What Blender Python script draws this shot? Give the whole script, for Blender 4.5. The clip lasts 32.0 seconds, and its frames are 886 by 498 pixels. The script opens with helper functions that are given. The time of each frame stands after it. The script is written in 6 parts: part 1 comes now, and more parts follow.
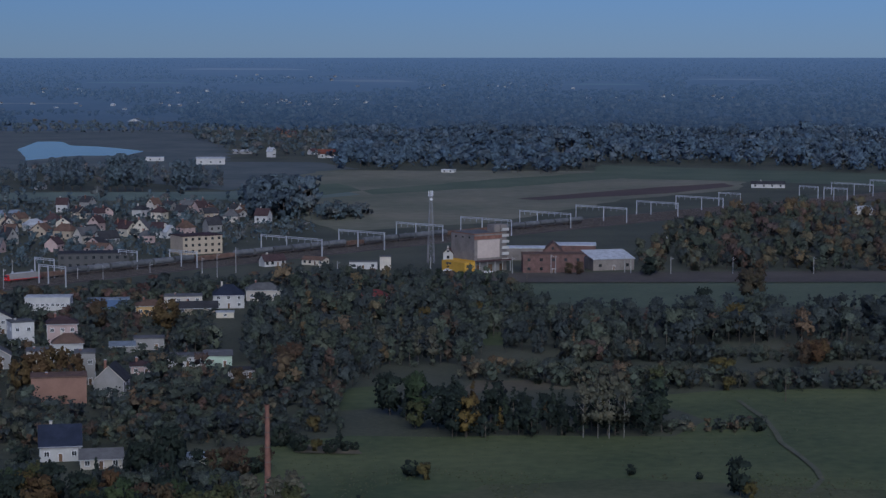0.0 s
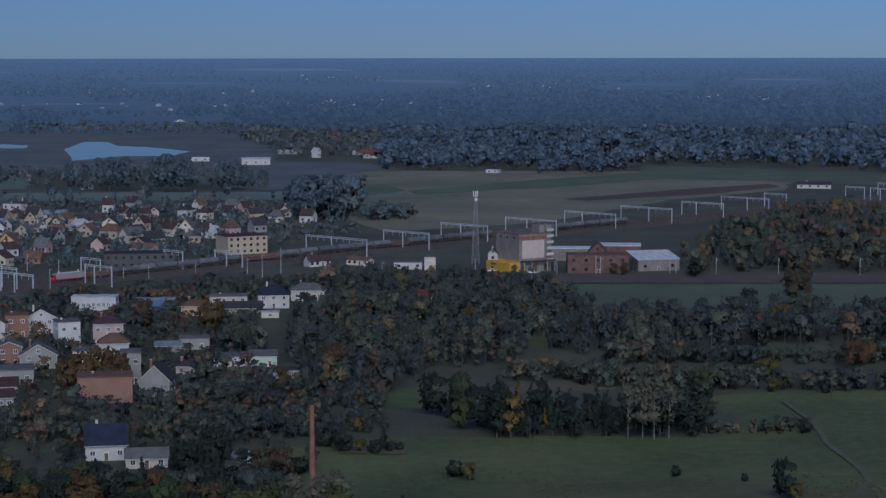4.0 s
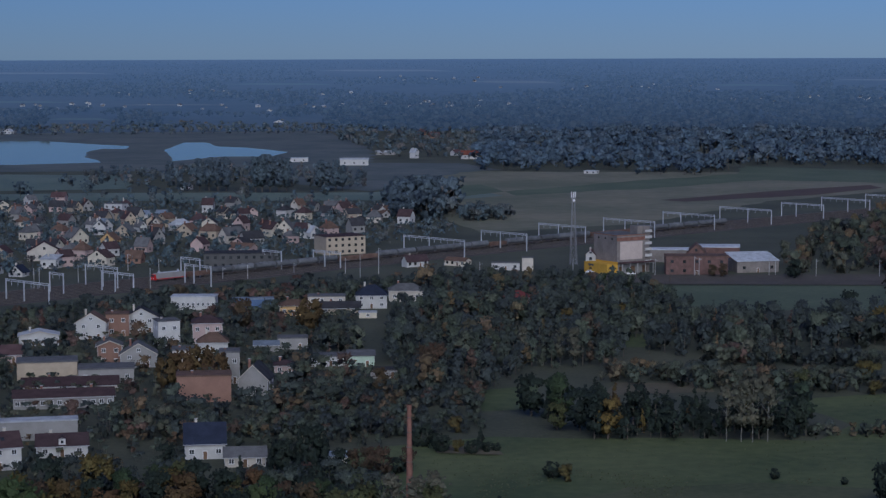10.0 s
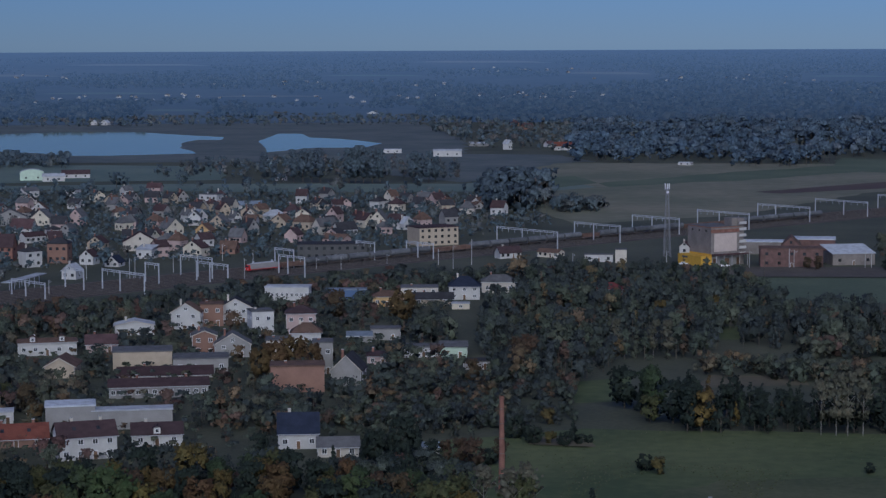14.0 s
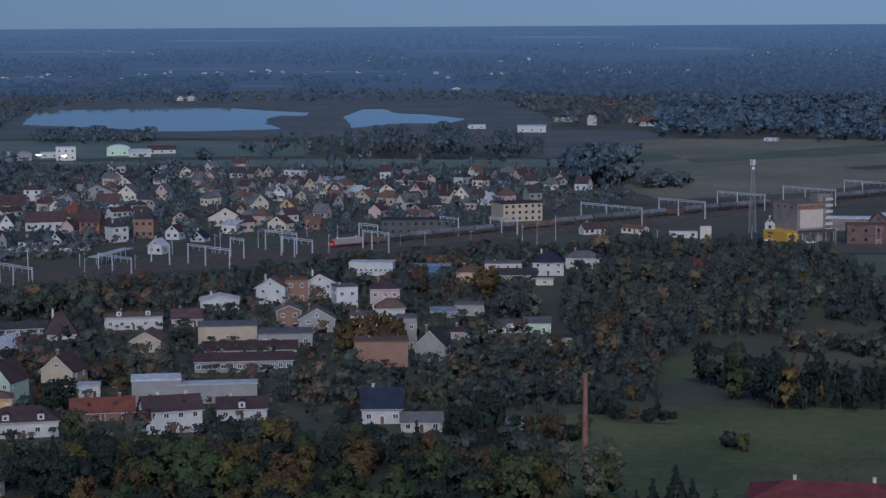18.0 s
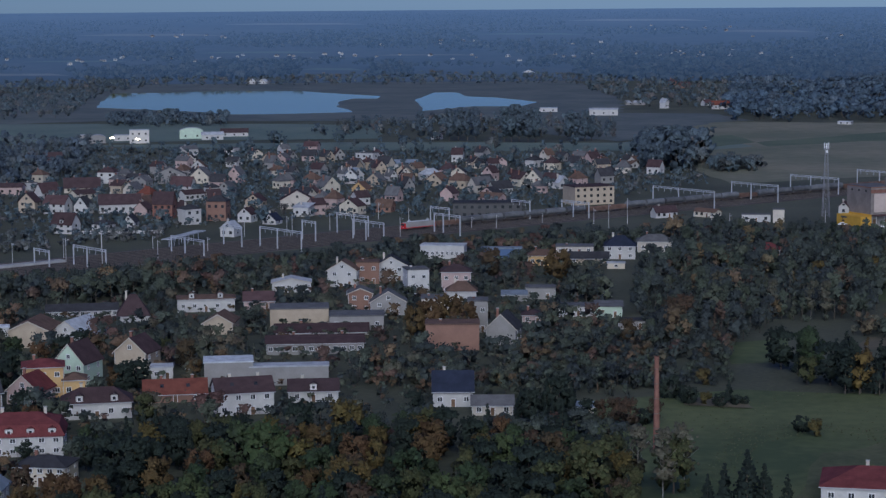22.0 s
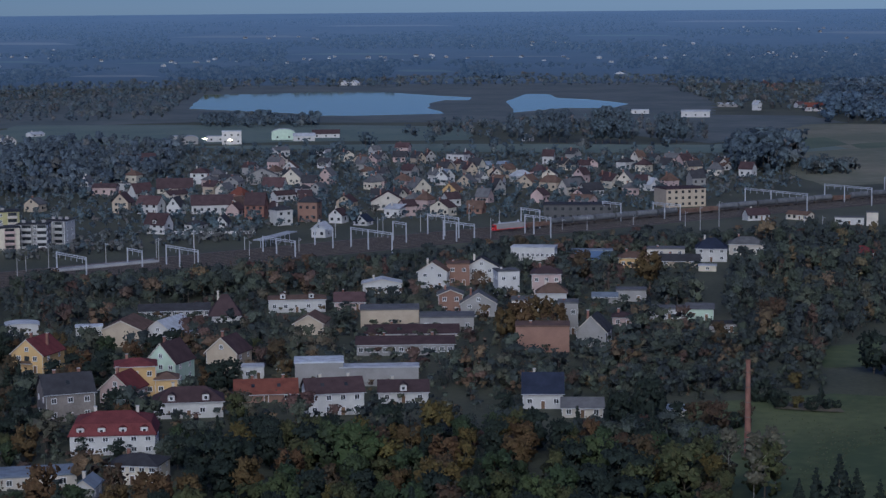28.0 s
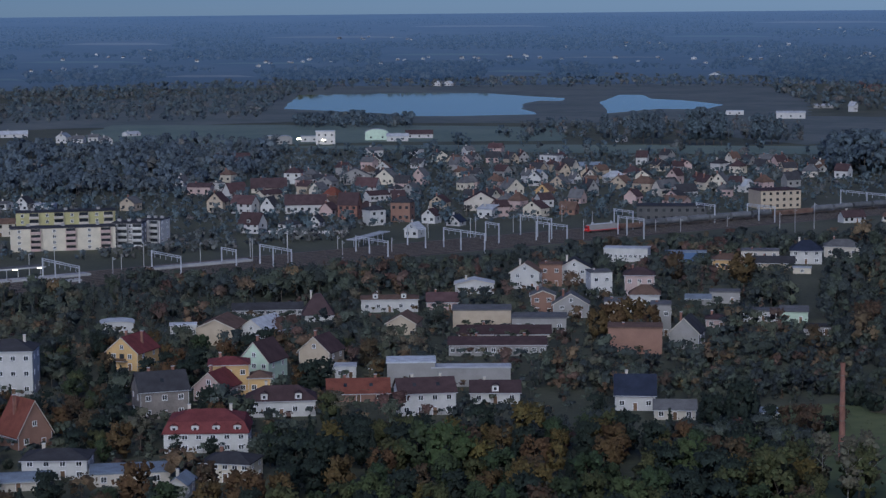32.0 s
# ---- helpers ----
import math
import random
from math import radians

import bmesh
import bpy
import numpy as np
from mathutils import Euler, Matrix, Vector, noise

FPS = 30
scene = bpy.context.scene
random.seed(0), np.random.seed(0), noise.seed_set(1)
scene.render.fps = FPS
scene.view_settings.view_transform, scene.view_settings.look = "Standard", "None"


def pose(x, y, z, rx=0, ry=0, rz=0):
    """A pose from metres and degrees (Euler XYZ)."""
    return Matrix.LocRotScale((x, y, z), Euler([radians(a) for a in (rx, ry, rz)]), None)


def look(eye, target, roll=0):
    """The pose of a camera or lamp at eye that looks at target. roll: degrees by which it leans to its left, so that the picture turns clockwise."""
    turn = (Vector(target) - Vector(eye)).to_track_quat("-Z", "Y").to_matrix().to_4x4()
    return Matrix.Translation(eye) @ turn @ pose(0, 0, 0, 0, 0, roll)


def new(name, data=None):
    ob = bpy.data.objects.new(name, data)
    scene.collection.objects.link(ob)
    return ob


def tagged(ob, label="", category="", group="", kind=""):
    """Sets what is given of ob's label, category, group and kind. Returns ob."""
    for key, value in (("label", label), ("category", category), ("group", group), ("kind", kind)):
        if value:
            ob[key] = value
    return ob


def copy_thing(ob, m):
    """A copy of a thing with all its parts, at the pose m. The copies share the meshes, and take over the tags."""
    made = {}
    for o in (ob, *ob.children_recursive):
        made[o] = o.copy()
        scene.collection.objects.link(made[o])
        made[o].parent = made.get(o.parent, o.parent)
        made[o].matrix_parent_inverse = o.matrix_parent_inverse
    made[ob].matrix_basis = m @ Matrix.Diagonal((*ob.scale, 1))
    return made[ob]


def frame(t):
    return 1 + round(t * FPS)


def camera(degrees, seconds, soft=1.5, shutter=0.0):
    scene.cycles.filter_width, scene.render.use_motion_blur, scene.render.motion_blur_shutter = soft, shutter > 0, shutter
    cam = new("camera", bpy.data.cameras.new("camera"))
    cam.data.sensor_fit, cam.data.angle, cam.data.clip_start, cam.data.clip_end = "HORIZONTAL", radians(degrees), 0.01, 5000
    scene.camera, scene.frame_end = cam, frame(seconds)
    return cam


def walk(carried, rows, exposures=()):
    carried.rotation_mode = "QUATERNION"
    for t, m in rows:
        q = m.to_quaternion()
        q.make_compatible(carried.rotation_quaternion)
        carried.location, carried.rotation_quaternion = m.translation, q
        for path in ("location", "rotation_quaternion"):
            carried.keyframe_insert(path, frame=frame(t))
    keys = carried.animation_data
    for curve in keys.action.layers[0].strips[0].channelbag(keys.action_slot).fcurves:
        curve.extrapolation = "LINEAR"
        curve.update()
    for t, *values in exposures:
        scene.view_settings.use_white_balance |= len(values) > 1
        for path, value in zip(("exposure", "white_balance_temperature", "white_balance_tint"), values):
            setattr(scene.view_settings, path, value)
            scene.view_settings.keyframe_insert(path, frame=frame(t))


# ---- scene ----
from mathutils.geometry import delaunay_2d_cdt

EYE = Vector((0.0, 0.0, 105.0))
cam = camera(24.34, 32.0, soft=1.4)
ROWS = [
    (0.0, 0.000, -5.518, -0.020),
    (0.5, 0.168, -5.519, 0.008),
    (1.0, 0.341, -5.519, 0.004),
    (1.5, 0.507, -5.502, -0.004),
    (2.0, 0.664, -5.509, -0.016),
    (2.5, 0.827, -5.508, -0.020),
    (3.0, 0.963, -5.510, -0.037),
    (3.5, 1.107, -5.513, -0.059),
    (5.5, 1.664, -5.453, -0.088),
    (6.0, 1.794, -5.442, -0.099),
    (6.5, 1.932, -5.439, -0.120),
    (7.0, 2.108, -5.435, -0.126),
    (7.5, 2.309, -5.486, -0.132),
    (8.0, 2.597, -5.478, -0.149),
    (8.5, 2.936, -5.465, -0.155),
    (9.0, 3.323, -5.465, -0.164),
    (9.5, 3.656, -5.482, -0.163),
    (10.0, 3.987, -5.481, -0.170),
    (10.5, 4.333, -5.482, -0.183),
    (11.0, 4.817, -5.482, -0.193),
    (11.5, 5.254, -5.485, -0.207),
    (12.0, 5.556, -5.472, -0.223),
    (12.5, 5.788, -5.463, -0.229),
    (13.0, 6.010, -5.667, -0.231),
    (13.5, 6.267, -5.722, -0.245),
    (14.0, 6.593, -5.714, -0.250),
    (14.5, 6.858, -5.736, -0.272),
    (16.5, 7.985, -5.884, -0.306),
    (17.0, 8.291, -5.889, -0.330),
    (17.5, 8.626, -5.932, -0.349),
    (18.0, 8.948, -6.377, -0.358),
    (18.5, 9.276, -6.681, -0.366),
    (19.0, 9.500, -6.665, -0.377),
    (19.5, 9.756, -6.671, -0.379),
    (20.0, 10.016, -6.701, -0.390),
    (20.5, 10.274, -6.746, -0.399),
    (21.0, 10.528, -6.784, -0.416),
    (21.5, 10.761, -6.808, -0.426),
    (22.0, 10.953, -6.834, -0.446),
    (22.5, 11.129, -6.871, -0.453),
    (23.0, 11.314, -6.883, -0.452),
    (23.5, 11.509, -6.904, -0.473),
    (24.0, 11.708, -6.914, -0.492),
    (24.5, 11.893, -6.923, -0.501),
    (25.0, 12.098, -6.902, -0.495),
    (25.5, 12.274, -6.870, -0.497),
    (27.5, 13.169, -6.792, -0.500),
    (28.0, 13.493, -6.770, -0.500),
    (28.5, 13.806, -6.749, -0.499),
    (29.0, 14.147, -6.750, -0.512),
    (29.5, 14.470, -6.765, -0.525),
    (30.0, 14.811, -6.768, -0.521),
    (30.5, 15.144, -6.754, -0.515),
    (31.0, 15.483, -6.731, -0.517),
    (31.5, 15.814, -6.734, -0.514),
    (32.0, 16.093, -6.733, -0.500),
]


def aim(yaw, pitch):
    """The way of a view turned by yaw to the left of north and lifted by pitch, in degrees."""
    a, b = radians(yaw), radians(pitch)
    return Vector((-math.sin(a) * math.cos(b), math.cos(a) * math.cos(b), math.sin(b)))


walk(cam, [(t, look(EYE, EYE + 100 * aim(yaw, pitch), roll)) for t, yaw, pitch, roll in ROWS],
     exposures=[(0.0, 0.5), (16.5, 0.52), (19.0, 0.67), (32.0, 0.65)])

# ---- sky and light: dusk, the glow of the set sun behind the camera ----
world = bpy.data.worlds.new("dusk_sky")
scene.world = world
world.use_nodes = True
wn = world.node_tree.nodes
sky = wn.new("ShaderNodeTexSky")
sky.sky_type = "NISHITA"
sky.sun_disc = False
sky.sun_elevation = radians(20.0)
sky.sun_rotation = radians(200.0)
sky.altitude = 100.0
sky.air_density, sky.dust_density, sky.ozone_density = 1.0, 0.0, 3.0
wn["Background"].inputs["Strength"].default_value = 0.05
dusk = wn.new("ShaderNodeMix")
dusk.data_type, dusk.blend_type = "RGBA", "MULTIPLY"
dusk.inputs["Factor"].default_value = 1.0
dusk.inputs[7].default_value = (0.206, 0.372, 0.91, 1.0)
world.node_tree.links.new(sky.outputs["Color"], dusk.inputs[6])
world.node_tree.links.new(dusk.outputs[2], wn["Background"].inputs["Color"])
glow = bpy.data.lights.new("dusk_sun", "SUN")
glow.energy, glow.angle, glow.color = 1.5, radians(60.0), (0.9, 0.95, 1.04)
glow_ob = new("dusk_sun", glow)
glow_ob.matrix_world = look((90.0, -300.0, 350.0), (0.0, 300.0, 0.0))

# ---- materials ----
MATS = {}


def material(name, a, b, scale=1.0, rough=0.9, bump=0.0, metal=0.0, fine=None, spread=0.0, spec=0.3, mid=0.5):
    """Two colours mixed by coarse and fine noise at real size; spread varies the value from object to object."""
    m = bpy.data.materials.new(name)
    m.use_nodes = True
    n, l = m.node_tree.nodes, m.node_tree.links
    p = n["Principled BSDF"]
    p.inputs["Roughness"].default_value = rough
    p.inputs["Metallic"].default_value = metal
    p.inputs["Specular IOR Level"].default_value = spec
    geo = n.new("ShaderNodeNewGeometry")
    big, small = n.new("ShaderNodeTexNoise"), n.new("ShaderNodeTexNoise")
    big.inputs["Scale"].default_value, big.inputs["Detail"].default_value = scale, 4.0
    small.inputs["Scale"].default_value, small.inputs["Detail"].default_value = fine or scale * 9, 3.0
    for k in (big, small):
        l.new(geo.outputs["Position"], k.inputs["Vector"])
    add = n.new("ShaderNodeMath")
    add.operation = "MULTIPLY_ADD"
    l.new(big.outputs["Fac"], add.inputs[0])
    add.inputs[1].default_value = 1.0
    sub = n.new("ShaderNodeMath")
    sub.operation = "MULTIPLY_ADD"
    l.new(small.outputs["Fac"], sub.inputs[0])
    sub.inputs[1].default_value, sub.inputs[2].default_value = 0.6, -0.3
    l.new(sub.outputs[0], add.inputs[2])
    ramp = n.new("ShaderNodeValToRGB")
    ramp.color_ramp.elements[0].position, ramp.color_ramp.elements[1].position = mid - 0.2, mid + 0.2
    ramp.color_ramp.elements[0].color, ramp.color_ramp.elements[1].color = (*a, 1), (*b, 1)
    l.new(add.outputs[0], ramp.inputs["Fac"])
    out = ramp.outputs["Color"]
    if spread:
        info, hsv = n.new("ShaderNodeObjectInfo"), n.new("ShaderNodeHueSaturation")
        rng = n.new("ShaderNodeMapRange")
        rng.inputs["To Min"].default_value, rng.inputs["To Max"].default_value = 1 - spread, 1 + spread
        l.new(info.outputs["Random"], rng.inputs["Value"])
        l.new(rng.outputs[0], hsv.inputs["Value"])
        l.new(out, hsv.inputs["Color"])
        out = hsv.outputs["Color"]
    l.new(out, p.inputs["Base Color"])
    if bump:
        bn = n.new("ShaderNodeBump")
        bn.inputs["Strength"].default_value, bn.inputs["Distance"].default_value = bump, 0.2
        l.new(small.outputs["Fac"], bn.inputs["Height"])
        l.new(bn.outputs["Normal"], p.inputs["Normal"])
    MATS[name] = m
    return m


def foliage(name, stops, grain=1.6):
    """Leaves whose colour is picked by the tree's tint and broken up leaf by leaf."""
    m = bpy.data.materials.new(name)
    m.use_nodes = True
    n, l = m.node_tree.nodes, m.node_tree.links
    p = n["Principled BSDF"]
    p.inputs["Roughness"].default_value = 0.75
    p.inputs["Specular IOR Level"].default_value = 0.15
    geo, att = n.new("ShaderNodeNewGeometry"), n.new("ShaderNodeAttribute")
    att.attribute_name = "tint"
    ramp = n.new("ShaderNodeValToRGB")
    ramp.color_ramp.interpolation = "LINEAR"
    while len(ramp.color_ramp.elements) < len(stops):
        ramp.color_ramp.elements.new(0.5)
    for i, (e, c) in enumerate(zip(ramp.color_ramp.elements, stops)):
        e.position, e.color = i / max(1, len(stops) - 1), (*c, 1)
    l.new(att.outputs["Fac"], ramp.inputs["Fac"])
    hsv, rng = n.new("ShaderNodeHueSaturation"), n.new("ShaderNodeMapRange")
    rng.inputs["To Min"].default_value, rng.inputs["To Max"].default_value = 0.9, 1.1
    l.new(geo.outputs["Random Per Island"], rng.inputs["Value"])
    l.new(rng.outputs[0], hsv.inputs["Value"])
    info, r2 = n.new("ShaderNodeObjectInfo"), n.new("ShaderNodeMapRange")
    r2.inputs["To Min"].default_value, r2.inputs["To Max"].default_value = 0.485, 0.515
    l.new(info.outputs["Random"], r2.inputs["Value"])
    l.new(r2.outputs[0], hsv.inputs["Hue"])
    l.new(ramp.outputs["Color"], hsv.inputs["Color"])
    vary, dim = n.new("ShaderNodeAttribute"), n.new("ShaderNodeVectorMath")
    vary.attribute_name = "vigour"
    dim.operation = "SCALE"
    l.new(hsv.outputs["Color"], dim.inputs[0])
    mottle, span, both = n.new("ShaderNodeTexNoise"), n.new("ShaderNodeMapRange"), n.new("ShaderNodeMath")
    mottle.inputs["Scale"].default_value, mottle.inputs["Detail"].default_value = grain, 3.0
    l.new(geo.outputs["Position"], mottle.inputs["Vector"])
    span.inputs["From Min"].default_value, span.inputs["From Max"].default_value = 0.3, 0.7
    span.inputs["To Min"].default_value, span.inputs["To Max"].default_value = 0.7, 1.3
    l.new(mottle.outputs["Fac"], span.inputs["Value"])
    both.operation = "MULTIPLY"
    l.new(span.outputs[0], both.inputs[0])
    l.new(vary.outputs["Fac"], both.inputs[1])
    l.new(both.outputs[0], dim.inputs["Scale"])
    bump = n.new("ShaderNodeBump")
    bump.inputs["Strength"].default_value, bump.inputs["Distance"].default_value = 0.5, 0.6 / grain
    l.new(mottle.outputs["Fac"], bump.inputs["Height"])
    l.new(bump.outputs["Normal"], p.inputs["Normal"])
    l.new(dim.outputs[0], p.inputs["Base Color"])
    MATS[name] = m
    return m


material("ground", (0.052, 0.06, 0.04), (0.098, 0.1, 0.066), 0.02, bump=0.3, fine=0.6)
material("meadow", (0.055, 0.08, 0.034), (0.122, 0.14, 0.06), 0.018, bump=0.4, fine=0.25)
material("pasture", (0.072, 0.1, 0.062), (0.116, 0.14, 0.088), 0.02, fine=0.4)
material("rough_meadow", (0.062, 0.078, 0.036), (0.115, 0.118, 0.06), 0.05, bump=0.4, fine=0.5)
material("embankment", (0.075, 0.066, 0.056), (0.115, 0.1, 0.085), 0.04, fine=0.4)
material("stubble", (0.128, 0.138, 0.092), (0.215, 0.2, 0.14), 0.012, fine=0.1)
material("ploughed", (0.075, 0.05, 0.042), (0.10, 0.07, 0.055), 0.02, fine=0.3)
material("dry_grass", (0.09, 0.08, 0.055), (0.14, 0.12, 0.08), 0.03, fine=0.5)
# Reed colours lifted towards blue-grey, with distance haze painted in.
material("hazy_reeds", (0.078, 0.1, 0.098), (0.135, 0.15, 0.138), 0.012, fine=0.06)
# Paler, bluer copy of pasture with the haze over the lakeside painted in.
material("hazy_meadow", (0.1, 0.145, 0.125), (0.15, 0.19, 0.155), 0.015, fine=0.2)
material("far_land", (0.02, 0.027, 0.03), (0.042, 0.047, 0.046), 0.004, fine=0.03)
material("ballast", (0.075, 0.07, 0.07), (0.12, 0.11, 0.108), 0.05, fine=0.8)
material("earth_track", (0.085, 0.09, 0.056), (0.13, 0.13, 0.085), 0.2)
material("sleeper", (0.05, 0.045, 0.042), (0.08, 0.07, 0.065), 0.3)
material("brick_old", (0.11, 0.066, 0.06), (0.18, 0.105, 0.092), 0.4, fine=4.0, bump=0.3)
material("asphalt", (0.06, 0.06, 0.065), (0.1, 0.1, 0.105), 0.1)
material("concrete", (0.33, 0.33, 0.33), (0.48, 0.48, 0.47), 0.15, spread=0.1)
material("steel", (0.42, 0.44, 0.46), (0.58, 0.6, 0.62), 0.4, rough=0.55, metal=0.2)
material("dark_steel", (0.2, 0.2, 0.21), (0.3, 0.3, 0.31), 0.4, rough=0.6, metal=0.2)
material("rail_steel", (0.12, 0.1, 0.09), (0.2, 0.17, 0.15), 0.4, rough=0.5, metal=0.5)
material("glass", (0.02, 0.025, 0.03), (0.05, 0.055, 0.06), 0.3, rough=0.08, spec=0.8, spread=0.3)
material("frame_white", (0.7, 0.7, 0.7), (0.8, 0.8, 0.8), 1.0, rough=0.5)
material("door_brown", (0.12, 0.07, 0.04), (0.18, 0.11, 0.07), 1.0, rough=0.6, spread=0.3)
material("bark", (0.06, 0.05, 0.04), (0.12, 0.1, 0.08), 2.0, bump=0.5)
material("birch_bark", (0.13, 0.12, 0.11), (0.3, 0.29, 0.27), 1.5)
material("brick", (0.18, 0.085, 0.065), (0.29, 0.145, 0.11), 0.5, fine=5.0, bump=0.3)
for nm, c in (("white", (0.54, 0.53, 0.51)), ("cream", (0.62, 0.56, 0.45)), ("yellow", (0.62, 0.41, 0.19)), ("ochre", (0.62, 0.38, 0.13)),
              ("tan", (0.45, 0.37, 0.28)), ("grey", (0.3, 0.29, 0.28)), ("pink", (0.5, 0.37, 0.34)), ("orange", (0.27, 0.155, 0.118)),
              ("mint", (0.48, 0.6, 0.48)), ("blue", (0.09, 0.15, 0.27)), ("beige", (0.55, 0.5, 0.43)), ("olive", (0.42, 0.39, 0.2)), ("dark", (0.1, 0.1, 0.1))):
    material("wall_" + nm, tuple(v * 0.82 for v in c), c, 0.35, rough=0.9, fine=3.0, spread=0.06)
for nm, c in (("umber", (0.07, 0.045, 0.047)), ("rose", (0.155, 0.045, 0.046)), ("red", (0.095, 0.058, 0.06)), ("darkred", (0.072, 0.048, 0.051)), ("orange", (0.17, 0.06, 0.044)), ("navy", (0.026, 0.033, 0.055)),
              ("slate", (0.05, 0.05, 0.056)), ("grey", (0.125, 0.125, 0.13)), ("pale", (0.4, 0.42, 0.45)), ("brown", (0.14, 0.09, 0.07)), ("bluegrey", (0.19, 0.23, 0.28)), ("white", (0.5, 0.53, 0.57))):
    material("roof_" + nm, tuple(v * 0.75 for v in c), tuple(v * 1.15 for v in c), 0.4, rough=0.9, fine=4.0, bump=0.2, spread=0.08, spec=0.12)
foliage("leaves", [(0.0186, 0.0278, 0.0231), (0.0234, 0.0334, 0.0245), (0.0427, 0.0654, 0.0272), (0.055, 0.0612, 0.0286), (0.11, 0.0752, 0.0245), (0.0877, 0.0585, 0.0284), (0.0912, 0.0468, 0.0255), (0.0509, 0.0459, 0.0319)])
# Middle-distance leaf colours, paled and greyed to stand in for thin haze.
foliage("mid_haze_leaves", [(0.038, 0.0485, 0.051), (0.0468, 0.058, 0.0543), (0.0669, 0.0822, 0.059), (0.0847, 0.0843, 0.0612), (0.134, 0.0929, 0.0521), (0.0984, 0.0696, 0.0566), (0.0984, 0.058, 0.0476), (0.0803, 0.0653, 0.0635)], 1.1)
foliage("grass_tufts", [(0.07, 0.092, 0.04), (0.092, 0.11, 0.05), (0.12, 0.118, 0.064), (0.15, 0.13, 0.08)], 2.0)
# Blue distance haze put into the leaf colours of the wood beyond the fields.
foliage("hazy_wood_leaves", [(0.0665, 0.0975, 0.144), (0.0767, 0.109, 0.15), (0.0983, 0.121, 0.15), (0.12, 0.121, 0.143)], 0.35)
# Town and lakeside leaf colours, lightened and blued to imitate distance haze.
foliage("hazy_leaves", [(0.0717, 0.101, 0.123), (0.084, 0.113, 0.129), (0.113, 0.124, 0.121), (0.147, 0.119, 0.11)], 0.6)


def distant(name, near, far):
    """Haze before the plain's far backdrop, painted as blue emission growing with distance."""
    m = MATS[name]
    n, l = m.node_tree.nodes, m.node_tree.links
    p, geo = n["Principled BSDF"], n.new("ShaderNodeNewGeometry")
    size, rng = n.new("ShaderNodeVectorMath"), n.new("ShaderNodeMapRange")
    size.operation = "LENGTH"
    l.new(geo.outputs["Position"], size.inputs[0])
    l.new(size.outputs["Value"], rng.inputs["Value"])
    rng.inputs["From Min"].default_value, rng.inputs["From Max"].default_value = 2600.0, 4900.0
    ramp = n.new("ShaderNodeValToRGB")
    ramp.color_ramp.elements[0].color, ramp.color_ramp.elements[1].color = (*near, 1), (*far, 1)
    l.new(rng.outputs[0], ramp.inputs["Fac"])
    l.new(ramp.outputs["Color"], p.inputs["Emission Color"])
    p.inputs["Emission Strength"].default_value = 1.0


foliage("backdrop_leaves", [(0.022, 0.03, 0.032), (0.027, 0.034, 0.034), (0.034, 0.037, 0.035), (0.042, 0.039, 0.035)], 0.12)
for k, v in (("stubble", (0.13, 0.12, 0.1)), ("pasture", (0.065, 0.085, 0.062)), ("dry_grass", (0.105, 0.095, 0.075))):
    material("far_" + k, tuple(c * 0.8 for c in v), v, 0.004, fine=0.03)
# Haze glow for the ground, woods and fields out to the horizon.
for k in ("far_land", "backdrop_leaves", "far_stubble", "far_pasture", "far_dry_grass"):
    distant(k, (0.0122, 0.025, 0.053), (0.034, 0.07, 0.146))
water = material("water", (0.16, 0.17, 0.05), (0.18, 0.19, 0.06), 0.01, rough=0.05, spec=0.012)


# ---- building blocks ----
def mesh_of(name, bm, mat):
    me = bpy.data.meshes.new(name)
    bm.to_mesh(me)
    bm.free()
    me.materials.append(MATS[mat] if isinstance(mat, str) else mat)
    return me


def part(name, bm, mat, parent=None, label="", at=None):
    """One mesh object from a bmesh (or from mesh data that is shared), under its thing."""
    me = mesh_of(name, bm, mat) if isinstance(bm, bmesh.types.BMesh) else bm
    ob = new(name, me)
    if parent:
        ob.parent = parent
    if at is not None:
        ob.matrix_basis = at
    if label:
        ob["label"] = label
    return ob


def box(bm, x0, x1, y0, y1, z0, z1, taper=0.0):
    """A box; its top may be narrowed by taper."""
    k = taper
    v = [bm.verts.new(c) for c in ((x0, y0, z0), (x1, y0, z0), (x1, y1, z0), (x0, y1, z0), (x0 + k, y0 + k, z1), (x1 - k, y0 + k, z1), (x1 - k, y1 - k, z1), (x0 + k, y1 - k, z1))]
    for f in ((3, 2, 1, 0), (4, 5, 6, 7), (0, 1, 5, 4), (1, 2, 6, 5), (2, 3, 7, 6), (3, 0, 4, 7)):
        bm.faces.new([v[i] for i in f])
    return bm


def boxes(*args):
    bm = bmesh.new()
    for a in args:
        box(bm, *a)
    return bm


def tube(bm, a, b, r0, r1, n=6):
    """A tapered round bar from a to b."""
    a, b = Vector(a), Vector(b)
    d = (b - a).normalized()
    u = d.orthogonal().normalized()
    w = d.cross(u)
    rings = []
    for c, r in ((a, r0), (b, r1)):
        rings.append([bm.verts.new(c + r * (math.cos(2 * math.pi * i / n) * u + math.sin(2 * math.pi * i / n) * w)) for i in range(n)])
    for i in range(n):
        bm.faces.new((rings[0][i], rings[0][(i + 1) % n], rings[1][(i + 1) % n], rings[1][i]))
    bm.faces.new(rings[1])
    bm.faces.new(rings[0][::-1])
    return bm


def thing(name, label, category, at, group=""):
    ob = new(name)
    ob.matrix_basis = at
    return tagged(ob, label, category, group)


# ---- the land ----
def rise(r):
    """The far plain is lifted slowly so its edge meets the camera's horizon."""
    s = max(0.0, (r - 2750.0) / 2150.0)
    return 88.0 * s ** 1.15


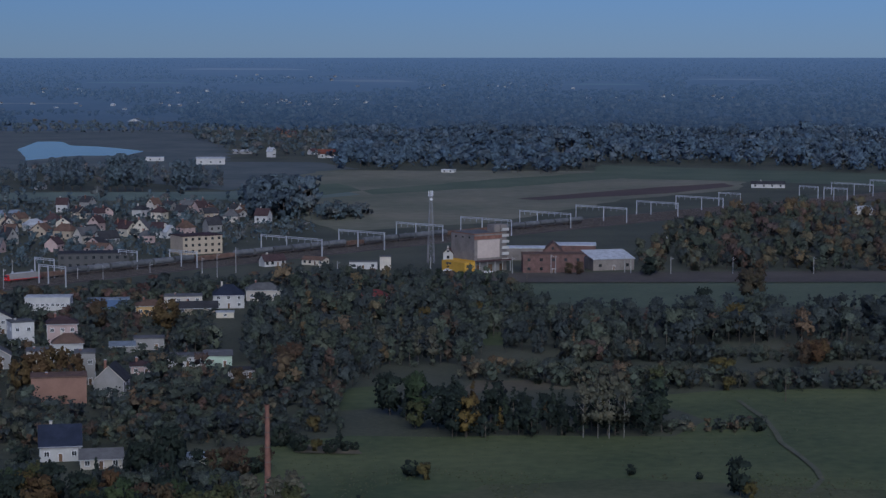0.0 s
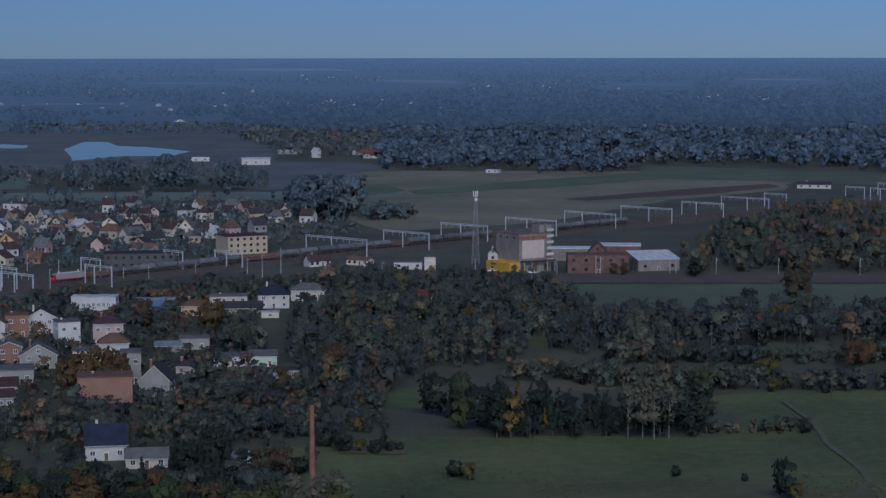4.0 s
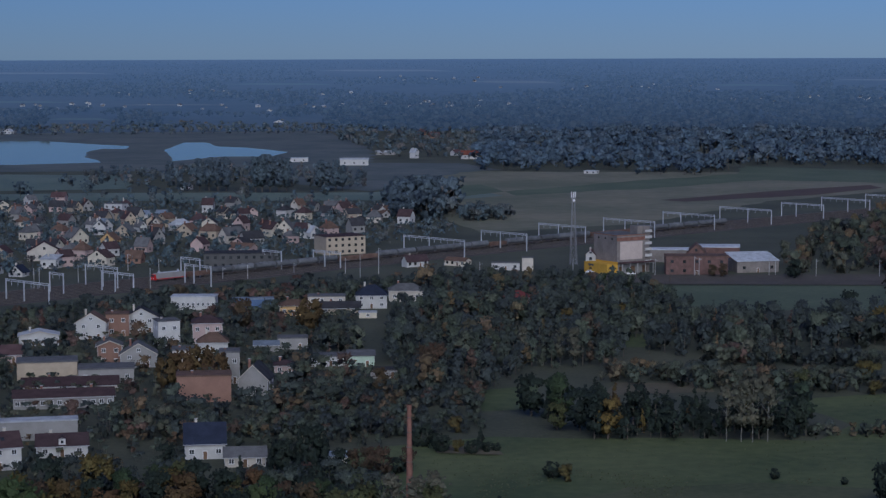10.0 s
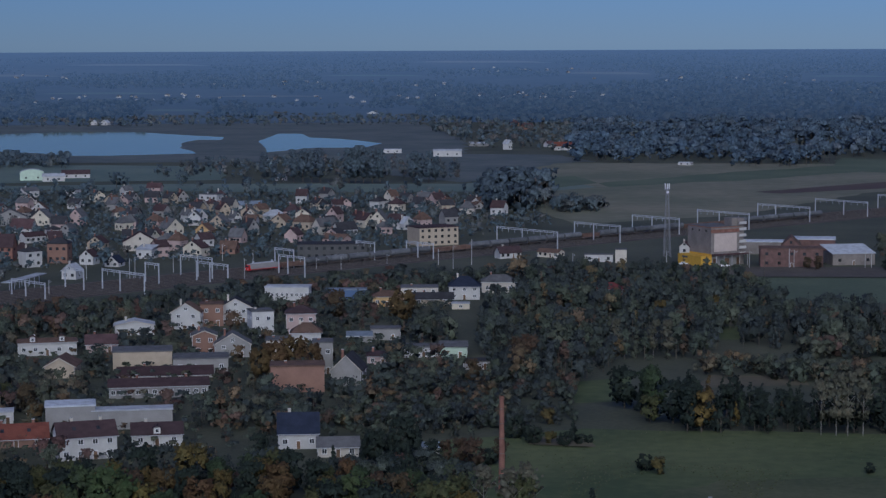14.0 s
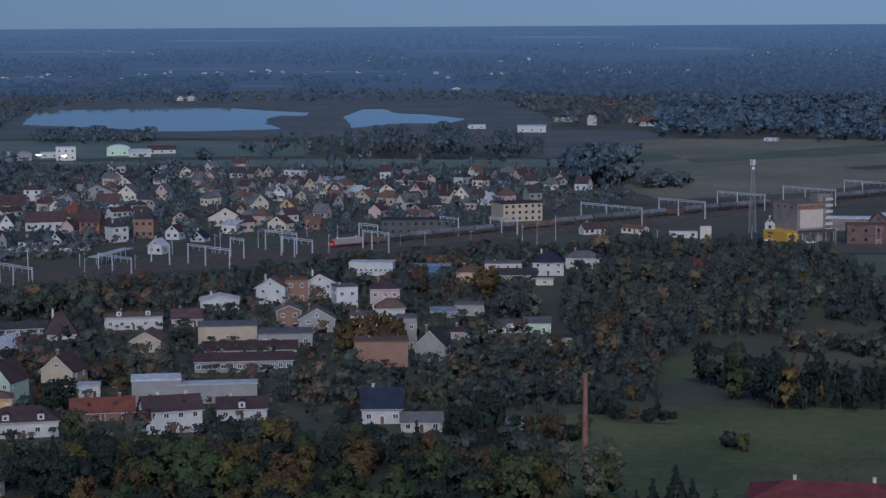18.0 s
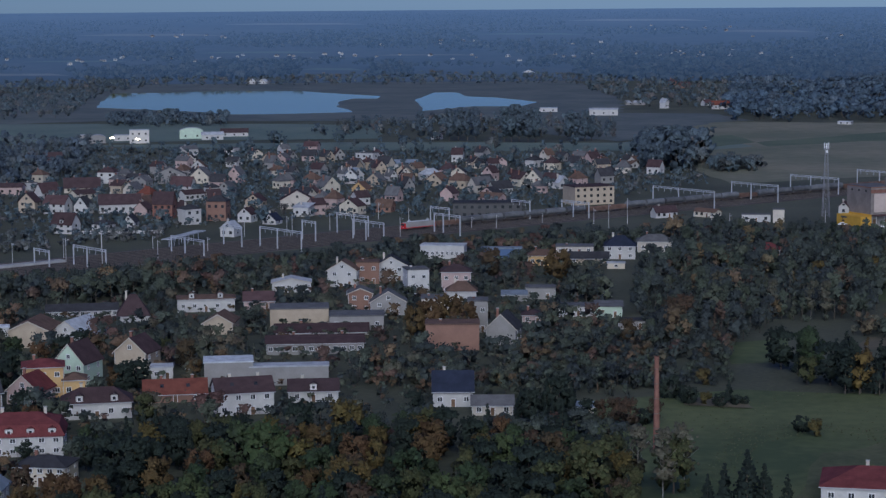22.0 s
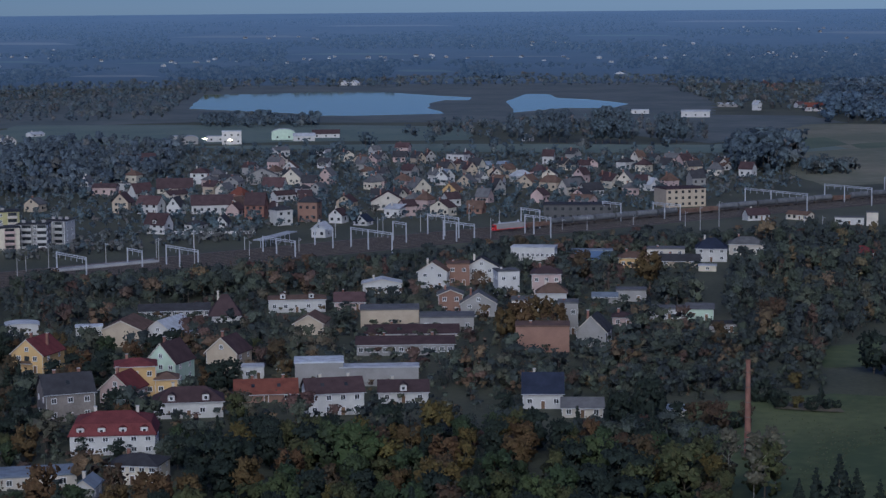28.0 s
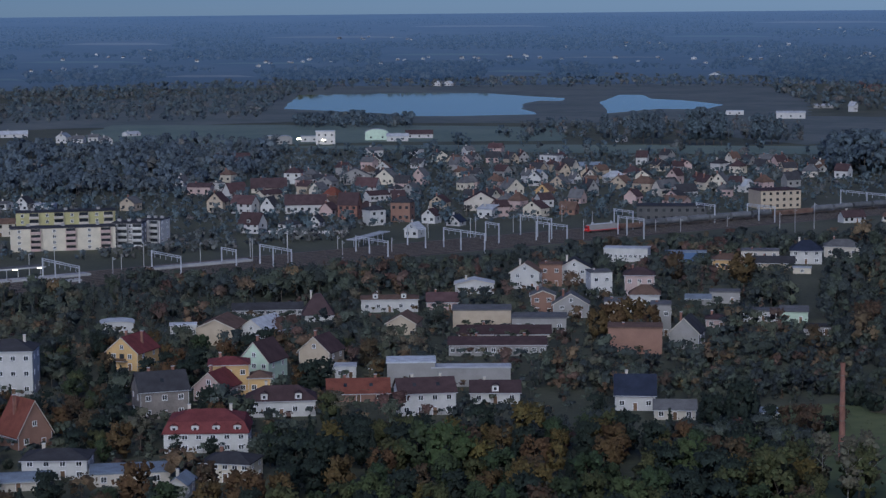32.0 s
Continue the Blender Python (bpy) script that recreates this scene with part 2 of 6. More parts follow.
bm = bmesh.new()
radii = [0, 120, 260, 400, 600, 900, 1300, 1800, 2300, 2750] + [2750 + 2150 * i / 30 for i in range(1, 31)]
azs = [radians(a) for a in list(range(-180, -30, 15)) + list(range(-30, 51, 1)) + list(range(60, 180, 15))]
centre = bm.verts.new((0, 0, 0))
prev = None
for r in radii[1:]:
    ring = [bm.verts.new((-r * math.sin(a), r * math.cos(a), rise(r))) for a in azs]
    for i in range(len(azs)):
        j = (i + 1) % len(azs)
        if prev:
            bm.faces.new((prev[i], ring[i], ring[j], prev[j]))
        else:
            bm.faces.new((centre, ring[i], ring[j]))
    prev = ring
bmesh.ops.recalc_face_normals(bm, faces=bm.faces)
gm = mesh_of("ground", bm, "ground")
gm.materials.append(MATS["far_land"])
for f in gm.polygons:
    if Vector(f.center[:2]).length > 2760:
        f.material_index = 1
ground = tagged(new("ground", gm), "dark autumn grassland and soil of a wide plain", "ground", kind="structure")

LAYER = [0.03]
FIELDS = []


def inside(poly, x, y):
    hit = False
    for (ax, ay), (bx, by) in zip(poly, poly[1:] + poly[:1]):
        if (ay > y) != (by > y) and x < (bx - ax) * (y - ay) / (by - ay) + ax:
            hit = not hit
    return hit


def sheet(name, mat, label, *pts, ragged=3.0, step=12.0, far=False):
    """A patch of land cover with an uneven edge, a little above the ground."""
    ring = []
    for i, p in enumerate(pts):
        a, b = Vector(p), Vector(pts[(i + 1) % len(pts)])
        n = max(1, int((b - a).length / step))
        side = Vector((-(b - a).y, (b - a).x)).normalized()
        for k in range(n):
            q = a.lerp(b, k / n)
            ring.append(q + side * ragged * noise.noise(Vector((q.x * 0.03, q.y * 0.03, 7.0))) * (0 if k == 0 else 1))
    LAYER[0] += 0.02
    xs, ys = [q.x for q in ring], [q.y for q in ring]
    size = max(14.0, (max(xs) - min(xs) + max(ys) - min(ys)) / 40)
    flat = [(q.x, q.y) for q in ring]
    inner = [Vector((min(xs) + size * (i + 0.5 * (j % 2)), min(ys) + size * j)) for i in range(int((max(xs) - min(xs)) / size) + 1) for j in range(int((max(ys) - min(ys)) / size) + 1)]
    inner = [q for q in inner if inside(flat, q.x, q.y)]
    verts, _, faces, _, _, _ = delaunay_2d_cdt(ring + inner, [], [list(range(len(ring)))], 1, 0.05)
    me = bpy.data.meshes.new(name)
    me.from_pydata([(q.x, q.y, LAYER[0] + (rise(q.length) + 0.4 if far else 0.0)) for q in verts], [], [tuple(f) for f in faces])
    me.materials.append(MATS[mat])
    ob = new(name, me)
    return tagged(ob, label, name.replace("_", " "), kind="structure")


# ---- trees ----
TUFT = np.array([(1.0, 0.0, 0.0), (-1.0, 0.0, 0.0), (0.0, 1.0, 0.0), (0.0, -1.0, 0.0), (0.0, 0.0, 1.0), (0.0, 0.0, -1.0)])
TUFT_FACES = np.array([(0, 2, 4), (2, 1, 4), (1, 3, 4), (3, 0, 4), (2, 0, 5), (1, 2, 5), (3, 1, 5), (0, 3, 5)])
SHAPES = {"broad": (0.40, 0.12), "round": (0.48, 0.06), "poplar": (0.13, 0.06), "birch": (0.17, 0.14), "shrub": (0.62, 0.0), "pine": (0.27, 0.12)}


def crown(rng, kind, clumps, tufts, size):
    """A crown of height 1 from ground to top: boughs (clumps) set with ragged tufts of leaves of that size.
    Gives vertices, the ways that they are shaded, triangles, and how fresh each tuft is."""
    if kind == "conifer":
        hs = np.linspace(0.1, 0.95, clumps) + rng.uniform(-0.03, 0.03, clumps)
        r = (1.0 - hs) ** 0.9 * 0.2 * np.sqrt(rng.uniform(0.2, 1.0, clumps))
        bough = 0.03 + 0.12 * (1.0 - hs)
    else:
        wide, low = SHAPES[kind]
        hs = rng.uniform(low + 0.1, 0.9, clumps)
        hs[: min(2, clumps)] = rng.uniform(0.8, 0.9, min(2, clumps))
        k = np.clip(np.sin(np.pi * np.clip((hs - low) / (1.06 - low), 0, 1)) ** (0.6 if kind != "birch" else 0.8), 0.15, 1)
        r = wide * k * np.sqrt(rng.uniform(0.12, 1.0, clumps)) * 0.74
        bough = rng.uniform(0.11, 0.2, clumps) * (wide / 0.36) ** 0.6 * (20.0 / clumps) ** 0.33
    turn = rng.uniform(0, 2 * np.pi, clumps)
    mids = np.stack([r * np.cos(turn), r * np.sin(turn), hs], 1)
    pick = np.concatenate([np.arange(clumps), rng.integers(0, clumps, tufts)])
    n = len(pick)
    d = rng.normal(size=(n, 3))
    d[:, 2] = np.abs(d[:, 2]) * np.where(rng.uniform(size=n) < 0.7, 1.0, -1.0)
    d /= np.linalg.norm(d, axis=1, keepdims=True)
    core = np.arange(n) < clumps
    reach = np.where(core, 0.0, rng.uniform(0.6, 1.02, n))
    p = mids[pick] + d * (bough[pick] * reach)[:, None]
    k = np.where(core, bough[pick] * 0.6, size * rng.uniform(0.6, 1.35, n) * (np.clip(bough[pick] / 0.09, 0.45, 1.0) if kind == "conifer" else 1.0))
    x = rng.normal(size=(n, 3))
    x /= np.linalg.norm(x, axis=1, keepdims=True)
    y = np.cross(x, rng.normal(size=(n, 3)))
    y /= np.linalg.norm(y, axis=1, keepdims=True)
    axes = np.stack([x, y, np.cross(x, y)], 1)
    tips = np.einsum("vi,nij->nvj", TUFT, axes)
    v = p[:, None] + tips * (k[:, None] * rng.uniform(0.7, 1.3, (n, 6)))[..., None]
    v[..., 2] = np.clip(v[..., 2], 0.01, 1.05)
    out = p - np.array([0.0, 0.0, 0.42]) if kind != "conifer" else p * np.array([1.0, 1.0, 0.0]) + np.array([0.0, 0.0, 0.06])
    out /= np.linalg.norm(out, axis=1, keepdims=True) + 1e-9
    w = 0.42 * tips + (0.3 * d * ~core[:, None] + 0.6 * out)[:, None] + np.array([0.0, 0.0, 0.1])
    w /= np.linalg.norm(w, axis=2, keepdims=True)
    f = TUFT_FACES + 6 * np.arange(n)[:, None, None]
    g = np.repeat(rng.uniform(0.88, 1.12, clumps)[pick] * rng.uniform(0.86, 1.14, n), 6)
    return v.reshape(-1, 3), w.reshape(-1, 3), f.reshape(-1, 3), g


def crown_mesh(name, verts, ways, tris, tint, vigour, mat):
    """A mesh of foliage with a tint and a vigour for each vertex, shaded by the ways given."""
    me = bpy.data.meshes.new(name)
    me.vertices.add(len(verts))
    me.vertices.foreach_set("co", verts.reshape(-1).astype(np.float32))
    me.loops.add(3 * len(tris))
    me.loops.foreach_set("vertex_index", tris.reshape(-1).astype(np.int32))
    me.polygons.add(len(tris))
    me.polygons.foreach_set("loop_start", np.arange(0, 3 * len(tris), 3, dtype=np.int32))
    for key, values in (("tint", tint), ("vigour", vigour)):
        me.attributes.new(key, "FLOAT", "POINT").data.foreach_set("value", np.asarray(values, np.float32))
    me.update(calc_edges=True)
    me.attributes.new("custom_normal", "FLOAT_VECTOR", "POINT").data.foreach_set("vector", ways.reshape(-1).astype(np.float32))
    me.materials.append(MATS[mat])
    return me


TREES = {}


def tree_model(key, kind, tint, label, height, leaves=1000, seed=0, mat="leaves"):
    """A tree of that height, the pattern for its copies."""
    rng = np.random.default_rng(seed + 11)
    size = {"conifer": 0.032, "shrub": 0.065, "birch": 0.026, "poplar": 0.028}.get(kind, 0.036)
    v, n, f, g = crown(rng, kind, {"conifer": 26, "birch": 18, "shrub": 14}.get(kind, 26), leaves // 3, size)
    t = np.clip(tint + rng.normal(0, 0.03, len(v)), 0, 1)
    what = {"shrub": "bush", "conifer": "spruce", "birch": "birch", "poplar": "poplar"}.get(kind, "round_tree" if kind == "round" else "tree")
    ob = thing(what, label, "bush" if kind == "shrub" else "tree", pose(0, 0, 0), "trees and bushes of the valley")
    bm = bmesh.new()
    r = {"birch": 0.008, "poplar": 0.014}.get(kind, 0.02)
    top = 0.9 if kind in ("conifer", "poplar", "birch") else 0.62
    tube(bm, (0, 0, -0.03), (0.01, 0, top), r, r * 0.25, 7)
    for i in range(0 if kind in ("conifer", "poplar") else 5):
        a, z = i * 2.4 + seed, top * (0.38 + 0.08 * i)
        tube(bm, (0, 0, z * 0.9), (0.2 * math.cos(a), 0.2 * math.sin(a), z + 0.16), r * 0.5, r * 0.12, 5)
    part("trunk", bm, "birch_bark" if kind == "birch" else "bark", ob)
    part("crown", crown_mesh("crown", v, n, f, t, g, mat), None, ob)
    TREES[key] = (ob, height)
    return ob


PLACED = []


def plant(key, x, y, size=1.0, label=""):
    ob, height = TREES[key]
    s = height * size
    turn = random.uniform(0, 360)
    first = not ob.get("used")
    m = pose(x, y, 0, 0, 0, turn) @ Matrix.Diagonal((s * random.uniform(0.9, 1.12), s * random.uniform(0.9, 1.12), s, 1))
    if first:
        ob["used"] = 1
        ob.matrix_basis = m
        made = ob
    else:
        made = copy_thing(ob, pose(0, 0, 0))
        made.matrix_basis = m
    PLACED.append((x, y, 0.25 * s))
    if label:
        made["label"] = label
    return made


TAKEN = []


def clear(x, y, r):
    if RAIL_CLEAR(x, y):
        return False
    return all((x - a) ** 2 + (y - b) ** 2 > (c + r) ** 2 for a, b, c in TAKEN)


def spots(poly, gap, seed, free=0.0, most=20000):
    """Scattered places in a polygon, at least about gap apart, clear of the houses by free."""
    poly = [tuple(p) for p in poly]
    rng = random.Random(seed)
    xs, ys = [p[0] for p in poly], [p[1] for p in poly]
    cell, grid, out = gap, set(), []
    tries = int((max(xs) - min(xs)) * (max(ys) - min(ys)) / gap ** 2 * 2.2)
    for _ in range(min(tries, 90000)):
        x, y = rng.uniform(min(xs), max(xs)), rng.uniform(min(ys), max(ys))
        key = (int(x // cell), int(y // cell))
        if key in grid or not inside(poly, x, y) or (free >= 0 and not clear(x, y, free)):
            continue
        grid.add(key)
        out.append((x, y))
        if len(out) >= most:
            break
    return out


def wood(label, poly, gap, height, kinds, seed, clumps=8, tufts=46, size=0.075, mat="leaves", tints=(0.0, 0.3), free=2.0, odd=0.08, odd_tints=(0.45, 0.85), far=False, name="woodland", keep=None):
    """A wood, too many trees to count: crowns and trunks of all its trees in one mesh."""
    rng = np.random.default_rng(seed)
    pats = [crown(rng, kinds[i % len(kinds)], clumps, tufts, size) for i in range(max(6, 3 * len(kinds)))]
    vs, ns, fs, ts, gs, trunks, base = [], [], [], [], [], [], 0
    for x, y in spots(poly, gap, seed, free):
        if keep and not keep(x, y):
            continue
        swell = noise.noise(Vector((x * 0.022, y * 0.022, seed)))
        h = height * rng.uniform(0.62, 1.2) * (1.0 + 0.45 * swell)
        if far:
            h *= max(0.2, 1.0 - rise(math.hypot(x, y)) / 105.0)
        a = rng.uniform(0, 2 * np.pi)
        v, n, f, g = pats[rng.integers(len(pats))]
        spin = np.array([[math.cos(a), math.sin(a), 0.0], [-math.sin(a), math.cos(a), 0.0], [0.0, 0.0, 1.0]])
        z = rise(math.hypot(x, y)) if far else 0.0
        vs.append(v @ spin * h + np.array([x, y, z]))
        ns.append(n @ spin)
        fs.append(f + base)
        base += len(v)
        t = rng.uniform(*odd_tints) if rng.uniform() < odd else tints[0] + (tints[1] - tints[0]) * min(1.0, max(0.0, 0.5 + 0.6 * noise.noise(Vector((x * 0.03, y * 0.03, seed + 50.0))) + rng.normal(0, 0.25)))
        ts.append(np.full(len(v), t) + rng.normal(0, 0.02, len(v)))
        gs.append(g * rng.uniform(0.78, 1.25))
        trunks.append((x, y, z, h))
    if not vs:
        return None
    ob = new(name, crown_mesh(name, np.concatenate(vs), np.concatenate(ns), np.concatenate(fs), np.clip(np.concatenate(ts), 0, 1), np.concatenate(gs), mat))
    tagged(ob, label, "trees", kind="stuff")
    if not far:
        bm = bmesh.new()
        for x, y, z, h in trunks:
            box(bm, x - 0.014 * h, x + 0.014 * h, y - 0.014 * h, y + 0.014 * h, z - 0.2, z + 0.6 * h, 0.005 * h)
        part("trunks", bm, "birch_bark" if kinds[0] == "birch" else "bark", ob)
    return ob


# ---- railway line ----
def rail_y(x):
    """The northing of the middle of the tracks."""
    u = (x + 45.0) / 336.0
    return 1107.2 + 380.6 * u + -25.7 * u * u


def RAIL_CLEAR(x, y):
    return -480 < x < 420 and -36.0 < y - rail_y(x) < 27.0


def rail_frame(x, off=0.0):
    """Place and heading (degrees) of the line at easting x, moved off metres to its far side."""
    s = (rail_y(x + 1) - rail_y(x - 1)) / 2
    k = math.hypot(1, s)
    return x - off * s / k, rail_y(x) + off / k, math.degrees(math.atan(s))


def ribbon(name, mat, label, x0, x1, off0, off1, z0, z1, parent=None, step=15.0):
    """A band along the line between two offsets, from z0 to z1."""
    bm = bmesh.new()
    n = max(2, int((x1 - x0) / step))
    rows = []
    for i in range(n + 1):
        x = x0 + (x1 - x0) * i / n
        a, b = rail_frame(x, off0), rail_frame(x, off1)
        rows.append([bm.verts.new(c) for c in ((a[0], a[1], z0), (a[0], a[1], z1), (b[0], b[1], z1), (b[0], b[1], z0))])
    for p, q in zip(rows, rows[1:]):
        for i in range(3):
            bm.faces.new((p[i], q[i], q[i + 1], p[i + 1]))
    bm.faces.new(rows[0])
    bm.faces.new(rows[-1][::-1])
    bmesh.ops.recalc_face_normals(bm, faces=bm.faces)
    return part(name, bm, mat, parent, label)


bed = ribbon("railway_bed", "ballast", "", -470, 420, -25.0, 18.0, -0.2, 0.35)
tagged(bed, "brown-grey stone ballast bed of a many-track railway", "railway bed", kind="structure")
for i, off in enumerate((-22.5, -18.0, -13.5, -9.0, -4.5, 0.0, 4.5, 9.0, 13.5)):
    tr = tagged(new("railway_track"), "pair of worn steel rails on dark sleepers", "railway track", "tracks of the line", "structure")
    ribbon("sleeper_bed", "sleeper", "", -470, 420, off - 1.25, off + 1.25, 0.33, 0.45, tr, 20.0)
    for side in (-0.75, 0.75):
        ribbon("rail", "rail_steel", "", -470, 420, off + side - 0.06, off + side + 0.06, 0.44, 0.62, tr, 20.0)


def portal(x, o0, o1, h=9.0, inner=0, groups="catenary portals over the tracks", lattice=True):
    """A catenary gantry across the tracks from offset o0 to o1."""
    a = rail_frame(x, (o0 + o1) / 2)
    ob = thing("catenary_portal", "pale grey steel catenary portal with lattice beam over the tracks", "catenary portal", pose(a[0], a[1], 0.3, 0, 0, a[2] + 90), groups)
    half = abs(o1 - o0) / 2
    posts = [-half, half] + ([half * (random.choice((-0.1, 0.15, 0.3)))] if inner else [])
    for p in posts:
        part("post", boxes((p - 0.22, p + 0.22, -0.25, 0.25, -0.6, h, 0.04)), "steel", ob)
    bm = bmesh.new()
    for z in (h - 0.1, h - 0.9):
        box(bm, -half - 0.4, half + 0.4, -0.13, 0.13, z - 0.1, z + 0.12)
    n = int(half * 2 / 1.6)
    for i in range(n):
        x0 = -half + 2 * half * i / n
        x1 = -half + 2 * half * (i + 1) / n
        tube(bm, (x0, 0, h - 0.9 if i % 2 else h - 0.1), (x1, 0, h - 0.1 if i % 2 else h - 0.9), 0.09, 0.09, 4)
    part("beam", bm, "steel", ob)
    k = -half + 3.0
    while k < half - 1:
        part("hanger", boxes((k - 0.07, k + 0.07, -0.07, 0.07, h - 2.6, h - 0.7)), "steel", ob)
        k += 4.7
    return ob


def mast(x, y, h, label="slim pale concrete post beside the railway", r=0.17, category="post", lamp=False, arm=True):
    ob = thing("lamp_post" if lamp else "catenary_mast" if arm else "utility_pole", label, category, pose(x, y, 0), "posts along the railway")
    part("shaft", tube(bmesh.new(), (0, 0, -0.4), (0, 0, h), r, r * 0.65, 8), "concrete" if lamp or arm else "bark", ob)
    bm = bmesh.new()
    if not (lamp or arm):
        part("crossbar", boxes((-0.7, 0.7, -0.08, 0.08, h - 0.5, h - 0.35)), "bark", ob)
        return ob
    if lamp:
        box(bm, -0.15, 1.2, -0.12, 0.12, h - 0.15, h + 0.05)
    else:
        tube(bm, (0, 0, h - 1.2), (1.3, 0, h - 0.8), 0.05, 0.04, 5)
        tube(bm, (0, 0, h - 0.2), (1.3, 0, h - 0.8), 0.04, 0.03, 5)
    part("arm", bm, "steel", ob)
    return ob


# ---- houses ----
PANES = {}


def window_parts(parent, x, y, z, w, h, turn, detail, count=1):
    """A window: white frame with a dark pane behind its bars, on the wall whose outward side is turned by turn."""
    at = pose(x, y, z, 0, 0, turn)
    key = (round(w, 1), round(h, 1), detail)
    if key not in PANES:
        w, h = key[0], key[1]
        bm = bmesh.new()
        t = 0.12
        if detail:
            xs = [-w / 2, -w / 2 + t] + ([-0.05, 0.05] if w > 1.0 else []) + [w / 2 - t, w / 2]
            zs = [0.0, t, h - t, h]
            grid = [[bm.verts.new((p, -0.09, q)) for q in zs] for p in xs]
            for p in range(len(xs) - 1):
                for q in range(3):
                    if q == 1 and p % 2 == 1:
                        continue
                    bm.faces.new((grid[p][q], grid[p + 1][q], grid[p + 1][q + 1], grid[p][q + 1]))
            made = bmesh.ops.extrude_face_region(bm, geom=list(bm.faces))
            bmesh.ops.translate(bm, verts=[v for v in made["geom"] if isinstance(v, bmesh.types.BMVert)], vec=(0, 0.11, 0))
            bmesh.ops.recalc_face_normals(bm, faces=bm.faces)
            fr = mesh_of("window", bm, "frame_white")
            PANES[key] = (fr, mesh_of("pane", boxes((-w / 2 + 0.06, w / 2 - 0.06, -0.03, 0.03, 0.06, h - 0.06)), "glass"), mesh_of("sill", boxes((-w / 2 - 0.1, w / 2 + 0.1, -0.2, 0.02, -0.12, -0.01)), "concrete"))
        else:
            bm.free()
            PANES[key] = (mesh_of("window", boxes((-w / 2, w / 2, -0.06, 0.03, 0, h)), "glass"), None, None)
    fr, pane, sill = PANES[key]
    ob = part("window", fr, None, parent, at=at)
    if pane:
        part("pane", pane, None, ob)
        part("sill", sill, None, ob)
    return ob


def slab(bm, pts, t=0.22):
    """A roof plane from its corners, thickened downward."""
    top = [bm.verts.new(p) for p in pts]
    low = [bm.verts.new(Vector(p) - Vector((0, 0, t))) for p in pts]
    bm.faces.new(top)
    bm.faces.new(low[::-1])
    for i in range(len(pts)):
        j = (i + 1) % len(pts)
        bm.faces.new((top[i], low[i], low[j], top[j]))


